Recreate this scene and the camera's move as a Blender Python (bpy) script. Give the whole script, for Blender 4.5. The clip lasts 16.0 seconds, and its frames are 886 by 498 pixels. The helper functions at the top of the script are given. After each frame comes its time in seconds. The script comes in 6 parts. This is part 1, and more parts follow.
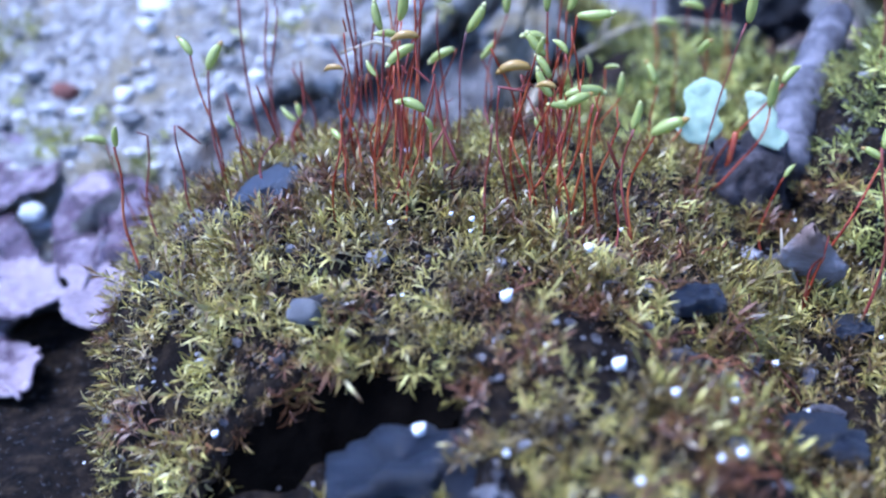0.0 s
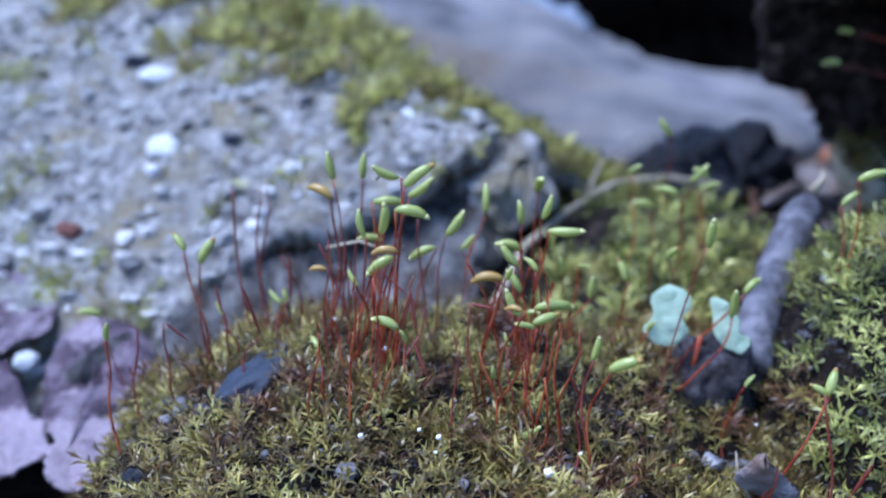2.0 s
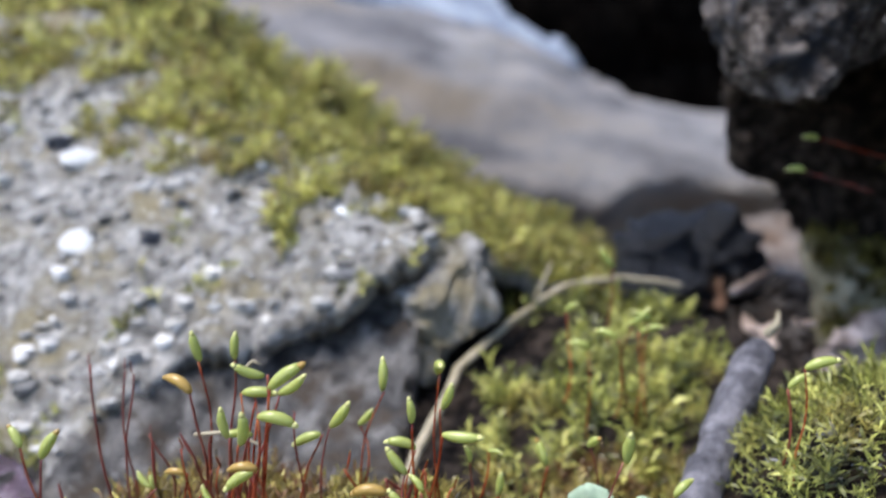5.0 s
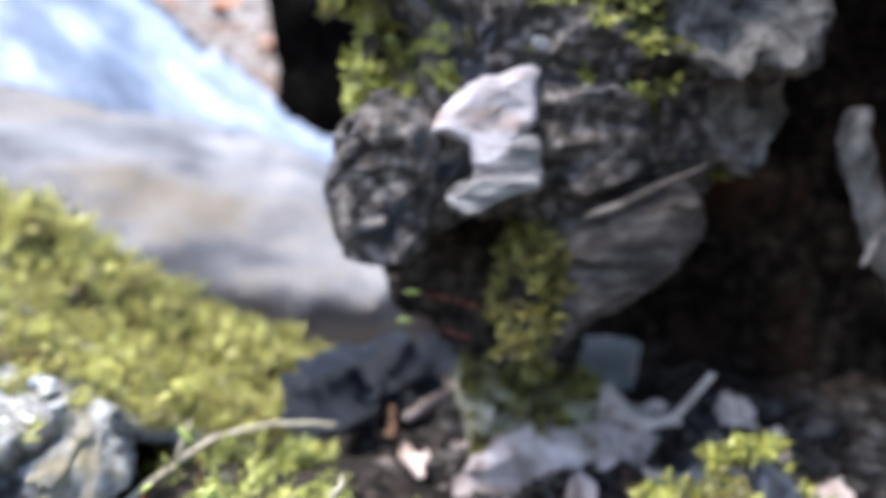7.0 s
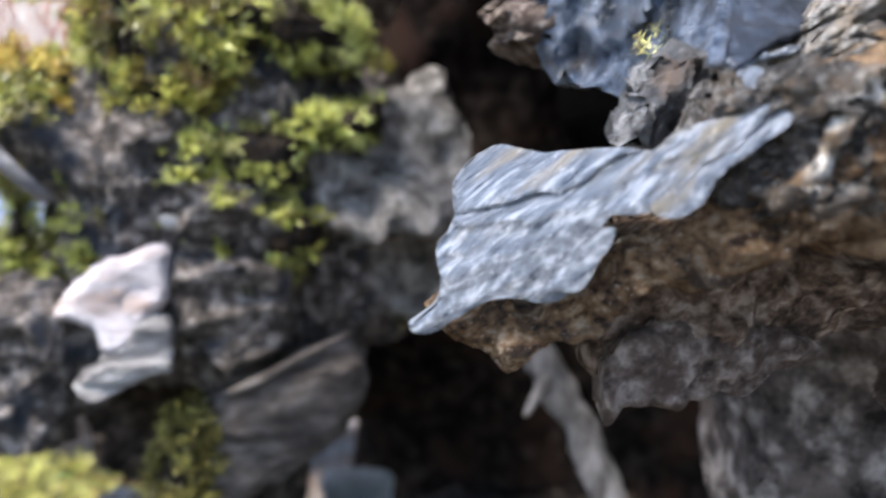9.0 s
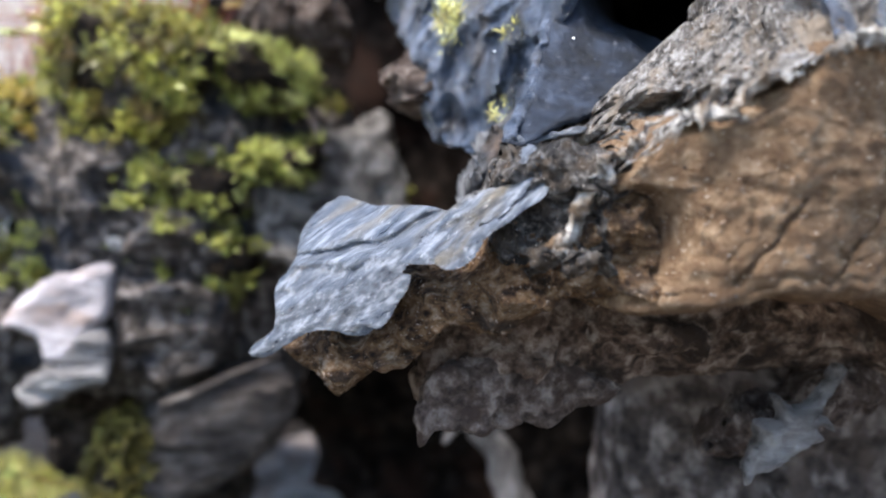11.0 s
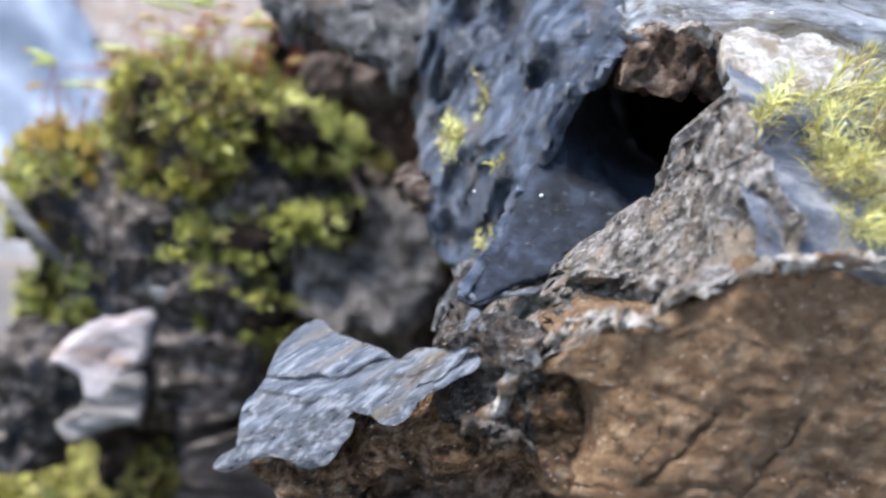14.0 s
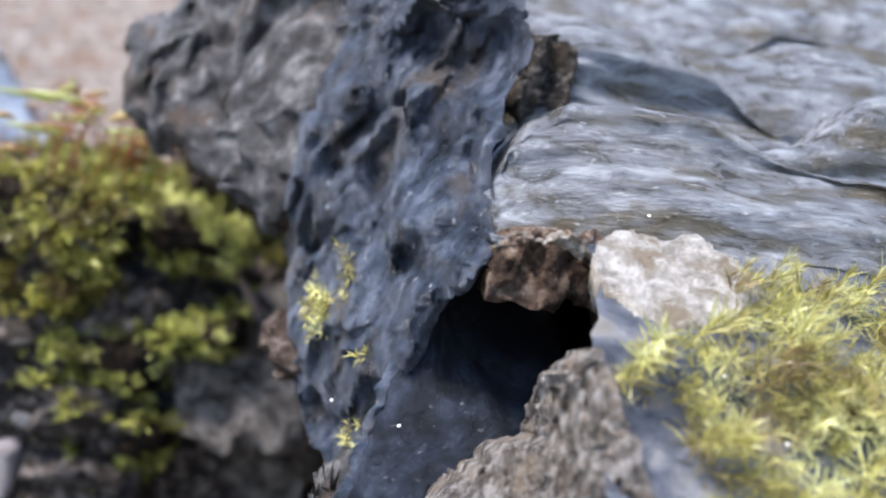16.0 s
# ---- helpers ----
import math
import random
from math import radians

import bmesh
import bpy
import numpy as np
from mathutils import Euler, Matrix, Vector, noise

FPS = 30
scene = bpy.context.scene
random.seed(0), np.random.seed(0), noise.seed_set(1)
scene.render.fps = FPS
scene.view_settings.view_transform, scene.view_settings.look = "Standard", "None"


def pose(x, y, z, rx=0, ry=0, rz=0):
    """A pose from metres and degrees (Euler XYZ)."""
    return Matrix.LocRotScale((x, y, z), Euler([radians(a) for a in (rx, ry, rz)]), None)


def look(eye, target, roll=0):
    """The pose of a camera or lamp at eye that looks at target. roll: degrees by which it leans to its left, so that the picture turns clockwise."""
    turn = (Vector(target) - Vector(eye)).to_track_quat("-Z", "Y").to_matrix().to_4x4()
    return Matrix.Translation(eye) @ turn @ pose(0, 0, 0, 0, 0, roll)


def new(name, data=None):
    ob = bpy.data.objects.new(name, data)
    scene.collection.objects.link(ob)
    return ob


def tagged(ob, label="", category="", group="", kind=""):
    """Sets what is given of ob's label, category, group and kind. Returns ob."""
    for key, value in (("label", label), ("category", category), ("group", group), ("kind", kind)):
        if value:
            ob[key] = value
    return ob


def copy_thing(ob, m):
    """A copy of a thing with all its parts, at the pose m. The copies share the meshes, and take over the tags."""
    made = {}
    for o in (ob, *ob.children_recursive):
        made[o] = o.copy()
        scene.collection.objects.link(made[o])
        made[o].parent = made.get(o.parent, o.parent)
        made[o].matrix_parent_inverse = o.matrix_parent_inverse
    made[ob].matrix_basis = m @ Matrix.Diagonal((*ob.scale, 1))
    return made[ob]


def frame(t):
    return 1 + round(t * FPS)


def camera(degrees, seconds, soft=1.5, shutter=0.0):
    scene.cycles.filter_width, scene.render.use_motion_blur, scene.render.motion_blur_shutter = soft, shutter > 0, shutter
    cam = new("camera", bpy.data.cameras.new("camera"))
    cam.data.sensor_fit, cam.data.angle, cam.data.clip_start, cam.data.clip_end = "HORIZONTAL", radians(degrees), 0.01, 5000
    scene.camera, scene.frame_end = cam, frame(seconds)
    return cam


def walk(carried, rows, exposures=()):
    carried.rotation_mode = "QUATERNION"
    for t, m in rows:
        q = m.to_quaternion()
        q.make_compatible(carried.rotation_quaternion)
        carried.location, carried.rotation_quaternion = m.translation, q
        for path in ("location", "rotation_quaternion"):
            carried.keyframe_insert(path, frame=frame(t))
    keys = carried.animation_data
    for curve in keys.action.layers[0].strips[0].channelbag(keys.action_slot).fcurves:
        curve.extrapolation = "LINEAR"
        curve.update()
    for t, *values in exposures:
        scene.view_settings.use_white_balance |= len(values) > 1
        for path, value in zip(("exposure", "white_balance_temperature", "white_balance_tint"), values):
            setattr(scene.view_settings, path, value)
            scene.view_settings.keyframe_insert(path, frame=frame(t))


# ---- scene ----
cam = camera(54.84, 16.0, soft=2.1, shutter=0.45)
cam.data.dof.use_dof = True
cam.data.dof.focus_distance = 0.069
cam.data.dof.aperture_fstop = 25.0
# seconds, eye, target, roll
PATH = [
    (0, (0.01725, 0.00174, 0.11036), (-0.1769, 1.7839, -0.7763), 0.57),
    (0.5, (0.01704, 0.00215, 0.11220), (-0.1860, 1.7977, -0.7450), 0.92),
    (1, (0.01777, 0.00108, 0.11540), (-0.1890, 1.8310, -0.6647), 1.97),
    (1.5, (0.01799, 0.00180, 0.11933), (-0.1845, 1.8460, -0.6276), 2.32),
    (2, (0.01929, 0.00287, 0.12185), (-0.1920, 1.8617, -0.5852), 2.59),
    (2.5, (0.01921, 0.00461, 0.12275), (-0.2133, 1.8579, -0.5924), 2.65),
    (3, (0.02051, 0.00536, 0.12341), (-0.2103, 1.8659, -0.5732), 3.63),
    (3.2, (0.02183, 0.00518, 0.12398), (-0.2071, 1.8657, -0.5731), 3.91),
    (5.3, (0.02787, 0.02045, 0.13442), (-0.1500, 1.9035, -0.5157), 3.13),
    (5.5, (0.03045, 0.01909, 0.13579), (-0.0928, 1.9119, -0.4984), 3.34),
    (6, (0.03843, 0.01903, 0.13934), (0.0377, 1.9372, -0.4268), 2.75),
    (6.5, (0.04593, 0.01510, 0.14472), (0.1801, 1.9444, -0.3650), 3.64),
    (7, (0.05548, 0.01538, 0.14803), (0.2742, 1.9515, -0.3032), 3.73),
    (7.5, (0.06886, 0.01600, 0.15225), (0.3952, 1.9466, -0.2556), 3.77),
    (8, (0.07626, 0.01687, 0.15557), (0.4479, 1.9469, -0.2143), 3.06),
    (8.2, (0.08218, 0.01658, 0.15961), (0.4428, 1.9533, -0.1856), 2.96),
    (8.5, (0.09094, 0.01558, 0.16302), (0.4945, 1.9530, -0.1258), 2.54),
    (9, (0.09510, 0.01328, 0.16550), (0.5291, 1.9446, -0.1204), 1.90),
    (9.5, (0.09913, 0.01161, 0.16892), (0.5987, 1.9341, -0.0644), 1.88),
    (10, (0.10175, 0.00658, 0.16927), (0.6200, 1.9295, -0.0143), 2.61),
    (10.2, (0.10403, 0.00549, 0.16859), (0.6017, 1.9308, -0.0449), 3.22),
    (12.3, (0.11110, -0.00513, 0.16878), (0.3241, 1.9706, -0.0571), 6.91),
    (12.5, (0.11309, -0.00556, 0.17071), (0.2952, 1.9727, -0.0602), 7.53),
    (13, (0.11364, -0.00703, 0.17074), (0.2676, 1.9728, -0.0668), 7.95),
    (13.5, (0.11582, -0.00327, 0.17812), (0.2841, 1.9763, -0.0517), 8.42),
    (14, (0.11717, -0.00155, 0.18194), (0.2907, 1.9766, -0.0565), 8.60),
    (14.5, (0.12253, 0.00070, 0.18645), (0.3676, 1.9719, -0.0462), 8.23),
    (15, (0.12201, 0.00359, 0.19112), (0.4195, 1.9684, -0.0351), 8.00),
    (15.5, (0.12059, 0.00547, 0.19721), (0.4495, 1.9670, -0.0134), 8.05),
    (16, (0.12208, 0.00841, 0.19943), (0.4532, 1.9689, -0.0167), 7.81),
]
LOOKS = [(0.0, 1.76, 4650, 22), (1.5, 1.35, 4800, 18), (2.0, 1.27, 4850, 17), (2.5, 1.3, 5100, 15), (5.5, 1.52, 6400, 12), (6.0, 1.8, 6250, 12), (6.6, 2.05, 6100, 12), (7.2, 2.66, 6200, 11), (7.8, 3.02, 6300, 11), (8.4, 3.05, 6500, 10), (9.0, 2.65, 6500, 10), (9.8, 2.3, 6500, 10), (12.5, 2.52, 6350, 11), (14.0, 2.22, 6400, 11), (15.0, 2.18, 6550, 12), (16.0, 1.87, 6600, 13)]
walk(cam, [(t, look(eye, target, roll)) for t, eye, target, roll in PATH], LOOKS)

# ---------------------------------------------------------------- light
world = bpy.data.worlds.new("sky")
scene.world = world
world.use_nodes = True
wn = world.node_tree.nodes
sky = wn.new("ShaderNodeTexSky")
sky.sky_type, sky.sun_disc = "NISHITA", False
sky.sun_elevation, sky.sun_rotation = radians(62.8), radians(-103.5)
world.node_tree.links.new(sky.outputs[0], wn["Background"].inputs[0])
wn["Background"].inputs[1].default_value = 0.15
sun = new("sun", bpy.data.lights.new("sun", "SUN"))
sun.data.energy, sun.data.angle, sun.data.color = 2.6, radians(25), (1.0, 0.96, 0.9)
sun.matrix_world = look((-0.5, -0.12, 1.0), (0, 0, 0))

# ---------------------------------------------------------------- noise and meshes
def lattice(ix, iy, iz, seed):
    n = (ix * 374761393 + iy * 668265263 + iz * 2147483647 + seed * 1274126177) & 0xFFFFFFFF
    n = ((n ^ (n >> 13)) * 1274126177) & 0xFFFFFFFF
    n = ((n ^ (n >> 16)) * 2246822519) & 0xFFFFFFFF
    return (n ^ (n >> 15)) / 2147483648.0 - 1.0


def value_noise(p, seed=0):
    """Smooth noise in -1..1 at the rows of p."""
    i = np.floor(p).astype(np.int64)
    f = p - i
    f = f * f * f * (f * (f * 6 - 15) + 10)
    out = 0
    for dx in (0, 1):
        for dy in (0, 1):
            for dz in (0, 1):
                w = (f[:, 0] if dx else 1 - f[:, 0]) * (f[:, 1] if dy else 1 - f[:, 1]) * (f[:, 2] if dz else 1 - f[:, 2])
                out = out + w * lattice(i[:, 0] + dx, i[:, 1] + dy, i[:, 2] + dz, seed)
    return out


def fbm(p, size, octaves=4, seed=0, gain=0.5, stretch=(1, 1, 1)):
    """Fractal noise; size: metres of the largest lumps."""
    q = np.asarray(p, float) / size / np.array(stretch)
    total, amp = 0, 1.0
    for k in range(octaves):
        total = total + amp * value_noise(q + 17.3 * k + 5.1, seed + 31 * k)
        q, amp = q * 2.03, amp * gain
    return total


def fbm2(x, y, size, octaves=4, seed=0, gain=0.5):
    x, y = np.broadcast_arrays(np.asarray(x, float), np.asarray(y, float))
    return fbm(np.stack([x.ravel(), y.ravel(), np.zeros(x.size) + 0.37 * size], 1), size, octaves, seed, gain).reshape(x.shape)


def step(a, b, v):
    u = np.clip((v - a) / (b - a), 0, 1)
    return u * u * (3 - 2 * u)


def made(name, verts, faces, material, smooth=True):
    me = bpy.data.meshes.new(name)
    me.from_pydata(np.asarray(verts, float).tolist(), [], [tuple(int(i) for i in f) for f in faces])
    me.validate()
    me.polygons.foreach_set("use_smooth", [smooth] * len(me.polygons))
    me.materials.append(material)
    return me


def cleaned(me, gap, angle=70):
    """Welds points closer than gap and keeps edges sharper than angle crisp."""
    bm = bmesh.new()
    bm.from_mesh(me)
    bmesh.ops.remove_doubles(bm, verts=bm.verts, dist=gap)
    bmesh.ops.dissolve_degenerate(bm, edges=bm.edges, dist=gap * 0.5)
    bmesh.ops.recalc_face_normals(bm, faces=bm.faces)
    bm.to_mesh(me)
    bm.free()
    me.set_sharp_from_angle(angle=radians(angle))
    return me


def part(name, me, parent, label=""):
    ob = new(name, me)
    ob.parent = parent
    return tagged(ob, label)


def thing(name, me, label, category, group="", kind=""):
    return tagged(new(name, me), label, category, group, kind)


def rounded(outline, n=6):
    """A closed smooth line through the corners of an outline."""
    pts = np.array(outline, float)
    out = []
    for k in range(len(pts)):
        a, b, c, d = (pts[(k + j) % len(pts)] for j in (-1, 0, 1, 2))
        for u in np.linspace(0, 1, n, endpoint=False):
            out.append(0.5 * (2 * b + (c - a) * u + (2 * a - 5 * b + 4 * c - d) * u * u + (3 * b - a - 3 * c + d) * u ** 3))
    return np.array(out)


def signed(poly, q):
    """Distance inside a closed line (negative outside) and the nearest place on it."""
    a, b = poly, np.roll(poly, -1, 0)
    best, near = np.full(len(q), 1e9), np.zeros_like(q)
    inside = np.zeros(len(q), bool)
    for p0, p1 in zip(a, b):
        e = p1 - p0
        u = np.clip(((q - p0) @ e) / max(e @ e, 1e-18), 0, 1)
        c = p0 + u[:, None] * e
        d = np.hypot(*(q - c).T)
        m = d < best
        best[m], near[m] = d[m], c[m]
        cross = ((p0[1] > q[:, 1]) != (p1[1] > q[:, 1]))
        with np.errstate(divide="ignore", invalid="ignore"):
            xs = p0[0] + (q[:, 1] - p0[1]) / (p1[1] - p0[1]) * e[0]
        inside ^= cross & (q[:, 0] < xs)
    return np.where(inside, best, -best), near


def lump(name, outline, depth, front, back, edge, res, material, rough=0.0006, size=0.004, seed=1, octaves=4, ragged=0.0, stretch=(1, 1, 1), shape=None):
    """A solid body with an outline in x and z. depth(x, z): y of its middle; front, back: its half thicknesses;
    edge: the width over which it rounds off; rough, size: relief of its surface."""
    poly = rounded(outline)
    if ragged:
        loop = np.concatenate([poly, poly[:1]])
        run = np.concatenate([[0], np.cumsum(np.hypot(*np.diff(loop, axis=0).T))])
        at = np.linspace(0, run[-1], max(24, int(run[-1] / max(res, 0.0004))), endpoint=False)
        poly = np.stack([np.interp(at, run, loop[:, 0]), np.interp(at, run, loop[:, 1])], 1)
        p3 = np.stack([poly[:, 0], poly[:, 1] * 0, poly[:, 1]], 1)
        poly = poly + ragged * np.stack([fbm(p3, 0.0035, 3, seed + 5, 0.4), fbm(p3, 0.0035, 3, seed + 9, 0.4)], 1)
    lo, hi = poly.min(0) - res, poly.max(0) + res
    gx, gz = np.arange(lo[0], hi[0] + res, res), np.arange(lo[1], hi[1] + res, res)
    X, Z = np.meshgrid(gx, gz, indexing="ij")
    q = np.stack([X.ravel(), Z.ravel()], 1)
    d, near = signed(poly, q)
    keep = d > -0.75 * res
    rim = keep & (d < 0.25 * res)
    q[rim], d[rim] = near[rim], 0.0
    idx = np.full(len(q), -1)
    idx[keep] = np.arange(keep.sum())
    nz = len(gz)
    i, j = np.meshgrid(np.arange(len(gx) - 1), np.arange(nz - 1), indexing="ij")
    quad = np.stack([i * nz + j, (i + 1) * nz + j, (i + 1) * nz + j + 1, i * nz + j + 1], -1).reshape(-1, 4)
    quad = quad[(idx[quad] >= 0).all(1)]
    quad = idx[quad]
    q, d, rim = q[keep], d[keep], rim[keep]
    u = np.clip(d / edge, 0, 1)
    f = np.clip(1 - (1 - u) ** 2, 0, 1) ** 0.75
    y0 = depth(q[:, 0], q[:, 1])
    relief = shape(q[:, 0], q[:, 1]) * f if shape else 0
    A = np.stack([q[:, 0], y0 - front * f + relief, q[:, 1]], 1)
    B = np.stack([q[:, 0], y0 + back * f, q[:, 1]], 1)
    n, m = len(A), ~rim
    other = np.arange(n)
    other[m] = n + np.arange(m.sum())
    V = np.concatenate([A, B[m]])
    if rough:
        V = V + rough * np.stack([0.6 * fbm(V, size, octaves, seed, stretch=stretch), fbm(V, size, octaves, seed + 3, stretch=stretch), 0.8 * fbm(V, size, octaves, seed + 7, stretch=stretch)], 1)
    F = np.concatenate([quad, other[quad][:, ::-1]])
    F = [tuple(dict.fromkeys(r)) for r in F.tolist()]
    return cleaned(made(name, V, [r for r in F if len(r) > 2], material), res * 0.12)


def field(name, xr, yr, res, height, material, mask=None, thick=0.0, shift=None):
    """A surface z = height(x, y) over a stretch of the plan."""
    gx, gy = np.arange(xr[0], xr[1] + res, res), np.arange(yr[0], yr[1] + res, res)
    X, Y = np.meshgrid(gx, gy, indexing="ij")
    x, y = X.ravel(), Y.ravel()
    if shift:
        y = y + shift(x)
    z = height(x, y)
    ny = len(gy)
    i, j = np.meshgrid(np.arange(len(gx) - 1), np.arange(ny - 1), indexing="ij")
    quad = np.stack([i * ny + j, (i + 1) * ny + j, (i + 1) * ny + j + 1, i * ny + j + 1], -1).reshape(-1, 4)
    V = np.stack([x, y, z], 1)
    if mask is not None:
        ok = mask(x, y)
        quad = quad[ok[quad].all(1)]
        used = np.unique(quad)
        back = np.full(len(V), -1)
        back[used] = np.arange(len(used))
        V, quad = V[used], back[quad]
    if thick:
        n = len(V)
        edges = {}
        for f in quad.tolist():
            for a, b in zip(f, f[1:] + f[:1]):
                edges[(a, b)] = 1
        side = [(b, a, a + n, b + n) for a, b in edges if (b, a) not in edges]
        V = np.concatenate([V, V - [0, 0, thick]])
        quad = quad.tolist() + [tuple(i + n for i in f[::-1]) for f in quad.tolist()] + side
    return made(name, V, quad, material)


def tube(path, radii, sides=8, caps=True):
    """Vertices and faces of a round bar along a path."""
    P = np.array(path, float)
    T = np.gradient(P, axis=0)
    T /= np.linalg.norm(T, axis=1)[:, None]
    up = np.array([0, 0, 1.0]) if abs(T[0, 2]) < 0.8 else np.array([1.0, 0, 0])
    V, F = [], []
    for p, t, r in zip(P, T, np.broadcast_to(radii, len(P))):
        a = np.cross(t, up)
        a /= np.linalg.norm(a)
        b = np.cross(t, a)
        for k in range(sides):
            w = 2 * math.pi * k / sides
            V.append(p + r * (math.cos(w) * a + math.sin(w) * b))
    for i in range(len(P) - 1):
        for k in range(sides):
            F.append((i * sides + k, i * sides + (k + 1) % sides, (i + 1) * sides + (k + 1) % sides, (i + 1) * sides + k))
    if caps:
        F.append(tuple(range(sides))[::-1])
        F.append(tuple(range((len(P) - 1) * sides, len(P) * sides)))
    return np.array(V), F


# ---------------------------------------------------------------- materials
def material(name, colours, size, rough=0.85, bump=0.0004, detail=8, stretch=(1, 1, 1), patch=None, patch_size=0.012, speck=None, island=0.0, glow=0.0, spec=0.3, patch_at=(0.5, 0.62), warp=0.0, turn=0):
    """A surface coloured by noise. size: metres of the grain; patch: a second colour in larger spots; speck: a third in fine grains;
    island: how far separate leaves differ; glow: how much light passes through thin leaves."""
    m = bpy.data.materials.new(name)
    m.use_nodes = True
    nt = m.node_tree
    N, L = nt.nodes, nt.links
    bsdf = N["Principled BSDF"]
    co = N.new("ShaderNodeTexCoord")
    mp = N.new("ShaderNodeMapping")
    mp.vector_type = "TEXTURE"
    mp.inputs["Scale"].default_value = stretch
    mp.inputs["Rotation"].default_value = (0, radians(turn), 0)
    L.new(co.outputs["Object"], mp.inputs["Vector"])

    def tex(scale, det=detail, w=0.0, src=mp):
        n = N.new("ShaderNodeTexNoise")
        n.inputs["Scale"].default_value, n.inputs["Detail"].default_value = scale, det
        n.inputs["Roughness"].default_value, n.inputs["Distortion"].default_value = 0.62, w
        L.new(src.outputs[0], n.inputs["Vector"])
        return n

    n1 = tex(1 / size, w=warp)
    ramp = N.new("ShaderNodeValToRGB")
    els = ramp.color_ramp.elements
    while len(els) < len(colours):
        els.new(0.5)
    for k, (e, c) in enumerate(zip(els, colours)):
        e.position, e.color = 0.36 + 0.28 * k / max(1, len(colours) - 1), (*c, 1)
    L.new(n1.outputs[0], ramp.inputs[0])
    col = ramp.outputs[0]

    def mix(fac, a, b):
        x = N.new("ShaderNodeMix")
        x.data_type = "RGBA"
        L.new(fac, x.inputs[0])
        L.new(a, x.inputs[6])
        if isinstance(b, tuple):
            x.inputs[7].default_value = (*b, 1)
        else:
            L.new(b, x.inputs[7])
        return x.outputs[2]

    def band(src, a, b):
        r = N.new("ShaderNodeMapRange")
        r.inputs["From Min"].default_value, r.inputs["From Max"].default_value = a, b
        L.new(src, r.inputs["Value"])
        return r.outputs[0]

    if patch:
        n2 = tex(1 / patch_size, 6)
        col = mix(band(n2.outputs[0], *patch_at), col, patch)
    if speck:
        n3 = tex(3.2 / size, 3)
        col = mix(band(n3.outputs[0], 0.64, 0.70), col, speck)
    if island:
        g = N.new("ShaderNodeNewGeometry")
        hsv = N.new("ShaderNodeHueSaturation")
        r = N.new("ShaderNodeMapRange")
        r.inputs["To Min"].default_value, r.inputs["To Max"].default_value = 1 - island, 1 + island
        L.new(g.outputs["Random Per Island"], r.inputs["Value"])
        L.new(r.outputs[0], hsv.inputs["Value"])
        L.new(col, hsv.inputs["Color"])
        col = hsv.outputs[0]
    L.new(col, bsdf.inputs["Base Color"])
    bsdf.inputs["Specular IOR Level"].default_value = spec
    rr = N.new("ShaderNodeMapRange")
    rr.inputs["To Min"].default_value, rr.inputs["To Max"].default_value = max(0.05, rough - 0.3), min(1, rough + 0.2)
    L.new(n1.outputs[0], rr.inputs["Value"])
    L.new(rr.outputs[0], bsdf.inputs["Roughness"])
    if bump:
        nb = tex(2.1 / size, 10)
        nb.inputs["Roughness"].default_value = 0.72
        b = N.new("ShaderNodeBump")
        b.inputs["Strength"].default_value, b.inputs["Distance"].default_value = 1.0, 3.5 * bump
        L.new(nb.outputs[0], b.inputs["Height"])
        L.new(b.outputs[0], bsdf.inputs["Normal"])
    if glow:
        tr = N.new("ShaderNodeBsdfTranslucent")
        L.new(col, tr.inputs[0])
        ms = N.new("ShaderNodeMixShader")
        ms.inputs[0].default_value = glow
        L.new(bsdf.outputs[0], ms.inputs[1])
        L.new(tr.outputs[0], ms.inputs[2])
        L.new(ms.outputs[0], N["Material Output"].inputs["Surface"])
    return m


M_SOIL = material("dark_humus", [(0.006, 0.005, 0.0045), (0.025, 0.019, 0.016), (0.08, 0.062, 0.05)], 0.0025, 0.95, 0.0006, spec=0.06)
# earth colour lowered to near black in place of shade under the stump
M_BANK = material("shade_black_earth", [(0.002, 0.0016, 0.0013), (0.008, 0.006, 0.005), (0.032, 0.024, 0.020)], 0.004, 0.95, 0.0009, spec=0.03, patch=(0.026, 0.014, 0.010), patch_size=0.02)
M_GROUND = material("litter_ground", [(0.05, 0.04, 0.03), (0.16, 0.13, 0.11), (0.30, 0.27, 0.25)], 0.02, 0.9, 0.002, patch=(0.12, 0.07, 0.04), patch_size=0.06)
M_MOUND = material("moss_soil", [(0.004, 0.003, 0.0025), (0.015, 0.0105, 0.008), (0.045, 0.032, 0.020)], 0.0016, 0.9, 0.0005, speck=(0.16, 0.16, 0.17), spec=0.08)
M_MOSS = material("moss_green", [(0.034, 0.020, 0.008), (0.135, 0.096, 0.026), (0.28, 0.232, 0.052), (0.47, 0.42, 0.12)], 0.0036, 0.45, 0, detail=6, island=0.55, glow=0.25, patch=(0.115, 0.048, 0.020), patch_size=0.0065, patch_at=(0.49, 0.60), spec=0.5)
M_MOSSS = material("moss_olive", [(0.10, 0.088, 0.026), (0.31, 0.295, 0.068), (0.56, 0.545, 0.19)], 0.0045, 0.5, 0, detail=6, island=0.75, glow=0.42, patch=(0.16, 0.115, 0.040), patch_size=0.0065, patch_at=(0.50, 0.63))
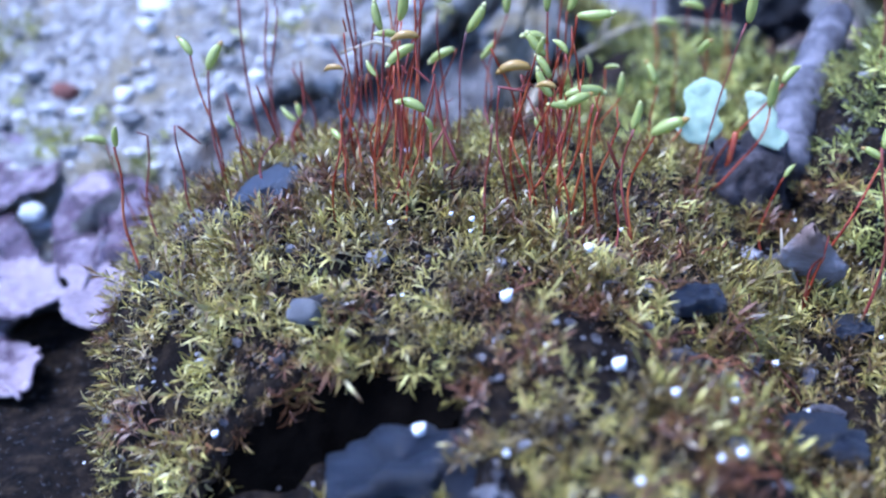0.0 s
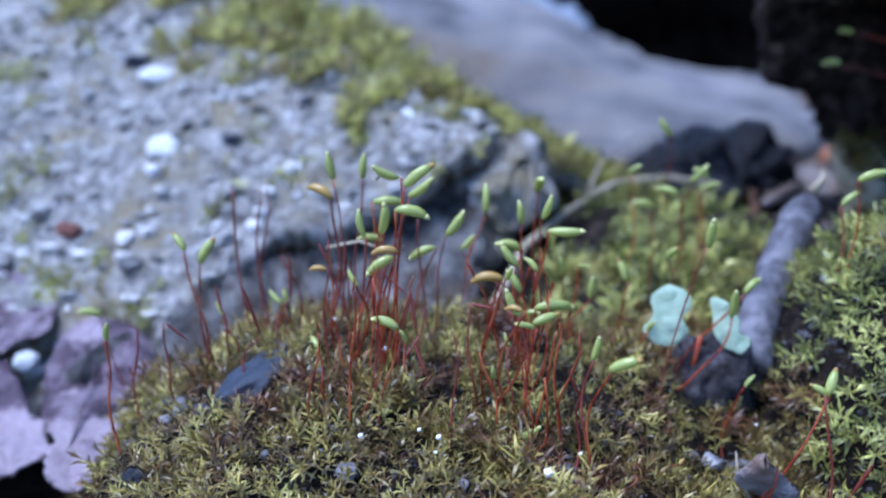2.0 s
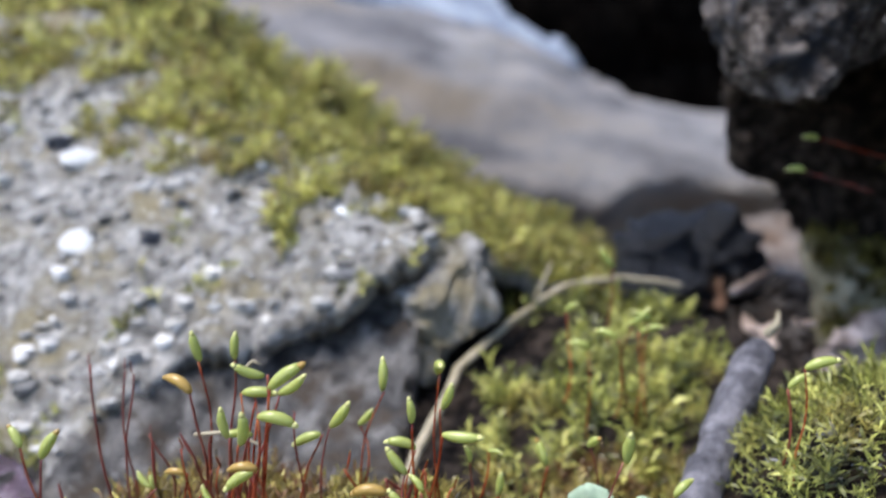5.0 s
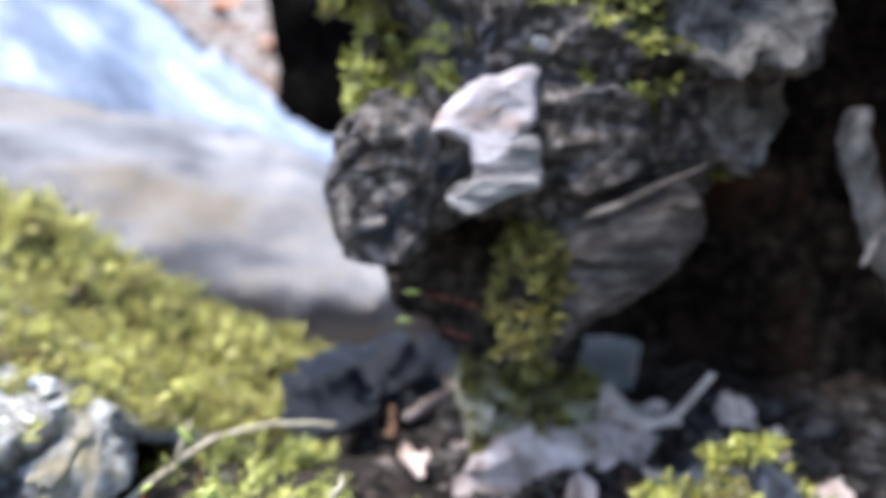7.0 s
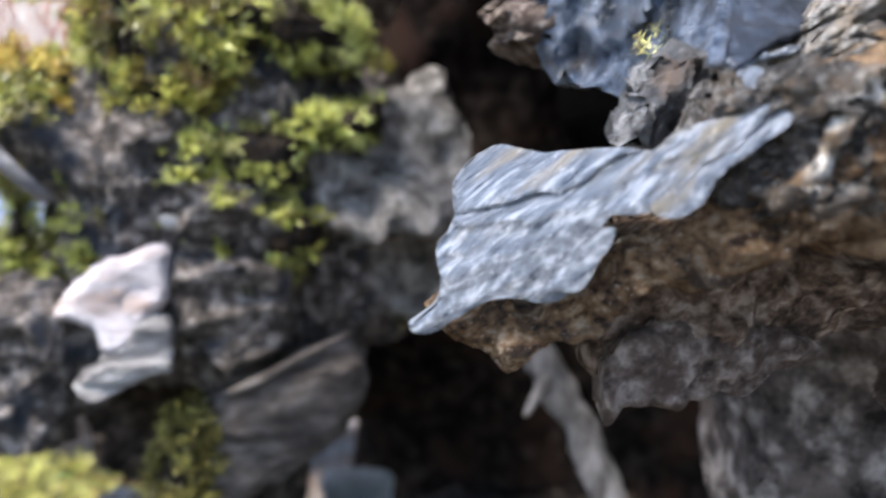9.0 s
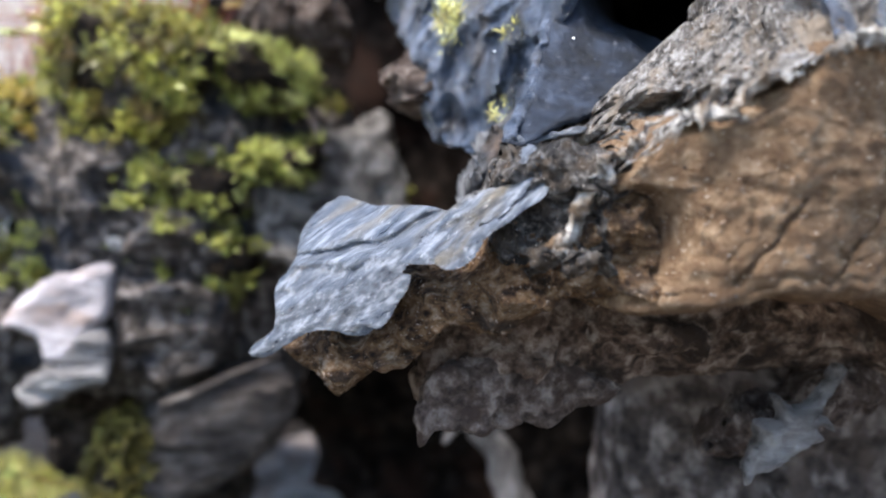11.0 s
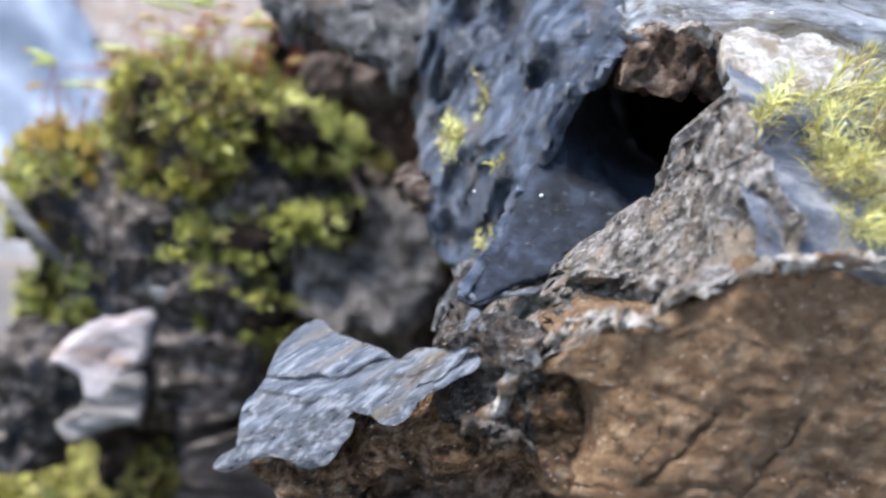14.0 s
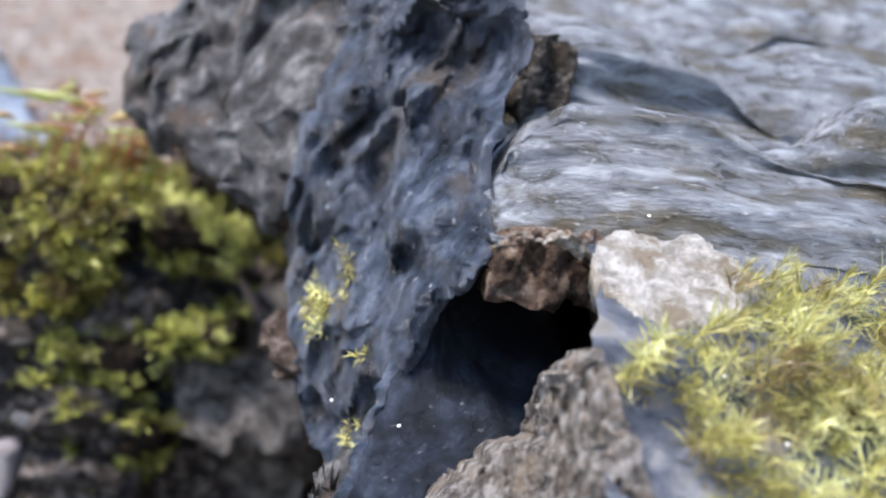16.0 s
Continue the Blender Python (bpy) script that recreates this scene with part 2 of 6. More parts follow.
# light green moss, brightened further to paint direct sun on two cushions
M_MOSSL = material("moss_sunlit_green", [(0.085, 0.090, 0.022), (0.34, 0.35, 0.085), (0.68, 0.68, 0.28)], 0.004, 0.5, 0, detail=5, island=0.65, glow=0.42, patch=(0.075, 0.068, 0.022), patch_size=0.006)
M_MOSSO = material("moss_dull_brown", [(0.032, 0.026, 0.007), (0.105, 0.086, 0.020), (0.21, 0.188, 0.05)], 0.004, 0.55, 0, detail=5, island=0.5, glow=0.3)
M_MOSSC = material("moss_olive_brown", [(0.060, 0.050, 0.013), (0.25, 0.225, 0.045), (0.54, 0.53, 0.13)], 0.006, 0.5, 0, detail=5, island=0.7, glow=0.38, patch=(0.13, 0.085, 0.030), patch_size=0.008, patch_at=(0.48, 0.60))
M_MOSSH = material("moss_dark_green", [(0.030, 0.034, 0.008), (0.125, 0.135, 0.028), (0.34, 0.35, 0.085), (0.52, 0.50, 0.15)], 0.005, 0.5, 0, detail=5, island=0.6, glow=0.35, spec=0.45, patch=(0.22, 0.17, 0.04), patch_size=0.012, patch_at=(0.54, 0.68))
M_MOSSD = material("moss_deep", [(0.08, 0.075, 0.016), (0.25, 0.255, 0.05), (0.48, 0.48, 0.14)], 0.004, 0.5, 0, detail=5, island=0.55, glow=0.35, spec=0.45, patch=(0.12, 0.10, 0.03), patch_size=0.008)
M_SLAB = material("weathered_concrete", [(0.13, 0.122, 0.112), (0.41, 0.388, 0.357), (0.70, 0.675, 0.635)], 0.0026, 0.9, 0.0011, patch=(0.36, 0.305, 0.19), patch_size=0.013, patch_at=(0.49, 0.64), speck=(0.76, 0.76, 0.75))
M_FAR = material("pale_far_stone", [(0.11, 0.105, 0.108), (0.225, 0.215, 0.215), (0.36, 0.345, 0.34)], 0.03, 0.85, 0.003, patch=(0.20, 0.165, 0.125), patch_size=0.06, stretch=(3, 1, 1), patch_at=(0.50, 0.66))
# pale stone tinted blue; the tint stands for light from the sky
M_FARB = material("sky_tinted_stone", [(0.13, 0.155, 0.205), (0.26, 0.295, 0.355), (0.43, 0.465, 0.515)], 0.05, 0.5, 0.003, patch=(0.13, 0.16, 0.21), patch_size=0.06, spec=0.35, stretch=(2.5, 1, 0.8), turn=40)
M_PEB_W = material("white_pebble", [(0.72, 0.72, 0.71), (0.84, 0.84, 0.83)], 0.002, 0.5, 0.0001)
M_PEB_G = material("grey_pebble", [(0.20, 0.20, 0.21), (0.38, 0.37, 0.36)], 0.002, 0.85, 0.0002)
M_PEB_R = material("red_pebble", [(0.22, 0.08, 0.06), (0.34, 0.15, 0.11)], 0.002, 0.85, 0.0002)
M_STONE_D = material("dark_blue_stone", [(0.012, 0.015, 0.025), (0.042, 0.052, 0.078), (0.13, 0.145, 0.185)], 0.0012, 0.4, 0.0005, spec=0.5)
M_STONE_K = material("black_blue_stone", [(0.005, 0.006, 0.010), (0.018, 0.022, 0.034), (0.075, 0.085, 0.11)], 0.003, 0.5, 0.0009, spec=0.4)
M_STONE_B = material("blue_grey_slate", [(0.05, 0.065, 0.10), (0.12, 0.145, 0.20), (0.26, 0.29, 0.35)], 0.0016, 0.5, 0.0004, spec=0.4)
M_BARK_D = material("dark_rotten_bark", [(0.008, 0.006, 0.005), (0.088, 0.069, 0.058), (0.33, 0.285, 0.26)], 0.0024, 0.8, 0.0011, patch=(0.032, 0.036, 0.048), patch_size=0.007, spec=0.25)
M_CHIP = material("pale_pink_chip", [(0.17, 0.15, 0.155), (0.32, 0.285, 0.29), (0.45, 0.41, 0.415)], 0.0025, 0.55, 0.0003, stretch=(3, 1, 1), patch=(0.24, 0.17, 0.14), patch_size=0.008)
M_WOOD_P = material("grey_weathered_wood", [(0.06, 0.055, 0.053), (0.17, 0.155, 0.15), (0.30, 0.285, 0.275)], 0.0022, 0.7, 0.0005, stretch=(4, 1, 1))
M_BROWN = material("brown_heartwood", [(0.026, 0.015, 0.010), (0.118, 0.066, 0.035), (0.24, 0.143, 0.074), (0.38, 0.28, 0.20)], 0.0010, 0.95, 0.0010, stretch=(1.6, 1, 1), patch=(0.058, 0.043, 0.035), patch_size=0.0035, patch_at=(0.54, 0.68), speck=(0.54, 0.46, 0.39), spec=0.12)
M_SKIN = material("silver_grey_skin", [(0.034, 0.042, 0.058), (0.092, 0.105, 0.130), (0.26, 0.275, 0.31)], 0.0007, 0.40, 0.00022, spec=0.6, stretch=(6, 1, 1), patch=(0.140, 0.118, 0.088), patch_size=0.0040, patch_at=(0.54, 0.66), turn=-35, speck=(0.40, 0.41, 0.43))
M_SHARD = material("pinkish_grey_rot", [(0.045, 0.03, 0.024), (0.155, 0.115, 0.095), (0.33, 0.27, 0.235)], 0.0014, 0.9, 0.0008, patch=(0.07, 0.046, 0.036), patch_size=0.003, spec=0.15)
M_LOWER = material("dark_lower_rot", [(0.015, 0.012, 0.011), (0.095, 0.076, 0.068), (0.33, 0.28, 0.255)], 0.004, 0.95, 0.0009, patch=(0.14, 0.108, 0.092), patch_size=0.012, spec=0.08)
M_CRACKED = material("dark_cracked_wood", [(0.010, 0.009, 0.009), (0.070, 0.062, 0.058), (0.27, 0.25, 0.235)], 0.0009, 0.9, 0.0010, stretch=(1.4, 1, 1), spec=0.15, patch=(0.105, 0.078, 0.058), patch_size=0.0025, patch_at=(0.50, 0.64), speck=(0.5, 0.46, 0.42))
M_CRUST = material("beige_granular_crust", [(0.33, 0.30, 0.26), (0.58, 0.54, 0.49), (0.80, 0.77, 0.73)], 0.0011, 0.9, 0.0007, patch=(0.33, 0.27, 0.20), patch_size=0.0028, patch_at=(0.48, 0.62))
M_WOODCR = material("wood_crumb", [(0.04, 0.024, 0.014), (0.15, 0.092, 0.055), (0.33, 0.25, 0.185)], 0.003, 0.85, 0, island=0.7, patch=(0.30, 0.27, 0.25), patch_size=0.002, patch_at=(0.56, 0.66))
M_FIBRE = material("frayed_grey_fibre", [(0.040, 0.032, 0.026), (0.185, 0.163, 0.145), (0.45, 0.42, 0.395)], 0.0009, 0.8, 0.0005, stretch=(1, 1, 1.5), patch=(0.28, 0.22, 0.165), patch_size=0.0030, patch_at=(0.51, 0.65), speck=(0.62, 0.59, 0.56))
M_TAN = material("tan_heartwood", [(0.118, 0.066, 0.034), (0.180, 0.107, 0.058), (0.228, 0.142, 0.080), (0.32, 0.218, 0.135)], 0.0012, 0.88, 0.00045, stretch=(1.4, 1, 0.9), patch=(0.140, 0.080, 0.042), patch_size=0.004, patch_at=(0.54, 0.74), speck=(0.5, 0.4, 0.31), spec=0.18)
M_MOSSG = material("moss_golden", [(0.17, 0.135, 0.05), (0.40, 0.375, 0.115), (0.66, 0.655, 0.33)], 0.004, 0.45, 0, detail=5, island=0.5, glow=0.4, patch=(0.24, 0.17, 0.08), patch_size=0.005, patch_at=(0.52, 0.68), spec=0.5)
# blue-black inner wood, with the hollow's shade also put into the colour
M_SLATE = material("blue_black_shaded_wood", [(0.0025, 0.0045, 0.009), (0.008, 0.0125, 0.023), (0.025, 0.034, 0.054)], 0.0022, 0.55, 0.0002, spec=0.28, speck=(0.09, 0.095, 0.11))
M_SIDE = material("grey_blue_side_wood", [(0.007, 0.011, 0.020), (0.034, 0.049, 0.080), (0.128, 0.152, 0.208)], 0.0026, 0.40, 0.0006, stretch=(1, 1, 1.8), patch=(0.095, 0.078, 0.068), patch_size=0.008, patch_at=(0.52, 0.66), spec=0.6, speck=(0.28, 0.29, 0.31))
M_TOP = material("grey_grained_wood", [(0.085, 0.083, 0.078), (0.200, 0.214, 0.242), (0.42, 0.445, 0.49)], 0.0016, 0.36, 0.0005, stretch=(3.4, 1, 1), patch=(0.095, 0.078, 0.048), patch_size=0.0042, patch_at=(0.50, 0.62), warp=0.6, spec=0.75, speck=(0.50, 0.52, 0.55))
M_LIP = material("beige_crumbly_lip", [(0.16, 0.12, 0.085), (0.40, 0.35, 0.30), (0.66, 0.63, 0.59)], 0.0013, 0.85, 0.0004, patch=(0.24, 0.15, 0.085), patch_size=0.0030, patch_at=(0.50, 0.62))
M_UNDER = material("brown_grey_rot", [(0.034, 0.021, 0.014), (0.175, 0.113, 0.080), (0.43, 0.33, 0.265)], 0.0016, 0.9, 0.0009, patch=(0.044, 0.028, 0.020), patch_size=0.005, spec=0.15)
M_TWIG = material("grey_twig_bark", [(0.04, 0.038, 0.045), (0.12, 0.115, 0.13), (0.22, 0.21, 0.23)], 0.003, 0.75, 0.0003, stretch=(1, 1, 1))
M_LEAF_P = material("mauve_dead_leaf", [(0.030, 0.017, 0.022), (0.088, 0.056, 0.074), (0.150, 0.105, 0.132), (0.26, 0.21, 0.24)], 0.004, 0.28, 0.0004, detail=8, spec=0.65, patch=(0.36, 0.285, 0.315), patch_size=0.013, patch_at=(0.54, 0.59), speck=(0.42, 0.38, 0.40))
M_LEAF_G = material("grey_green_leaf", [(0.37, 0.48, 0.32), (0.52, 0.63, 0.44)], 0.003, 0.45, 0.0001, glow=0.25, spec=0.5)
M_LEAF_O = material("orange_dead_leaf", [(0.20, 0.07, 0.03), (0.40, 0.17, 0.08), (0.5, 0.3, 0.2)], 0.02, 0.7, 0.0002, glow=0.2)
M_SETA = material("red_seta", [(0.15, 0.018, 0.008), (0.29, 0.046, 0.015), (0.42, 0.12, 0.032)], 0.003, 0.35, 0, detail=3, spec=0.5, glow=0.3)
M_CAPS = material("green_capsule", [(0.22, 0.255, 0.040), (0.38, 0.42, 0.10), (0.56, 0.59, 0.23)], 0.0016, 0.28, 0, detail=3, spec=0.6, glow=0.4)
M_CAPB = material("brown_capsule", [(0.28, 0.16, 0.03), (0.44, 0.30, 0.08)], 0.002, 0.35, 0, detail=3, spec=0.5, glow=0.25)
M_TIP = material("capsule_lid", [(0.36, 0.36, 0.10), (0.5, 0.48, 0.2)], 0.001, 0.4, 0, detail=2, spec=0.5)
M_DROP = material("white_grain", [(0.7, 0.7, 0.7), (0.82, 0.82, 0.82)], 0.001, 0.3, 0, spec=0.5)
M_STEM = material("dry_straw", [(0.20, 0.17, 0.11), (0.36, 0.31, 0.22)], 0.004, 0.7, 0.0001)

M_RUST = material("rusty_stalk", [(0.035, 0.012, 0.006), (0.095, 0.032, 0.013), (0.19, 0.080, 0.036)], 0.002, 0.5, 0, island=0.6, spec=0.3)
# near-black colour that stands in for shade inside holes and hollows
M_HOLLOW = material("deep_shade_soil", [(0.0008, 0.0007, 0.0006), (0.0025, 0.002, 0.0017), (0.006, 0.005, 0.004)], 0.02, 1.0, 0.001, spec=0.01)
M_SETAD = material("dark_seta", [(0.08, 0.014, 0.010), (0.15, 0.022, 0.014), (0.2, 0.05, 0.03)], 0.005, 0.45, 0, detail=3, spec=0.5)
M_MOSSB = material("moss_rusty", [(0.16, 0.10, 0.02), (0.32, 0.22, 0.04), (0.42, 0.33, 0.07)], 0.006, 0.6, 0, detail=4, island=0.4, glow=0.35)
M_GREYROT = material("grey_rotten_wood", [(0.028, 0.024, 0.021), (0.145, 0.13, 0.118), (0.33, 0.305, 0.285)], 0.0030, 0.9, 0.0008)
M_WOODC = material("grained_brown_wood", [(0.020, 0.015, 0.013), (0.068, 0.053, 0.046), (0.15, 0.128, 0.115)], 0.0022, 0.85, 0.0008, stretch=(4, 1, 1.3))
M_SKIND = material("blue_grey_smooth_wood", [(0.03, 0.037, 0.055), (0.085, 0.098, 0.13), (0.23, 0.235, 0.25)], 0.003, 0.5, 0.0003, spec=0.5, patch=(0.21, 0.195, 0.175), patch_size=0.005, patch_at=(0.54, 0.66))
M_BROWND = material("red_brown_rot", [(0.011, 0.006, 0.004), (0.038, 0.022, 0.015), (0.115, 0.09, 0.075)], 0.0016, 0.8, 0.0005)
M_SIDEB = material("grey_brown_rot", [(0.017, 0.017, 0.019), (0.080, 0.078, 0.082), (0.25, 0.245, 0.25)], 0.0040, 0.7, 0.0008, patch=(0.12, 0.082, 0.062), patch_size=0.009, patch_at=(0.54, 0.66))
M_ROCK = material("grey_rock", [(0.050, 0.047, 0.046), (0.145, 0.137, 0.132), (0.30, 0.285, 0.27)], 0.004, 0.9, 0.0010, patch=(0.10, 0.078, 0.060), patch_size=0.006, speck=(0.40, 0.39, 0.38))
# rock colour darkened to carry the overhang's shade
M_ROCKD = material("shade_dark_rock", [(0.018, 0.017, 0.017), (0.085, 0.078, 0.075), (0.26, 0.245, 0.23)], 0.005, 0.9, 0.0009, stretch=(2.5, 1, 1))
M_GRAVEL = material("gravel_grain", [(0.10, 0.095, 0.088), (0.28, 0.268, 0.25), (0.46, 0.445, 0.43)], 0.004, 0.9, 0.0001, island=0.6)
M_LITTER = material("grey_brown_leaf", [(0.29, 0.215, 0.175), (0.52, 0.405, 0.345), (0.68, 0.565, 0.50)], 0.005, 0.65, 0.0003, detail=7)
M_OCHRE = material("ochre_rock", [(0.20, 0.17, 0.10), (0.38, 0.34, 0.23), (0.52, 0.48, 0.36)], 0.005, 0.9, 0.0008, patch=(0.24, 0.21, 0.12), patch_size=0.01)
M_LEAF_B = material("rusty_dead_leaf", [(0.07, 0.035, 0.02), (0.15, 0.08, 0.05), (0.24, 0.15, 0.10)], 0.006, 0.6, 0.0003, detail=6)
M_CRUMBD = material("dark_crumbs", [(0.008, 0.007, 0.007), (0.03, 0.025, 0.022), (0.10, 0.085, 0.075)], 0.004, 0.85, 0.0002, island=0.6)
M_ROOT = material("pale_dead_root", [(0.06, 0.052, 0.048), (0.17, 0.15, 0.14), (0.32, 0.29, 0.275)], 0.0022, 0.8, 0.0006, stretch=(1, 1, 3))
M_CRUMB = material("mixed_crumbs", [(0.012, 0.012, 0.015), (0.06, 0.055, 0.06), (0.25, 0.245, 0.25)], 0.004, 0.7, 0.0002, island=0.6)
M_TWIGD = material("dark_twig_end", [(0.015, 0.012, 0.013), (0.05, 0.042, 0.045), (0.12, 0.105, 0.11)], 0.002, 0.85, 0.0004)


# ---------------------------------------------------------------- the lie of the land
def pit(x, y):
    middle = np.interp(x, [-0.003, 0.0034, 0.0065, 0.0096, 0.014], [0.0450, 0.0474, 0.0480, 0.0472, 0.0458])
    return ((x - 0.0046) / 0.0092) ** 2 + ((y - middle - 0.0003) / 0.0026) ** 2 + 0.4 * fbm2(x, y, 0.004, 3, 6)


def h_bare(x, y):
    d = np.abs(x - 0.015) + np.where(x < 0.015, 1.3 * np.maximum(0, 0.060 - y), 0)
    z = 0.0826 + 0.1 * (np.minimum(y, 0.078) - 0.078) - np.where(x < 0.015, 210, 600) * d ** 3 - 22 * np.maximum(0, y - 0.078) ** 2
    edge = np.interp(y, [0.02, 0.040, 0.0446, 0.0506, 0.0615, 0.071, 0.09], [-0.0104, -0.0115, -0.0118, -0.0148, -0.0190, -0.0196, -0.026]) + 0.0015 * fbm2(x, y, 0.008, 2, 7)
    z = z - 0.020 * step(edge + 0.0015, edge - 0.004, x)
    return z + 0.0016 * fbm2(x, y, 0.010, 3, 3) + 0.0007 * fbm2(x, y, 0.003, 2, 4)


def h_mound(x, y):
    return h_bare(x, y) - 0.045 * step(1.2, 0.8, pit(x, y))


def h_hump(x, y):
    r = np.sqrt(((x - 0.072) / 0.028) ** 2 + ((y - 0.090) / 0.032) ** 2)
    return 0.0945 - 0.018 * r ** 3 + 0.0016 * fbm2(x, y, 0.012, 3, 8)


def h_near(x, y):
    base = 0.055 + 0.003 * fbm2(x, y, 0.03, 3, 5) + 0.019 * step(0.0, 0.03, x) * step(0.16, 0.10, y)
    return np.maximum(np.maximum(h_mound(x, y), h_hump(x, y)), base)


def front_edge(x):
    bend = np.interp(x, [-0.2, -0.06, -0.045, -0.036, -0.027, -0.013, 0.0, 0.006, 0.012, 0.03, 0.05], [0.085, 0.086, 0.092, 0.104, 0.121, 0.131, 0.1345, 0.137, 0.146, 0.166, 0.18])
    return bend + 0.0026 * fbm2(x, x * 0, 0.007, 5, 19, 0.6)


def h_slab(x, y):
    front = 0.083 + 0.55 * (y - 0.14) + 0.15 * (x + 0.03)
    side = 0.0985 - 0.5 * (x + 0.02) - 0.25 * (y - 0.175)
    k = 0.008
    h = np.clip(0.5 + 0.5 * (side - front) / k, 0, 1)
    z = side * (1 - h) + front * h - k * h * (1 - h)
    pits = np.maximum(0, fbm2(x, y, 0.0035, 3, 12) - 0.2)
    z = z + 0.0013 * fbm2(x, y, 0.006, 5, 11) + 0.0026 * fbm2(x, y, 0.022, 3, 14) - 0.0016 * pits
    z = z - 0.05 * step(0.205, 0.26, y)
    return z - 0.0010 * step(0.0015, 0.0, y - front_edge(x))


def ridge_z(x, y):
    crest = np.interp(x, [-0.3, -0.12, -0.086, -0.038, 0.006, 0.042, 0.07], [0.16, 0.121, 0.107, 0.079, 0.052, 0.036, 0.022])
    return crest - 0.9 * np.abs(y - 0.30) ** 1.5 - 0.5 * np.maximum(0, y - 0.31) + 0.003 * fbm2(x, y, 0.03, 3, 16)


def ground_z(x, y):
    r = np.hypot(x, y - 0.1)
    return 0.03 - 0.12 * step(0.12, 0.4, r) + 1.1 * step(1.0, 3.5, y) * step(6.0, 4.0, np.abs(x)) + 0.012 * fbm2(x, y, 0.15, 3, 2) * step(0.15, 0.5, r) + 0.4 * fbm2(x, y, 6.0, 3, 4) * step(2, 12, r)


def ground():
    radii = np.concatenate([[0], np.geomspace(0.02, 400, 110)])
    n = 96
    V, F = [], []
    for r in radii:
        w = np.arange(n) * 2 * math.pi / n
        V.append(np.stack([r * np.cos(w), 0.1 + r * np.sin(w), 0 * w], 1))
    V = np.concatenate(V)
    V[:, 2] = ground_z(V[:, 0], V[:, 1])
    for i in range(len(radii) - 1):
        for k in range(n):
            F.append((i * n + k, i * n + (k + 1) % n, (i + 1) * n + (k + 1) % n, (i + 1) * n + k)[::-1])
    thing("ground", made("ground", V, F, M_GROUND), "brown leaf-strewn woodland ground", "ground", kind="structure")


ground()
mound = thing("moss_mound", field("moss_mound", (-0.05, 0.125), (-0.02, 0.14), 0.0009, h_near, M_MOUND, thick=0.03), "low mound of brown soil under moss", "mound", kind="structure")
slab = thing("stone_slab", field("stone_slab", (-0.22, 0.045), (0.0, 0.16), 0.0008, h_slab, M_SLAB, thick=0.0035, shift=front_edge), "tilted grey weathered stone slab set with small pebbles", "stone slab")



def h_foot(x, y):
    drop = np.interp(x, [-0.042, -0.030, -0.022, -0.012, 0.012], [-0.0002, 0.0012, 0.0065, 0.0095, 0.0110])
    return 0.083 + 0.55 * (y - 0.14) + 0.15 * (x + 0.03) - drop + 0.0018 * fbm2(x, y, 0.009, 5, 15) + 0.0024 * np.maximum(0, fbm2(x, y, 0.006, 4, 17)) * step(-0.035, -0.02, x)


thing("slab_foot", field("slab_foot", (-0.075, 0.016), (0.082, 0.146), 0.0008, h_foot, M_ROCK, mask=lambda x, y: (y < front_edge(x) + 0.006) & (x < 0.011 + 0.004 * fbm2(x, y, 0.006, 3, 18)), thick=0.012), "broken grey stone foot below the edge of the slab", "stone", kind="structure")
thing("mossy_ridge", field("mossy_ridge", (-0.28, 0.07), (0.2, 0.42), 0.003, ridge_z, M_MOUND, thick=0.1), "mossy earth ridge behind the slab", "ridge", kind="structure")
# far pale stone and the dark bank
thing("pale_boulder", lump("pale_boulder", [(-0.6, 0.15), (-0.3, 0.115), (-0.065, 0.084), (-0.022, 0.073), (0.030, 0.058), (0.086, 0.040), (0.127, 0.030), (0.169, 0.029), (0.195, 0.021), (0.22, 0.0045), (0.228, -0.01), (0.195, -0.045), (0.12, -0.062), (0.08, -0.09), (-0.6, -0.09)],
      lambda x, z: 0.66 + 0.25 * z, 0.09, 0.1, 0.12, 0.008, M_FAR, rough=0.008, size=0.06, seed=4), "pale grey stone with ochre streaks", "boulder")
# boulder added for the bright, sky-lit background at the left
thing("blue_grey_boulder", lump("blue_grey_boulder", [(-1.1, 0.5), (-0.5, 0.42), (-0.28, 0.32), (-0.175, 0.200), (-0.112, 0.136), (-0.05, 0.100), (0.0, 0.062), (0.06, 0.026), (0.08, -0.03), (0.0, -0.1), (-1.1, -0.1)],
      lambda x, z: 0.95 + 0.2 * z, 0.1, 0.12, 0.12, 0.012, M_FARB, rough=0.012, size=0.1, seed=14), "pale blue-grey boulder with sky light put into its colour", "boulder")
# the cavity's shade is painted into this bank's colour
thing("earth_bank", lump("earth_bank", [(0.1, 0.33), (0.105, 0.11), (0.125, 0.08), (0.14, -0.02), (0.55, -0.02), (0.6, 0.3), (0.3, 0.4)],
      lambda x, z: 0.245 + 0 * x, 0.03, 0.08, 0.04, 0.003, M_BANK, rough=0.0045, size=0.025, seed=6, octaves=5), "earth bank under the stump, coloured black for its deep shade", "earth bank", kind="structure")
# bank added where a hollow is dark; its shade is put into the colour
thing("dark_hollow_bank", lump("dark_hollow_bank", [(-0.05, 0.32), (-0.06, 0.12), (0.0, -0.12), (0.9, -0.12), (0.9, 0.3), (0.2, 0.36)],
      lambda x, z: 1.25 + 0 * x, 0.05, 0.1, 0.1, 0.012, M_HOLLOW, rough=0.02, size=0.1, seed=7), "earth bank behind the stones, coloured black for a shaded hollow", "earth bank", kind="structure")

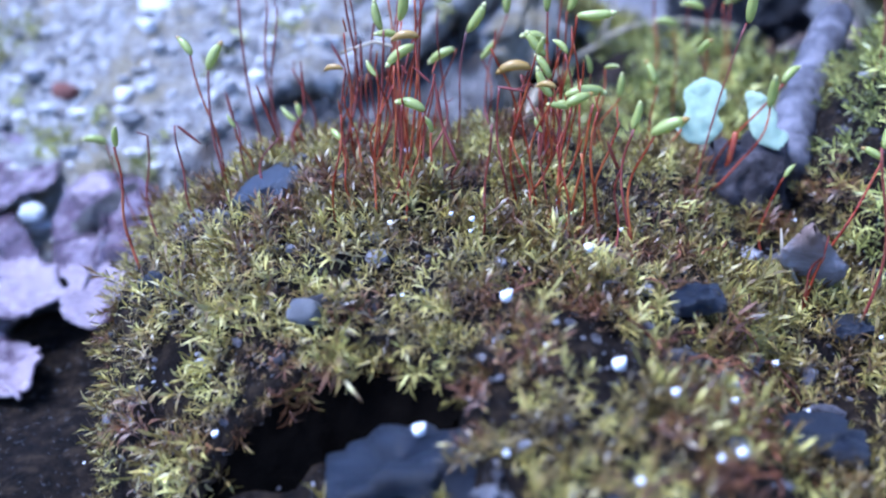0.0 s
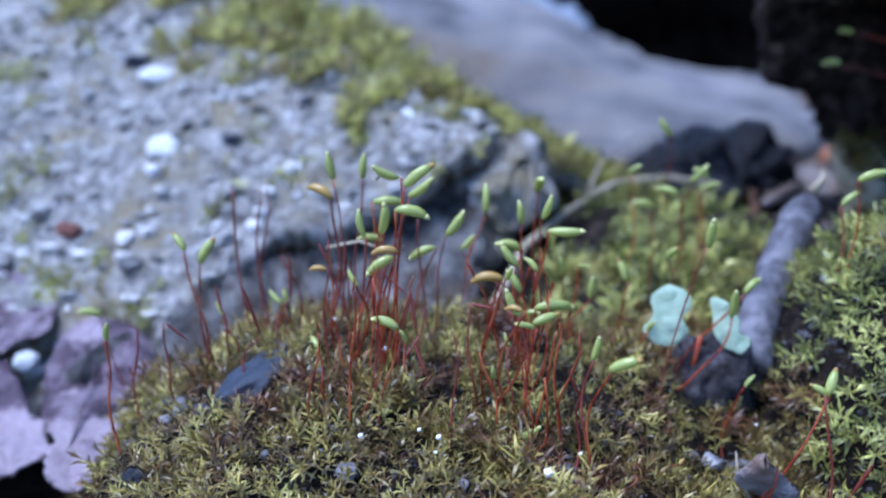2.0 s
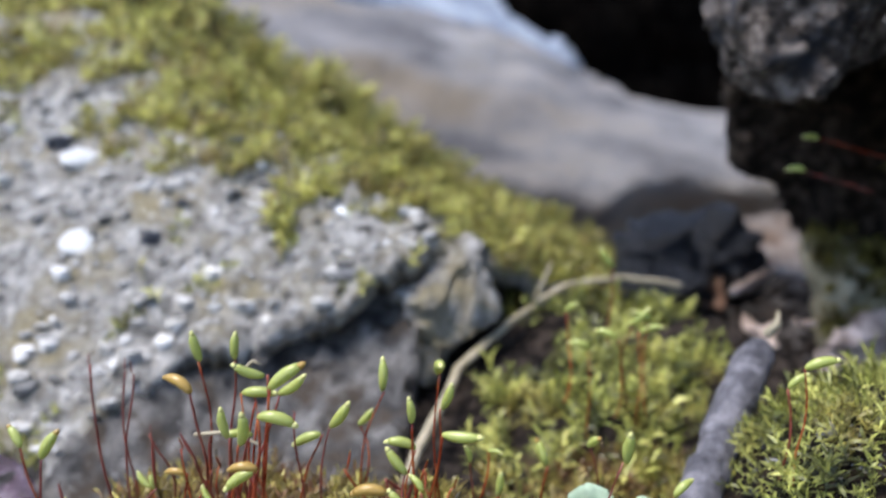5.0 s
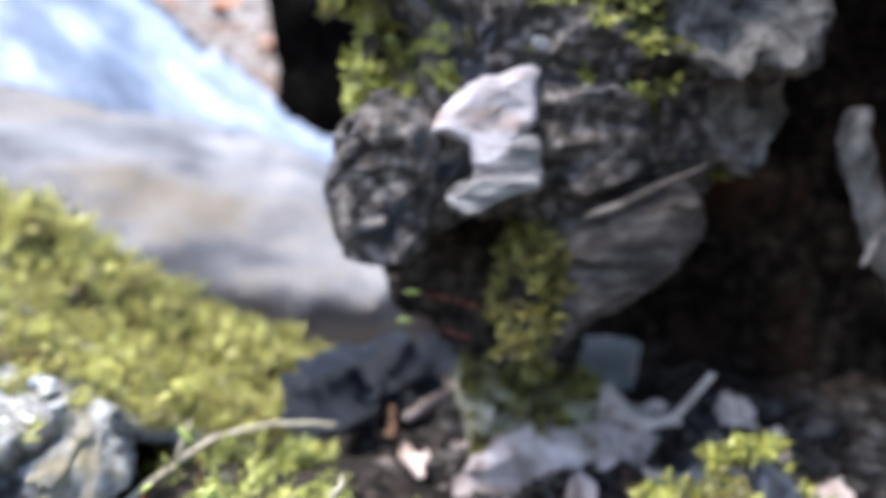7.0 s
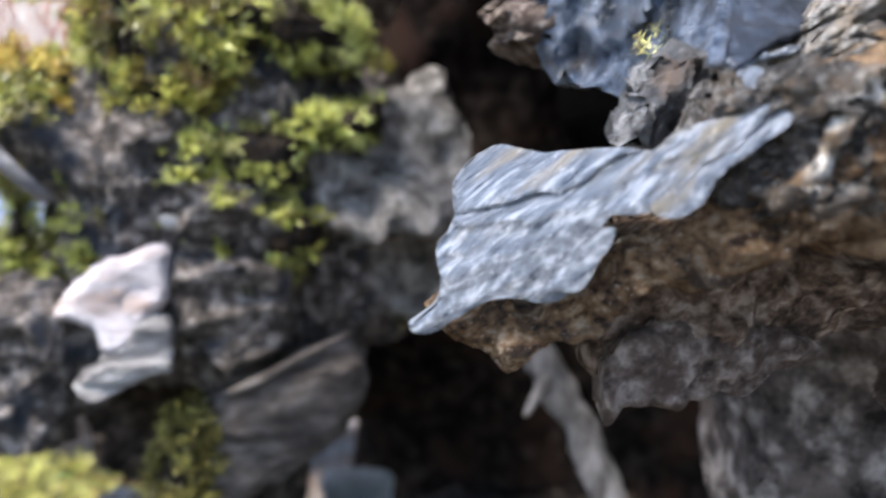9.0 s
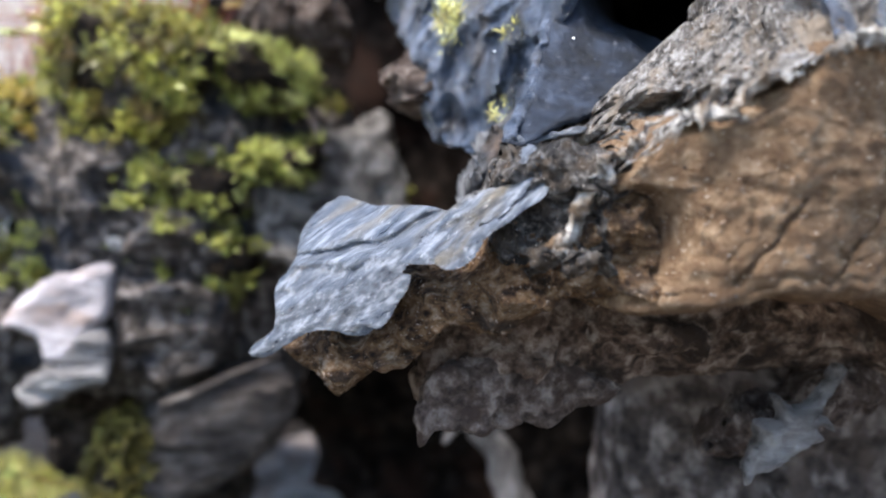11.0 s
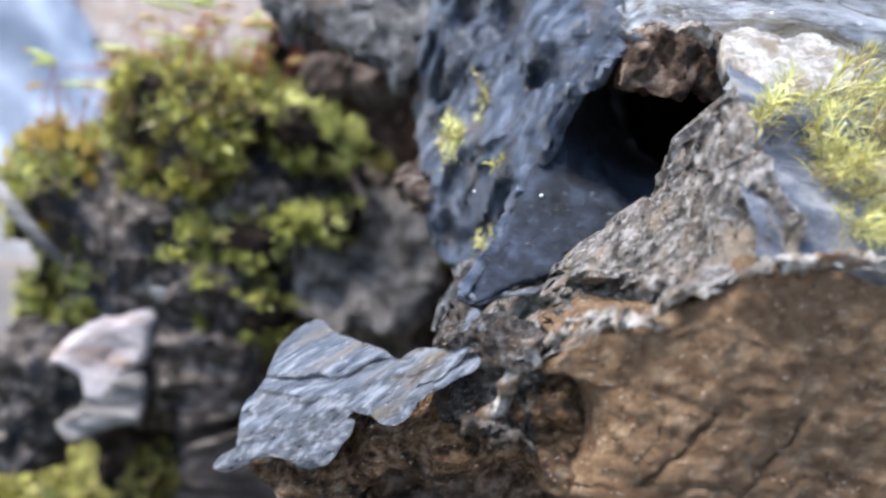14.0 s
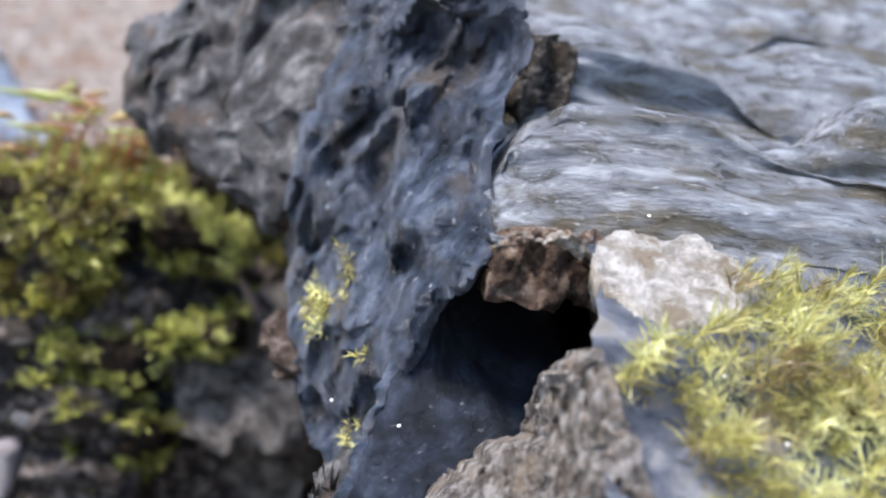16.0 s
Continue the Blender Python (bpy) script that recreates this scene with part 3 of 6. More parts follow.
# ---------------------------------------------------------------- mossy rotten column
COLUMN = [(0.070, 0.188), (0.066, 0.176), (0.053, 0.168), (0.054, 0.156), (0.062, 0.153), (0.060, 0.139), (0.053, 0.132), (0.054, 0.119), (0.062, 0.1135), (0.070, 0.1175), (0.080, 0.1205), (0.087, 0.1180), (0.090, 0.106),
          (0.097, 0.105), (0.117, 0.121), (0.134, 0.130), (0.138, 0.150), (0.128, 0.168), (0.116, 0.176), (0.098, 0.188)]
column = tagged(new("rotten_column"), "dark crumbling rotten wood column overgrown with moss", "rotten wood")


def column_y(x, z):
    return 0.166 + 0.55 * np.maximum(0, x - 0.092) + 0.3 * np.maximum(0, z - 0.165)


body = part("rotten_core", lump("rotten_core", COLUMN, column_y, 0.020, 0.05, 0.014, 0.0009, M_BARK_D, rough=0.0042, size=0.010, seed=12, octaves=6, ragged=0.0016), column)


def chunk(name, outline, y, front, material, parent, label, seed, rough=0.0012, size=0.004, slope=0.0, edge=0.003, res=0.0006, stretch=(1, 1, 1), ragged=0.0006, back=0.012):
    return part(name, lump(name, outline, lambda x, z: y + slope * (z - outline[0][1]) + 0 * x, front, back, edge, res, material, rough=rough, size=size, seed=seed, octaves=5, ragged=ragged, stretch=stretch), parent, label)


# dark lump added behind the gap, where shade alone would be black
chunk("gap_back", [(0.0625, 0.128), (0.100, 0.128), (0.106, 0.078), (0.083, 0.078), (0.0745, 0.0905), (0.064, 0.0965)], 0.190, 0.004, M_SOIL, column, "dark lump standing in for the shade in the gap", 40, rough=0.003, size=0.006, res=0.0012)
chunk("dark_knob", [(0.0525, 0.133), (0.060, 0.140), (0.069, 0.137), (0.071, 0.128), (0.066, 0.115), (0.058, 0.114), (0.053, 0.120)], 0.152, 0.008, M_BARK_D, column, "dark brown crumbling knob", 41, rough=0.0026, size=0.006)
chunk("dark_knob", [(0.072, 0.153), (0.076, 0.160), (0.088, 0.157), (0.090, 0.148), (0.084, 0.143), (0.074, 0.146)], 0.153, 0.007, M_BARK_D, column, "blue-black crumbling knob", 42, rough=0.0022, size=0.006)
chunk("dark_knob", [(0.100, 0.141), (0.104, 0.152), (0.116, 0.158), (0.128, 0.154), (0.131, 0.140), (0.122, 0.130), (0.108, 0.133)], 0.165, 0.008, M_GREYROT, column, "grey-brown crumbling wood", 43, rough=0.0028, size=0.007)
chunk("dark_knob", [(0.081, 0.141), (0.090, 0.146), (0.101, 0.142), (0.101, 0.131), (0.092, 0.126), (0.083, 0.130)], 0.150, 0.007, M_BARK_D, column, "dark splintered wood", 44, rough=0.002, size=0.004, stretch=(3, 1, 1))
chunk("brown_crest", [(0.1000, 0.1960), (0.1000, 0.1880), (0.1076, 0.1876), (0.1160, 0.1860), (0.1205, 0.1850), (0.1215, 0.1900), (0.1190, 0.1965), (0.1100, 0.1975)], 0.176, 0.006, M_SHARD, column, "grey-brown crumbling wood crest", 49, rough=0.0026, size=0.007)
chunk("grey_wall", [(0.1040, 0.1639), (0.1120, 0.1708), (0.1228, 0.1747), (0.1290, 0.1715), (0.1320, 0.1560), (0.1246, 0.1480), (0.1110, 0.1465), (0.1045, 0.1513)], 0.160, 0.006, M_GREYROT, column, "grey crumbling wood wall", 48, rough=0.003, size=0.007, res=0.0008, slope=0.7)
CHIP_TOP = [(0.0672, 0.1365), (0.0715, 0.1425), (0.0770, 0.1455), (0.0825, 0.1460), (0.0828, 0.1390), (0.0790, 0.1335), (0.0745, 0.1310), (0.0725, 0.1345)]
chunk("pale_chip", CHIP_TOP, 0.1425, 0.0022, M_CHIP, column, "pale pink smooth wood chip", 45, rough=0.0006, size=0.006, slope=0.3, edge=0.0018, res=0.0004, back=0.003)
CHIP_LOW = [(0.0690, 0.1262), (0.0715, 0.1285), (0.0770, 0.1335), (0.0835, 0.1365), (0.0835, 0.1295), (0.0785, 0.1262), (0.0725, 0.1240)]
chunk("splintered_chip", CHIP_LOW, 0.1405, 0.0018, M_WOOD_P, column, "silver-grey splintered wood chip", 46, rough=0.0009, size=0.0022, slope=0.15, edge=0.0012, res=0.00035, stretch=(6, 1, 1.2), back=0.003)
CHUNK = [(0.0815, 0.1040), (0.0830, 0.1165), (0.0880, 0.1215), (0.0960, 0.1260), (0.1090, 0.1300), (0.1145, 0.1235), (0.1080, 0.1130), (0.0980, 0.1060), (0.0900, 0.1000)]
chunk("wood_chunk", CHUNK, 0.152, 0.009, M_WOODC, column, "brown-grey grained wood chunk", 47, rough=0.0016, size=0.004, edge=0.006, stretch=(4, 1, 1.2), res=0.0006)
V, F = tube([(0.0915, 0.1415, 0.1245), (0.0965, 0.1405, 0.1268), (0.1030, 0.141, 0.1303), (0.1098, 0.142, 0.1333)], [0.0007, 0.0008, 0.0007, 0.0004], 8)
thing("thin_twig", made("thin_twig", V, F, M_WOODC), "thin brown broken twig on the rotten column", "twig")
V, F = tube([(0.0550, 0.146, 0.1645), (0.0585, 0.1452, 0.1605), (0.0625, 0.1455, 0.1562), (0.0660, 0.147, 0.1528)], [0.0010, 0.0013, 0.0012, 0.0009], 8)
thing("pale_stick", made("pale_stick", V, F, M_WOOD_P), "short pale grey stick stuck in the rotten column", "stick")
V, F = tube([(0.1122, 0.1580, 0.1752), (0.1156, 0.1580, 0.1693), (0.1179, 0.1580, 0.1636), (0.1219, 0.1580, 0.1585)], [0.0006, 0.0010, 0.0012, 0.0016], 8)
thing("bark_strand", made("bark_strand", V + 0.0004 * np.stack([fbm(V, 0.003, 3, 3), fbm(V, 0.003, 3, 4), fbm(V, 0.003, 3, 5)], 1), F, M_CHIP), "pinkish pale strand of bark on the rotten column", "bark strip")
ROOT = [(0.1372, 0.150, 0.1432), (0.1378, 0.150, 0.138), (0.1430, 0.151, 0.1275), (0.1513, 0.150, 0.1149), (0.1568, 0.147, 0.1006), (0.1658, 0.142, 0.0873), (0.176, 0.137, 0.070), (0.19, 0.13, 0.045)]
rp = np.stack([np.interp(np.linspace(0, len(ROOT) - 1, 60), np.arange(len(ROOT)), [r[k] for r in ROOT]) for k in range(3)], 1)
rp = rp + 0.0006 * np.stack([fbm(rp, 0.006, 2, 3), fbm(rp, 0.006, 2, 4), 0 * rp[:, 0]], 1)
V, F = tube(rp, np.interp(np.linspace(0, 1, 60), [0, 0.05, 0.2, 1], [0.0018, 0.0026, 0.0028, 0.0038]) * (1 + 0.14 * fbm(rp, 0.006, 3, 8)), 14)
V = V + 0.0004 * np.stack([fbm(V, 0.0025, 3, 5), fbm(V, 0.0025, 3, 6), fbm(V, 0.0025, 3, 7)], 1)
root = thing("dead_root", made("dead_root", V, F, M_ROOT), "grey-brown dead root hanging from the bank", "root")
V, F = tube([(0.1455, 0.1495, 0.1235), (0.1425, 0.146, 0.1215), (0.1395, 0.144, 0.1180)], [0.0014, 0.0011, 0.0005], 8)
part("side_stub", made("side_stub", V, F, M_ROOT), root)

# ---------------------------------------------------------------- weathered stump
def ledge_y(x, z):
    return np.interp(x, [0.1, 0.1206, 0.130, 0.136, 0.1404, 0.147, 0.21], [0.0790, 0.0655, 0.0575, 0.0527, 0.0510, 0.0515, 0.0525])


LEDGE = [(0.1092, 0.1512), (0.1104, 0.1521), (0.1124, 0.1532), (0.1150, 0.1538), (0.1192, 0.1582), (0.1228, 0.1614), (0.1246, 0.1634), (0.1264, 0.1650), (0.1284, 0.1660), (0.1320, 0.1668), (0.1340, 0.1666), (0.1358, 0.1611),
         (0.1318, 0.1581), (0.1281, 0.1576), (0.1232, 0.1540), (0.1189, 0.1503), (0.1160, 0.1489), (0.1134, 0.1478), (0.1114, 0.1490)]
stump = tagged(new("weathered_stump"), "weathered grey tree stump with a broken brown ledge", "tree stump")


def crumbs(x, z):
    p = np.stack([x, 0 * x, z], 1)
    return 0.0011 * np.maximum(0, fbm(p, 0.003, 3, 52) - 0.1) - 0.001 * np.abs(fbm(p, 0.006, 3, 54, stretch=(2.2, 1, 1))) + 0.0011 * fbm(p, 0.0013, 4, 56, 0.6, (1.6, 1, 1)) + 0.0016 * np.maximum(0, fbm(p, 0.0016, 2, 50) - 0.35)


part("broken_ledge", lump("broken_ledge", LEDGE, lambda x, z: ledge_y(x, z) + 0.006, 0.006, 0.012, 0.003, 0.00024, M_BROWN, rough=0.0013, size=0.0045, seed=21, octaves=6, ragged=0.0008, shape=crumbs), stump, "brown crumbling broken heartwood")
TAN = [(0.1303, 0.1674), (0.1320, 0.1701), (0.1334, 0.1718), (0.1360, 0.1732), (0.1383, 0.1751), (0.1394, 0.1764), (0.1406, 0.1784), (0.1435, 0.1789), (0.1493, 0.1786), (0.1553, 0.1784), (0.170, 0.178), (0.21, 0.176), (0.21, 0.153), (0.17, 0.157),
       (0.1500, 0.1600), (0.1457, 0.1602), (0.1419, 0.1604), (0.1387, 0.1596), (0.1359, 0.1585), (0.1325, 0.1578), (0.1312, 0.1592), (0.1319, 0.1615), (0.1336, 0.1634), (0.1326, 0.1663), (0.1308, 0.1661)]


# long splits in the tan wood: x, z along each, and its width
SPLITS = [(0.00010, [(0.1370, 0.1684), (0.1370, 0.1679), (0.1376, 0.1671), (0.1378, 0.1662), (0.1378, 0.1650), (0.1372, 0.1640), (0.1365, 0.1631)]),
          (0.00022, [(0.1409, 0.1677), (0.1402, 0.1662), (0.1393, 0.1652), (0.1388, 0.1639), (0.1379, 0.1628), (0.1370, 0.1619)]),
          (0.00012, [(0.1329, 0.1606), (0.1340, 0.1606), (0.1352, 0.1613)]),
          (0.00024, [(0.1434, 0.1625), (0.1452, 0.1648), (0.1465, 0.1677)]),
          (0.00016, [(0.1369, 0.1608), (0.1396, 0.1622), (0.1435, 0.1623)])]


def cracks(x, z):
    p = np.stack([x, 0 * x, z], 1)
    c = np.abs(fbm(p, 0.007, 2, 61) + 0.25 * fbm(p, 0.002, 2, 63))
    out = 0.00028 * np.clip(1 - c / 0.03, 0, 1) * step(-0.1, 0.25, fbm(p, 0.006, 2, 66)) + 0.0003 * np.maximum(0, fbm(p, 0.008, 3, 65) - 0.45) + 0.00022 * fbm(p, 0.0011, 3, 68, stretch=(2, 1, 1)) + 0.0004 * np.maximum(0, fbm(p, 0.0014, 2, 64) - 0.5)
    q = np.stack([x + 0.00035 * fbm(p, 0.0016, 3, 93), z + 0.00035 * fbm(p, 0.0016, 3, 94)], 1)
    for width, line in SPLITS:
        d = np.full(len(x), 1.0)
        for a, b in zip(np.array(line[:-1]), np.array(line[1:])):
            u = np.clip((q - a) @ (b - a) / ((b - a) @ (b - a)), 0, 1)
            d = np.minimum(d, np.linalg.norm(q - a - u[:, None] * (b - a), axis=1))
        out = out + 2.4 * width * np.clip(1.5 - d / (0.6 * width), 0, 1)
    return out


part("tan_face", lump("tan_face", TAN, lambda x, z: ledge_y(x, z) + 0.0050, 0.0062, 0.012, 0.0016, 0.0002, M_TAN, rough=0.0006, size=0.005, seed=22, octaves=6, ragged=0.0005, shape=cracks), stump, "tan broken wood face with fine cracks")


def crease_z(x):
    return np.interp(x, [0.1060, 0.1090, 0.1107, 0.1136, 0.1158, 0.1179, 0.1193, 0.1230, 0.1260], [0.1572, 0.1583, 0.1593, 0.1602, 0.1605, 0.1620, 0.1632, 0.1660, 0.1692])


def skin_y(x, z):
    return ledge_y(x, z) - 0.0022 + 0.9 * np.maximum(0, z - (0.1525 + 0.62 * (x - 0.105))) + 0.9 * np.maximum(0, z - crease_z(x))


def wrinkles(x, z):
    p = np.stack([0.82 * x + 0.57 * z, 0 * x, 0.82 * z - 0.57 * x], 1)
    split = np.abs(fbm(p, 0.0030, 3, 62, stretch=(5, 1, 1)))
    fold = z - crease_z(x) - 0.0003 * fbm(p, 0.002, 2, 57)
    second = z - (0.1556 + 0.55 * (x - 0.108)) - 0.0004 * fbm(p, 0.002, 2, 55)
    out = 0.0011 * np.exp(-((fold - 0.0002) / 0.00030) ** 2) - 0.0007 * np.exp(-((fold + 0.0004) / 0.0005) ** 2) - 0.0008 * np.exp(-((fold - 0.0018) / 0.0010) ** 2)
    out = out * step(0.1265, 0.1225, x) + 0.0005 * np.exp(-(second / 0.0003) ** 2) * step(0.1165, 0.1120, x)
    return out + 0.00011 * fbm(p, 0.0008, 4, 58, stretch=(14, 1, 1)) + 0.0003 * fbm(p, 0.0060, 2, 59, 0.4, (3.5, 1, 1)) + 0.0005 * np.clip(1 - split / 0.03, 0, 1) * step(0.0, 0.3, fbm(p, 0.005, 2, 60))


def skin(outline, lift, seed, material=None, edge=0.0005, curl=0.0, back=0.0007):
    low = min(z for x, z in outline)
    return part("silver_skin", lump("silver_skin", outline, lambda x, z: skin_y(x, z) - lift - curl * np.clip(1 - (z - low) / 0.003, 0, 1), 0.0003, back, edge, 0.0002, material or M_SKIN, rough=0.00010, size=0.003, seed=seed, octaves=5, ragged=0.0004, shape=wrinkles), stump, "silver-grey peeling outer skin")


skin([(0.1062, 0.1508), (0.1082, 0.1534), (0.1083, 0.1563), (0.1093, 0.1579), (0.1099, 0.1598), (0.1102, 0.1612), (0.1113, 0.1628), (0.1134, 0.1644), (0.1155, 0.1640), (0.1181, 0.1640), (0.1210, 0.1646), (0.1230, 0.1661), (0.1246, 0.1679), (0.1264, 0.1698),
      (0.1262, 0.1668), (0.1249, 0.1653), (0.1233, 0.1637), (0.1213, 0.1618), (0.1184, 0.1605), (0.1174, 0.1587), (0.1165, 0.1568), (0.1159, 0.1549), (0.1140, 0.1539), (0.1120, 0.1535), (0.1098, 0.1523), (0.1078, 0.1507)], 0.0, 23, back=0.0026)
skin([(0.1172, 0.1605), (0.1186, 0.1622), (0.1203, 0.1640), (0.1222, 0.1657), (0.1242, 0.1666), (0.1256, 0.1672), (0.1240, 0.1650), (0.1223, 0.1632), (0.1206, 0.1614), (0.1190, 0.1606)], 0.0004, 26, curl=0.0006)
skin([(0.1196, 0.1612), (0.1201, 0.1604), (0.1213, 0.1606), (0.1222, 0.1625), (0.1234, 0.1644), (0.1224, 0.1640), (0.1208, 0.1624)], 0.0011, 28, curl=0.0008)
skin([(0.1136, 0.1540), (0.1146, 0.1547), (0.1160, 0.1548), (0.1172, 0.1572), (0.1180, 0.1592), (0.1166, 0.1588), (0.1150, 0.1566)], 0.0003, 31, curl=0.0006)


def along(points, n):
    """n places spread evenly along a smooth line through the points."""
    p = np.array(points, float)
    run = np.concatenate([[0], np.cumsum(np.linalg.norm(np.diff(p, axis=0), axis=1))])
    at = np.linspace(0, run[-1], n)
    q = np.stack([np.interp(at, run, p[:, k]) for k in range(3)], 1)
    for _ in range(max(1, n // 40)):
        q[1:-1] = 0.25 * q[:-2] + 0.5 * q[1:-1] + 0.25 * q[2:]
    return q


def sheet(name, low, high, n, m, material, bulge=0.001, rough=0.0006, size=0.003, seed=1, thick=0.003, fibre=0.0, clefts=()):
    """A rough sheet between two lines. clefts: width and x, z of lines along which it is torn open."""
    a, b = along(low, n), along(high, n)
    v = np.linspace(0, 1, m)[:, None, None]
    P = (a[None] * (1 - v) + b[None] * v)
    P[:, :, 2] += bulge * np.sin(np.pi * v[..., 0])
    run = np.linspace(0, 1, n)[None, :] * np.linalg.norm(np.diff(a, axis=0), axis=1).sum() + 0 * v[..., 0]
    P = P.reshape(-1, 3)
    D = np.stack([fbm(P, size, 5, seed), fbm(P, size, 5, seed + 3), fbm(P, size, 5, seed + 7)], 1) * rough
    g = fbm(np.stack([run.ravel() + 0.2 * fbm(P, 0.004, 2, seed + 8) * 0.004, 0 * P[:, 0], P[:, 2]], 1), 0.0011, 4, seed + 9, stretch=(1, 1, 7))
    D = D + fibre * g[:, None] * np.array([0.2, -0.8, 0.6])
    pits = np.maximum(0, fbm(P, 0.0022, 2, seed + 11) - 0.35)
    D = D + 0.0013 * (fibre > 0) * pits[:, None] * np.array([0, 0.8, -0.6])
    for width, run_xz in clefts:
        q = P[:, (0, 2)] + 0.0004 * np.stack([fbm(P, 0.0016, 3, seed + 13), fbm(P, 0.0016, 3, seed + 14)], 1)
        near = np.full(len(P), 1.0)
        for c, e in zip(np.array(run_xz[:-1]), np.array(run_xz[1:])):
            t = np.clip((q - c) @ (e - c) / ((e - c) @ (e - c)), 0, 1)
            near = np.minimum(near, np.linalg.norm(q - c - t[:, None] * (e - c), axis=1))
        D = D + 0.0045 * step(width, 0.45 * width, near)[:, None] * np.array([0, 1.0, -0.25])
    P = P + D
    i, j = np.meshgrid(np.arange(m - 1), np.arange(n - 1), indexing="ij")
    quad = np.stack([i * n + j, i * n + j + 1, (i + 1) * n + j + 1, (i + 1) * n + j], -1).reshape(-1, 4)
    k = len(P)
    ring = [(r, 0) for r in range(m)] + [(m - 1, c) for c in range(1, n)] + [(r, n - 1) for r in range(m - 2, -1, -1)] + [(0, c) for c in range(n - 2, 0, -1)]
    ids = [r * n + c for r, c in ring]
    side = [(x, y, y + k, x + k) for x, y in zip(ids, ids[1:] + ids[:1])]
    return cleaned(made(name, np.concatenate([P, P + np.array([0, thick, -0.3 * thick])]), quad.tolist() + [tuple(r[::-1]) for r in (quad + k).tolist()] + side, material), 1e-7, 60)


CLEFTS = ((0.0011, [(0.1267, 0.1704), (0.1287, 0.1709), (0.1311, 0.1714)]), (0.0010, [(0.1286, 0.1691), (0.1311, 0.1718), (0.1334, 0.1735), (0.1358, 0.174)]), (0.0006, [(0.1306, 0.1675), (0.1315, 0.1686), (0.1332, 0.1702)]))
RIM_LOW = [(0.1280, 0.0590, 0.1640), (0.1292, 0.0580, 0.1674), (0.1307, 0.0555, 0.1703), (0.1320, 0.0540, 0.1720), (0.1363, 0.0520, 0.1730), (0.1375, 0.0510, 0.1749), (0.1402, 0.0502, 0.1765), (0.1428, 0.0497, 0.1780), (0.1446, 0.0500, 0.1786)]
RIM_HIGH = [(0.1262, 0.0655, 0.1672), (0.1280, 0.0655, 0.1690), (0.1310, 0.0658, 0.1722), (0.1335, 0.0662, 0.1753), (0.1350, 0.0660, 0.1771), (0.1369, 0.0650, 0.1786), (0.1392, 0.0635, 0.1803), (0.1403, 0.0625, 0.1815), (0.1403, 0.0620, 0.1840), (0.1398, 0.0600, 0.1862), (0.1398, 0.0585, 0.1881), (0.1412, 0.0585, 0.1890)]
part("frayed_rim", sheet("frayed_rim", RIM_LOW, RIM_HIGH, 300, 130, M_FIBRE, 0.0002, 0.0006, 0.0019, 25, 0.006, 0.0006, CLEFTS), stump, "frayed grey-brown fibrous rim")


def strands(name, low, high, n, first, last, out, thin, seed, material):
    """Loose wood fibres that run between two lines, in one mesh."""
    rg = np.random.default_rng(seed)
    a, b = along(low, 200), along(high, 200)
    V, F = [], []
    for _ in range(n):
        k = int(200 * rg.uniform(first, last))
        m = int(np.clip(k + rg.normal(0, 9), 0, 199))
        u0 = rg.uniform(-0.05, 0.6)
        u = np.linspace(u0, u0 + rg.uniform(0.2, 0.55), 9)[:, None]
        p = a[k] * (1 - u) + b[m] * u + np.array([0, -out, 0.6 * out]) * rg.uniform(0.3, 1.4)
        p = p + 0.0004 * np.stack([fbm(p + 0.01 * k, 0.0016, 2, seed + j) for j in (1, 2, 3)], 1)
        v, f = tube(p, thin * rg.uniform(0.5, 1.6) * np.interp(np.linspace(0, 1, 9), [0, 0.3, 0.8, 1], [0.4, 1, 0.9, 0.3]), 5)
        F += [tuple(i + sum(len(w) for w in V) for i in r) for r in f]
        V.append(np.asarray(v))
    return made(name, np.concatenate(V), F, material)


tagged(part("fibre_fringe", strands("fibre_fringe", RIM_LOW, RIM_HIGH, 36, 0.55, 1.0, 0.0002, 0.00005, 61, M_FIBRE), stump), "loose grey wood fibres on the rim", kind="stuff")
tagged(part("fibre_fringe", strands("fibre_fringe", [(0.1272, 0.0600, 0.1612), (0.1285, 0.0570, 0.1650), (0.1310, 0.0545, 0.1690), (0.1345, 0.0522, 0.1718)], [(0.1290, 0.0590, 0.1668), (0.1305, 0.0570, 0.1700), (0.1335, 0.0550, 0.1722), (0.1372, 0.0525, 0.1738)], 40, 0.0, 1.0, 0.0006, 0.00008, 64, M_LIP), stump), "pale torn wood fibres along the broken edge", kind="stuff")


def crust(points, radius, seed, name="crust_edge"):
    p = along(points, 150)
    r = radius * np.clip(0.9 + 0.9 * fbm(p, 0.0025, 3, seed), 0.25, 2.2) * np.clip(np.minimum(np.arange(150), 149 - np.arange(150)) / 6, 0.25, 1)
    V, F = tube(p, r, 14)
    V = V + np.stack([1.4 * radius * fbm(V, 0.0012, 4, seed + 1, 0.65), 1.4 * radius * fbm(V, 0.0012, 4, seed + 2, 0.65), 1.8 * radius * fbm(V, 0.0014, 4, seed + 3, 0.65) - 0.5 * radius], 1)
    return part(name, made(name, V, F, M_LIP), stump, "pale crumbly crust along the broken edge")


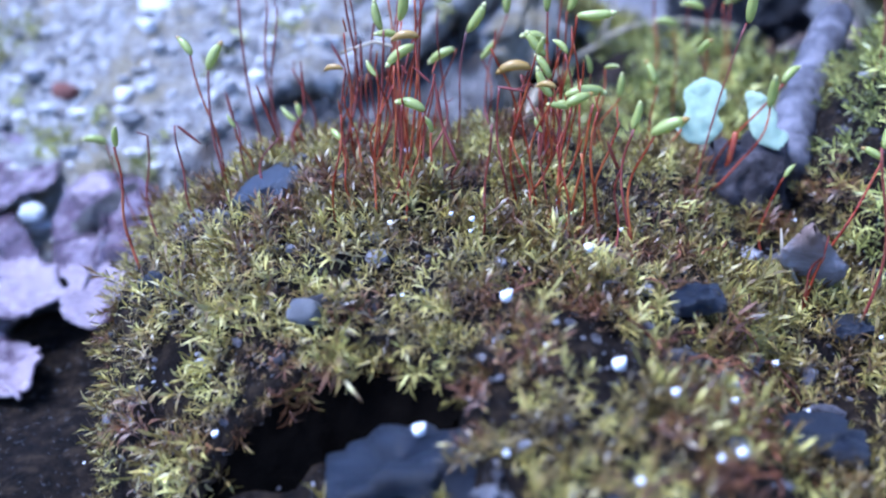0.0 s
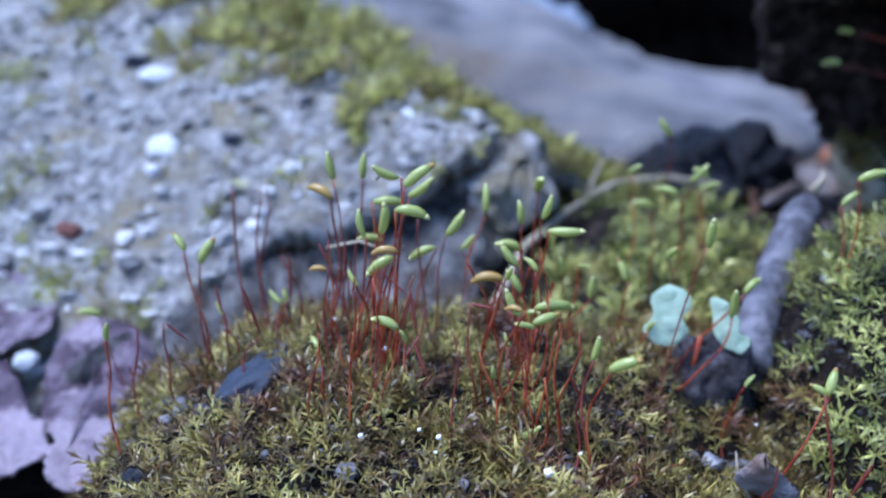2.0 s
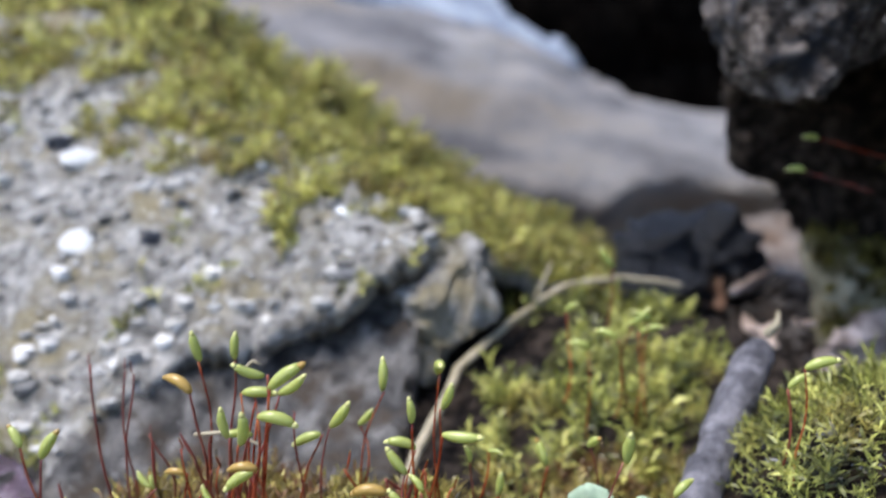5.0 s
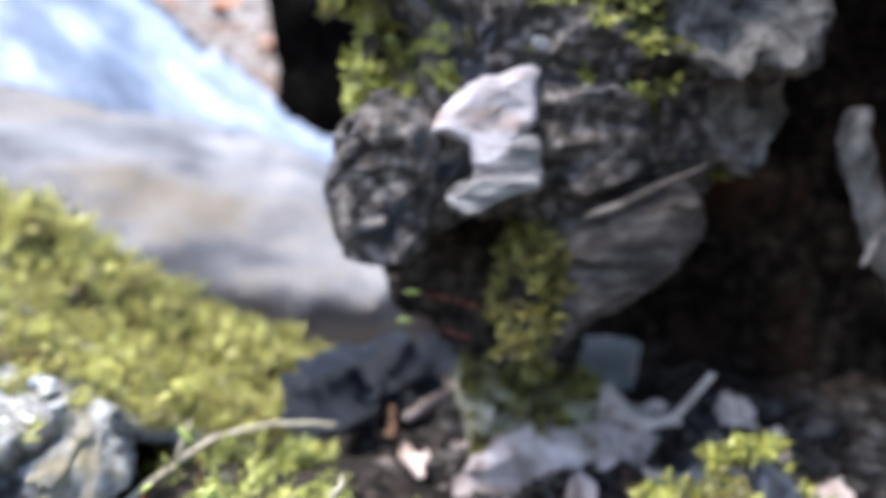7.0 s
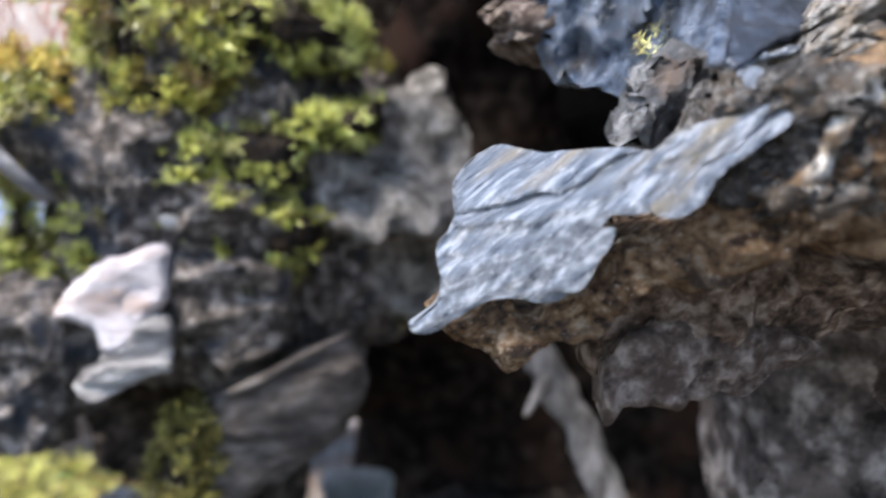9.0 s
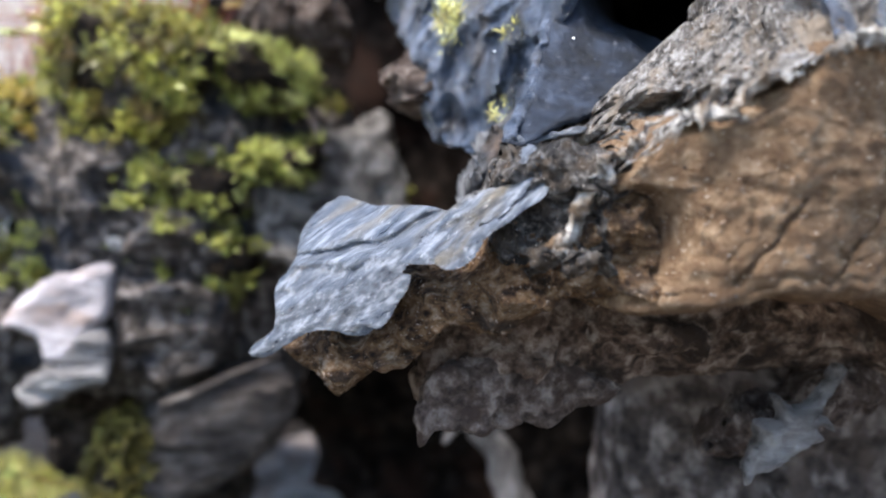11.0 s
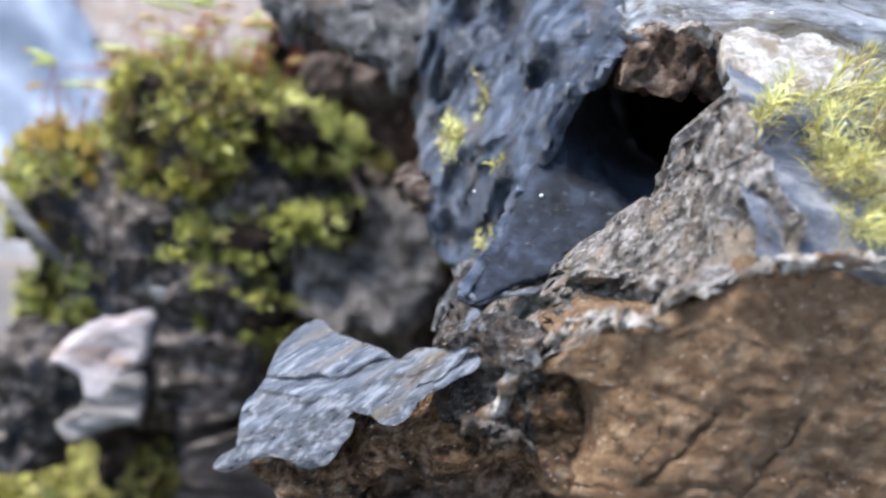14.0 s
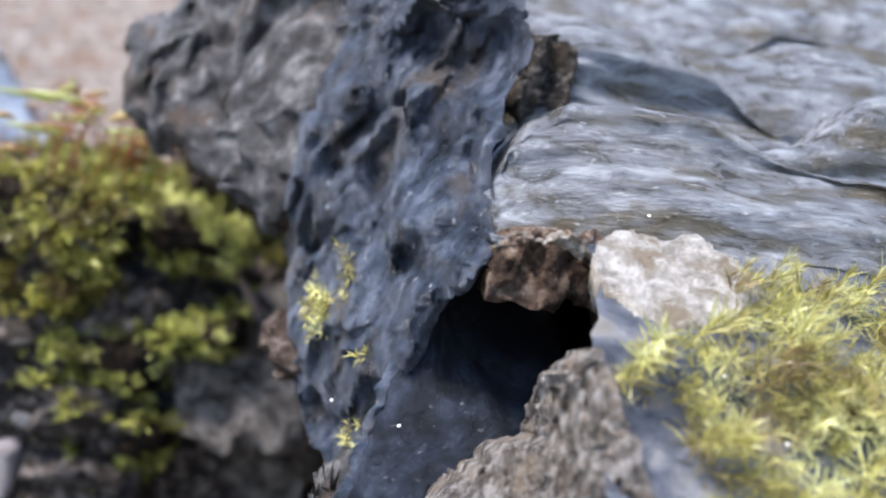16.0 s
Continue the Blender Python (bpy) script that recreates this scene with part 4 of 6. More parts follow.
EDGE = [(0.1275, 0.0600, 0.1622), (0.1283, 0.0588, 0.1650), (0.1292, 0.0576, 0.1676), (0.1306, 0.0553, 0.1703), (0.1320, 0.0538, 0.1720), (0.1345, 0.0526, 0.1726), (0.1363, 0.0518, 0.1731)]
crust([(x, y - 0.0006, z + 0.0001) for x, y, z in EDGE], 0.00042, 5)
crust([(0.1355, 0.0520, 0.1729), (0.1375, 0.0508, 0.1749), (0.1402, 0.0500, 0.1765), (0.1426, 0.0494, 0.1781), (0.1446, 0.0496, 0.1786)], 0.00034, 9)
crust([(0.1440, 0.0496, 0.1785), (0.1470, 0.0496, 0.1788), (0.1510, 0.0497, 0.1789), (0.1570, 0.0500, 0.1790), (0.1650, 0.0505, 0.1790)], 0.00030, 12)
V, F = tube(along([(0.1252, 0.0668, 0.1706), (0.1263, 0.0660, 0.1700), (0.1290, 0.0662, 0.1709), (0.1314, 0.0664, 0.1715), (0.1338, 0.0666, 0.1727), (0.1350, 0.0668, 0.1742)], 80), 0.00030 * (1 + 0.4 * fbm2(np.linspace(0, 0.02, 80), np.zeros(80), 0.003, 3, 46)), 10)
part("bowl_lip", made("bowl_lip", V + 0.0002 * np.stack([fbm(V, 0.001, 3, 5), fbm(V, 0.001, 3, 6), fbm(V, 0.001, 3, 7)], 1), F, M_SKIN), stump, "thin pale blue lip of the hollow")
part("grey_neck", lump("grey_neck", [(0.1270, 0.1710), (0.1286, 0.1724), (0.1318, 0.1715), (0.1322, 0.1680), (0.1306, 0.1645), (0.1260, 0.1636), (0.1246, 0.1640), (0.1246, 0.1656), (0.1256, 0.1674), (0.1262, 0.1694)], lambda x, z: 0.0768 + 0 * x, 0.0010, 0.008, 0.0012, 0.00024, M_SIDEB, rough=0.0014, size=0.0016, seed=70, octaves=6, ragged=0.0004, stretch=(1, 1, 2)), stump, "grey crumbly neck below the hollow")
part("crumbly_knob", lump("crumbly_knob", [(0.1200, 0.1790), (0.1206, 0.1762), (0.1216, 0.1735), (0.1248, 0.1723), (0.1285, 0.1737), (0.1290, 0.1778), (0.1258, 0.1800)], lambda x, z: 0.102 + 0 * x, 0.006, 0.012, 0.004, 0.0004, M_SHARD, rough=0.0022, size=0.003, seed=71, octaves=5, ragged=0.0008), stump, "brown-grey crumbly knob under the side")
part("cracked_block", lump("cracked_block", [(0.1240, 0.1650), (0.1245, 0.1680), (0.1256, 0.1690), (0.1290, 0.1694), (0.1318, 0.1688), (0.1310, 0.1655), (0.1316, 0.1625), (0.1290, 0.1600), (0.1262, 0.1605), (0.1244, 0.1628)], lambda x, z: ledge_y(x, z) + 0.0018, 0.0025, 0.006, 0.002, 0.00026, M_CRACKED, rough=0.0011, size=0.0018, seed=38, octaves=6, ragged=0.0006, shape=crumbs), stump, "dark grey cracked wood under the hollow")
UNDER = [(0.1215, 0.1465), (0.1215, 0.150), (0.1235, 0.154), (0.133, 0.159), (0.150, 0.161), (0.165, 0.158), (0.2, 0.156), (0.2, 0.148), (0.165, 0.1510), (0.152, 0.1510), (0.142, 0.1495), (0.134, 0.1480), (0.127, 0.1470)]
part("rotten_underside", lump("rotten_underside", UNDER, lambda x, z: 0.075 + 0 * x, 0.0065, 0.03, 0.008, 0.00042, M_UNDER, rough=0.0012, size=0.005, seed=27, octaves=6, ragged=0.0003, shape=crumbs), stump, "brown-grey rotten underside")
SHARD = [(0.1211, 0.1495), (0.1204, 0.1443), (0.1227, 0.1450), (0.1261, 0.1445), (0.1299, 0.1457), (0.1344, 0.1465), (0.1387, 0.1493), (0.1325, 0.1510), (0.1252, 0.1510)]
part("hanging_shard", lump("hanging_shard", SHARD, lambda x, z: 0.0705 + 0 * x, 0.0012, 0.006, 0.0016, 0.0003, M_SHARD, rough=0.0009, size=0.003, seed=35, ragged=0.0005, octaves=5), stump, "hanging grey-brown shard")
for outline, seed in (([(0.1496, 0.1423), (0.1524, 0.1460), (0.1565, 0.1481), (0.1606, 0.1510), (0.1645, 0.1515), (0.1669, 0.1477), (0.1605, 0.1451), (0.1567, 0.1439), (0.1544, 0.1411)], 39),):
    part("hanging_shard", lump("hanging_shard", outline, lambda x, z: 0.0715 + 0.4 * (0.15 - z), 0.0014, 0.006, 0.0018, 0.0003, M_SHARD, rough=0.0013, size=0.003, seed=seed, ragged=0.0007, octaves=5), stump, "snagged grey-brown shard")
LOWER = [(0.1535, 0.150), (0.157, 0.153), (0.17, 0.153), (0.21, 0.150), (0.21, 0.11), (0.165, 0.110), (0.154, 0.118), (0.1520, 0.135)]
SPLINTER = [(0.1500, 0.1420), (0.1502, 0.1430), (0.1511, 0.1453), (0.1511, 0.1464), (0.1507, 0.1470), (0.1520, 0.1478), (0.1530, 0.1476), (0.1522, 0.1490), (0.1516, 0.1499), (0.1528, 0.1496), (0.1542, 0.1489), (0.1555, 0.1487), (0.1568, 0.1499), (0.1583, 0.1515), (0.1588, 0.1526), (0.1598, 0.1527), (0.1588, 0.1507), (0.1573, 0.1487), (0.1568, 0.1480), (0.1583, 0.1478), (0.1590, 0.1464), (0.1577, 0.1470), (0.1569, 0.1467), (0.1576, 0.1457), (0.1556, 0.1449), (0.1535, 0.1431), (0.1518, 0.1421)]
part("pale_splinter", lump("pale_splinter", SPLINTER, lambda x, z: 0.0682 + 0.35 * np.maximum(0, z - 0.1495) + 0 * x, 0.0012, 0.0016, 0.0010, 0.00022, M_WOOD_P, rough=0.0006, size=0.002, seed=44, octaves=5, ragged=0.0002), stump, "pale grey torn splinter under the ledge")
part("lower_rot", lump("lower_rot", LOWER, lambda x, z: 0.098 + 0 * x, 0.010, 0.03, 0.014, 0.0007, M_LOWER, rough=0.0022, size=0.008, seed=36, octaves=5), stump, "dark grey-brown rotten lower wood")
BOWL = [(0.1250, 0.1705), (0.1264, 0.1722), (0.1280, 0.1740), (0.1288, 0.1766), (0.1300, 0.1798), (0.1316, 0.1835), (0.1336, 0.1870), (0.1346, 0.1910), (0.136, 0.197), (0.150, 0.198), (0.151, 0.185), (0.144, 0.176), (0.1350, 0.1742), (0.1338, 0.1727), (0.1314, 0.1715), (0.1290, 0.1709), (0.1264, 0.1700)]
part("hollow", lump("hollow", BOWL, lambda x, z: 0.0694 + 0.75 * (z - 0.171) - 0.5 * np.maximum(0, 0.1760 - z) + 1.8 * np.maximum(0, x - 0.1340) * step(0.177, 0.187, z), 0.0010, 0.0015, 0.0006, 0.0003, M_SLATE, rough=0.0007, size=0.006, seed=29, octaves=5), stump, "smooth blue-black hollow, darkened further for its shade")
rim_line = [(x, 0.0690 + 0.75 * (z - 0.171) - 0.5 * max(0, 0.176 - z), z) for x, z in BOWL[:7]]
V, F = tube(along(rim_line, 120), 0.00042 * (1 + 0.5 * fbm2(np.linspace(0, 0.02, 120), np.zeros(120), 0.002, 3, 48)), 10)
part("hollow_rim", made("hollow_rim", V + 0.0004 * np.stack([fbm(V, 0.0016, 4, 5), fbm(V, 0.0016, 4, 6), fbm(V, 0.0016, 4, 7)], 1), F, M_SIDE), stump, "blue-grey worn rim of the hollow")
ROOF = [(0.1366, 0.1930), (0.1392, 0.1940), (0.1435, 0.1948), (0.1462, 0.1938), (0.1476, 0.1891), (0.1470, 0.1872), (0.1454, 0.1888), (0.1434, 0.1899), (0.1422, 0.1886), (0.1403, 0.1892), (0.1382, 0.1890), (0.1368, 0.1892), (0.1364, 0.1908)]
part("hollow_roof", lump("hollow_roof", ROOF, lambda x, z: 0.0715 + 0.25 * (z - 0.190), 0.0007, 0.004, 0.0006, 0.00025, M_UNDER, rough=0.0009, size=0.002, seed=34, ragged=0.0006, octaves=5), stump, "brown ragged hollow roof")


def ridges(x, z):
    p = np.stack([x - 0.5 * z, 0 * x, z + 0.5 * x], 1)
    relief = 0.0034 * fbm(p, 0.0065, 5, 67, 0.58, (0.7, 1, 2.6)) + 0.0022 * np.maximum(0, fbm(p, 0.006, 3, 69) - 0.25)
    relief = relief + 0.009 * np.exp(-((x - 0.1362) / 0.0035) ** 2) * step(0.1925, 0.1985, z)
    for hx, hz, hr in ((0.1236, 0.1882, 0.0019), (0.1172, 0.1948, 0.0010), (0.1316, 0.1889, 0.0012), (0.1300, 0.2030, 0.0008), (0.1255, 0.1965, 0.0007)):
        relief = relief + 0.005 * np.exp(-(((x - hx) / hr) ** 2 + ((z - hz) / (0.8 * hr)) ** 2))
    return relief


SIDE = [(0.1200, 0.1890), (0.1180, 0.1915), (0.1215, 0.201), (0.1260, 0.2175), (0.1372, 0.217), (0.1386, 0.2085), (0.1382, 0.199), (0.1378, 0.1960), (0.1366, 0.1908), (0.1350, 0.1866), (0.1338, 0.1845), (0.1340, 0.1828), (0.1345, 0.1797), (0.1340, 0.1766), (0.1330, 0.1738), (0.1310, 0.1702), (0.1248, 0.1690), (0.1234, 0.1720), (0.1226, 0.1780), (0.1206, 0.1830)]


def side_y(x, z):
    return 0.076 + 2.0 * np.maximum(0, 0.136 - x) + 0.35 * np.maximum(0, z - 0.192) - 0.45 * np.maximum(0, 0.190 - z)


part("grey_side", lump("grey_side", SIDE, side_y, 0.003, 0.009, 0.002, 0.00045, M_SIDE, rough=0.0020, size=0.0075, seed=31, octaves=4, ragged=0.0007, shape=ridges), stump, "rough blue-grey weathered side")
FARSIDE = [(0.1055, 0.1943), (0.0981, 0.1963), (0.0945, 0.2006), (0.0933, 0.2074), (0.0956, 0.2154), (0.1110, 0.2238), (0.1280, 0.2220), (0.1255, 0.2050), (0.1225, 0.1960), (0.1200, 0.1880), (0.1127, 0.1911)]


def far_side_y(x, z):
    return 0.079 + 2.0 * np.maximum(0, 0.136 - np.maximum(x, 0.12)) + 1.1 * np.maximum(0, 0.12 - x) + 0.35 * np.maximum(0, z - 0.192)


part("crumbling_side", lump("crumbling_side", FARSIDE, far_side_y, 0.005, 0.010, 0.005, 0.0006, M_SIDEB, rough=0.0040, size=0.009, seed=32, octaves=5, ragged=0.0012), stump, "grey-brown crumbling side")


def top_left(y):
    return np.interp(y, [0.0710, 0.0735, 0.079, 0.085, 0.093, 0.1, 0.115, 0.15, 0.3], [0.1366, 0.1362, 0.1364, 0.1370, 0.1398, 0.1412, 0.134, 0.128, 0.128])


def shelf_left(y):
    return np.interp(y, [0.047, 0.056, 0.0606, 0.064, 0.067, 0.0725], [0.1408, 0.1412, 0.1414, 0.1428, 0.1436, 0.1434])


def h_top(x, y):
    wob = 0.0012 * fbm2(x, y, 0.018, 2, 43)
    z = np.interp(y + wob, [0.0500, 0.0555, 0.0606, 0.0675, 0.0715, 0.076, 0.09, 0.12, 0.15, 0.3], [0.1783, 0.1835, 0.1880, 0.1922, 0.1945, 0.1955, 0.199, 0.211, 0.221, 0.25])
    for yk, xs, zs in (
        (0.0775, [0.135, 0.1374, 0.1384, 0.140, 0.1432, 0.1476, 0.1547, 0.1590, 0.1628, 0.168, 0.20], [0.1960, 0.1989, 0.2018, 0.2037, 0.2050, 0.2056, 0.2056, 0.2047, 0.2040, 0.2034, 0.203]),
        (0.0840, [0.155, 0.1625, 0.1667, 0.1688, 0.1703, 0.1718, 0.1738, 0.1755, 0.19, 0.3], [0.195, 0.2030, 0.2047, 0.2057, 0.2072, 0.2092, 0.2104, 0.2107, 0.2115, 0.213]),
        (0.0985, [0.140, 0.143, 0.144, 0.1457, 0.1497, 0.1549, 0.1603, 0.1645, 0.1682, 0.174, 0.180], [0.2060, 0.2095, 0.2125, 0.2138, 0.2140, 0.2136, 0.2129, 0.2115, 0.2102, 0.208, 0.204]),
        (0.1085, [0.148, 0.160, 0.1673, 0.1716, 0.174, 0.1767, 0.1813, 0.1912, 0.3], [0.2120, 0.2140, 0.2152, 0.2164, 0.2192, 0.2209, 0.2213, 0.2214, 0.219]),
        (0.1240, [0.13, 0.15, 0.17, 0.19, 0.3], [0.2190, 0.2205, 0.2222, 0.2260, 0.228]),
        (0.1450, [0.12, 0.18, 0.22, 0.3], [0.226, 0.2300, 0.236, 0.24])):
        zk = np.interp(x, xs, zs) + 0.0005 * fbm2(x, 0 * x + yk, 0.009, 3, 44)
        d = y + wob * 0.8 + 0.0005 * np.sin(x * 260 + yk * 900) - yk
        ridge = np.where(d < 0, zk - (500 if yk < 0.08 else 1100) * d * d, zk - 40 * d * d - 0.15 * d)
        k = 0.0012
        h = np.clip(0.5 + 0.5 * (ridge - z) / k, 0, 1)
        z = z * (1 - h) + ridge * h + k * h * (1 - h)
    return z


def top_mesh(name, material, y0, y1, left, rows, thick, grain):
    """The surface h_top between two depths, with rows spread along the slope and grain lines that follow the folds."""
    fine = np.linspace(y0, y1, 2600)
    us = np.concatenate([np.linspace(0, 0.28, 130, endpoint=False), np.geomspace(0.28, 1, 40)])
    lx = left(fine) + 0.0006 * fbm2(fine * 0, fine, 0.003, 3, 47)
    P, S = [], []
    for u in us:
        x = lx + u * (0.33 - lx)
        z = h_top(x, fine)
        run = np.concatenate([[0], np.cumsum(np.hypot(np.diff(fine), np.diff(z)) * np.where(fine[1:] > 0.115, 0.25, 1))])
        y = np.interp(np.linspace(0, run[-1], rows), run, fine)
        P.append(np.stack([np.interp(y, fine, x), y, np.interp(y, fine, z)], 1))
        S.append(np.linspace(0, run[-1], rows))
    p, s = np.concatenate(P), np.concatenate(S)
    turn = np.gradient(np.stack(P), axis=1).reshape(-1, 3)
    nrm = np.stack([0 * s, -turn[:, 2], turn[:, 1]], 1)
    nrm /= np.linalg.norm(nrm, axis=1)[:, None] + 1e-12
    q = np.stack([p[:, 0], 0.7 * (p[:, 2] + p[:, 1]), 0 * s], 1)
    lines = 0.0022 * fbm(q, 0.0050, 2, 41, stretch=(9, 1, 1)) + 0.00045 * fbm(q, 0.0013, 3, 42, stretch=(16, 1, 1))
    p = p + nrm * (grain * lines + 0.00018 * fbm(p, 0.0025, 3, 49))[:, None]
    n = rows
    i, j = np.meshgrid(np.arange(len(us) - 1), np.arange(n - 1), indexing="ij")
    quad = np.stack([i * n + j, (i + 1) * n + j, (i + 1) * n + j + 1, i * n + j + 1], -1).reshape(-1, 4)
    m = len(p)
    lower = p + np.array([0.0012, 0.001, -thick])
    side = [(k, k + 1, k + 1 + m, k + m) for k in range(n - 1)] + [((k + 1) * n, k * n, k * n + m, (k + 1) * n + m) for k in range(len(us) - 1)]
    return cleaned(made(name, np.concatenate([p, lower]), quad.tolist() + [tuple(r[::-1]) for r in (quad + m).tolist()] + side, material), 1e-7)


part("grained_top", top_mesh("grained_top", M_TOP, 0.0712, 0.28, top_left, 330, 0.0012, 1.0), stump, "wavy grey grained wood top")
part("blue_shelf", top_mesh("blue_shelf", M_SKIND, 0.0500, 0.0722, shelf_left, 90, 0.0015, 0.5), stump, "blue-grey smooth shelf under the moss")
part("broken_end", lump("broken_end", [(0.1412, 0.2060), (0.1424, 0.2096), (0.1434, 0.2126), (0.1456, 0.2136), (0.1472, 0.2122), (0.1480, 0.2062), (0.1446, 0.2044)], lambda x, z: 0.0975 + 0 * x, 0.0025, 0.006, 0.0012, 0.0003, M_CRACKED, rough=0.0014, size=0.0016, seed=72, octaves=5, ragged=0.0007, stretch=(1, 1, 3)), stump, "dark fibrous broken end of a ridge")
# core coloured near-black so the hollow looks shaded inside
part("stump_core", lump("stump_core", [(0.152, 0.197), (0.150, 0.160), (0.21, 0.156), (0.32, 0.14), (0.32, 0.205), (0.18, 0.202)], lambda x, z: 0.115 + 0.7 * np.maximum(0, z - 0.175) + 0 * x, 0.03, 0.06, 0.01, 0.003, M_HOLLOW, rough=0.002, size=0.01, seed=37), stump, "core wood coloured black for the shade inside the stump")
crust([(0.1358, 0.0697, 0.1936), (0.1372, 0.0696, 0.1941), (0.1397, 0.0695, 0.1943), (0.1423, 0.0695, 0.1944), (0.1436, 0.0694, 0.1939), (0.1448, 0.0692, 0.1925), (0.1460, 0.0690, 0.1907)], 0.00034, 15)
part("pale_crust", field("pale_crust", (0.1432, 0.1560), (0.0605, 0.0735), 0.0003, lambda x, y: h_top(x, np.minimum(y, 0.0706)) + 0.0015 + 0.0006 * fbm2(x, y, 0.002, 4, 87), M_CRUST,
     mask=lambda x, y: ((x - 0.1490) / 0.0062) ** 2 + ((y - 0.0670) / 0.0047) ** 2 + 0.34 * fbm2(x, y, 0.002, 3, 83) < 1, thick=0.0026), stump, "pale grey granular crust")


# ---------------------------------------------------------------- moss
def shoots(name, P, Nrm, material, leaf=0.0015, width=0.0004, tall=0.0022, leaves=12, seed=1, spread=1.0):
    """Small leafy shoots at the places P, growing along Nrm, in one mesh."""
    rg = np.random.default_rng(seed)
    n = len(P)
    tilt = rg.normal(0, 0.28, (n, 3))
    A = Nrm + tilt
    A /= np.linalg.norm(A, axis=1)[:, None]
    s = rg.uniform(0.42, 1.4, n) * (1 + 0.5 * fbm(P, 0.005, 2, seed))
    U = np.cross(A, rg.normal(0, 1, (n, 3)))
    U /= np.linalg.norm(U, axis=1)[:, None]
    W = np.cross(A, U)
    k = np.arange(leaves)
    frac = (k + 0.5) / leaves
    az = k * 2.399 + rg.uniform(0, 6.28, (n, 1)) + rg.normal(0, 0.25, (n, leaves))
    el = (0.15 + 1.15 * frac ** 1.5) * spread + rg.normal(0, 0.16, (n, leaves))
    ca, sa = np.cos(az)[..., None], np.sin(az)[..., None]
    out = ca * U[:, None] + sa * W[:, None]
    side = -sa * U[:, None] + ca * W[:, None]
    ax = A[:, None]
    ce, se = np.cos(el)[..., None], np.sin(el)[..., None]
    d1 = ce * out + se * ax
    e2 = el - 0.45 + rg.normal(0, 0.3, el.shape)
    d2 = np.cos(e2)[..., None] * out + np.sin(e2)[..., None] * ax
    L = (leaf * s[:, None] * rg.uniform(0.7, 1.2, (n, leaves)))[..., None]
    w = (width * s[:, None] * rg.uniform(0.7, 1.2, (n, leaves)))[..., None] * side * 0.5
    b = P[:, None] + ax * (tall * s[:, None] * frac)[..., None]
    m = b + d1 * L * 0.5
    t = m + d2 * L * 0.5
    V = np.stack([b - 0.5 * w, b + 0.5 * w, m + w, m - w, t], 2).reshape(-1, 3)
    base = np.arange(n * leaves) * 5
    me = bpy.data.meshes.new(name)
    quads = np.stack([base, base + 1, base + 2, base + 3], 1)
    tris = np.stack([base + 3, base + 2, base + 4], 1)
    loops = np.concatenate([quads.ravel(), tris.ravel()])
    me.vertices.add(len(V))
    me.vertices.foreach_set("co", V.ravel())
    me.loops.add(len(loops))
    me.loops.foreach_set("vertex_index", loops.astype(np.int32))
    me.polygons.add(len(quads) + len(tris))
    start = np.concatenate([np.arange(len(quads)) * 4, len(quads) * 4 + np.arange(len(tris)) * 3])
    me.polygons.foreach_set("loop_start", start.astype(np.int32))
    me.update(calc_edges=True)
    me.validate()
    me.materials.append(material)
    return me


def on_field(height, xr, yr, spacing, keep, seed=1, sink=0.0006):
    """Places and normals on a surface of the land, about one in each square of that spacing."""
    rg = np.random.default_rng(seed)
    gx, gy = np.arange(*xr, spacing), np.arange(*yr, spacing)
    X, Y = (a.ravel() + rg.uniform(-0.5, 0.5, a.size) * spacing for a in np.meshgrid(gx, gy))
    z, e = height(X, Y), 0.0015
    nx, ny = (height(X + e, Y) - height(X - e, Y)) / (2 * e), (height(X, Y + e) - height(X, Y - e)) / (2 * e)
    Nn = np.stack([-nx, -ny, 1 + 0 * nx], 1)
    Nn /= np.linalg.norm(Nn, axis=1)[:, None]
    ok = keep(X, Y)
    return np.stack([X, Y, z - sink], 1)[ok], Nn[ok]


def on_mesh(me, spacing, keep, seed=1):
    """Places and normals on the faces of a mesh, by area."""
    rg = np.random.default_rng(seed)
    me.calc_loop_triangles()
    co = np.array([v.co[:] for v in me.vertices])
    tri = np.array([t.vertices[:] for t in me.loop_triangles])
    a, b, c = co[tri[:, 0]], co[tri[:, 1]], co[tri[:, 2]]
    nr = np.cross(b - a, c - a)
    area = np.linalg.norm(nr, axis=1) / 2
    pick = rg.choice(len(tri), int(area.sum() / spacing ** 2), p=area / area.sum())
    u, v = rg.uniform(0, 1, (2, len(pick)))
    m = u + v > 1
    u[m], v[m] = 1 - u[m], 1 - v[m]
    P = a[pick] + u[:, None] * (b - a)[pick] + v[:, None] * (c - a)[pick]
    Nn = nr[pick] / (2 * area[pick][:, None] + 1e-15)
    ok = keep(P, Nn)
    return P[ok], Nn[ok]


def near_keep(x, y):
    z = h_near(x, y)
    high = (z > 0.0625 + 0.002 * fbm2(x, y, 0.01, 2, 61))
    off_twig = np.abs((x - 0.0420) - 0.36 * (y - 0.0860)) > 0.0030
    return high & (fbm2(x, y, 0.004, 3, 63) > -0.55) & (pit(x, y) > 1.22) & (pit(x, y + 0.0022) > 1.1) & (pit(x, y + 0.0044) > 1.0) & ~((fbm2(x, y, 0.006, 3, 64) > 0.10) & (y < 0.056) & (x > 0.010)) & (off_twig | (y < 0.083) | (y > 0.118))


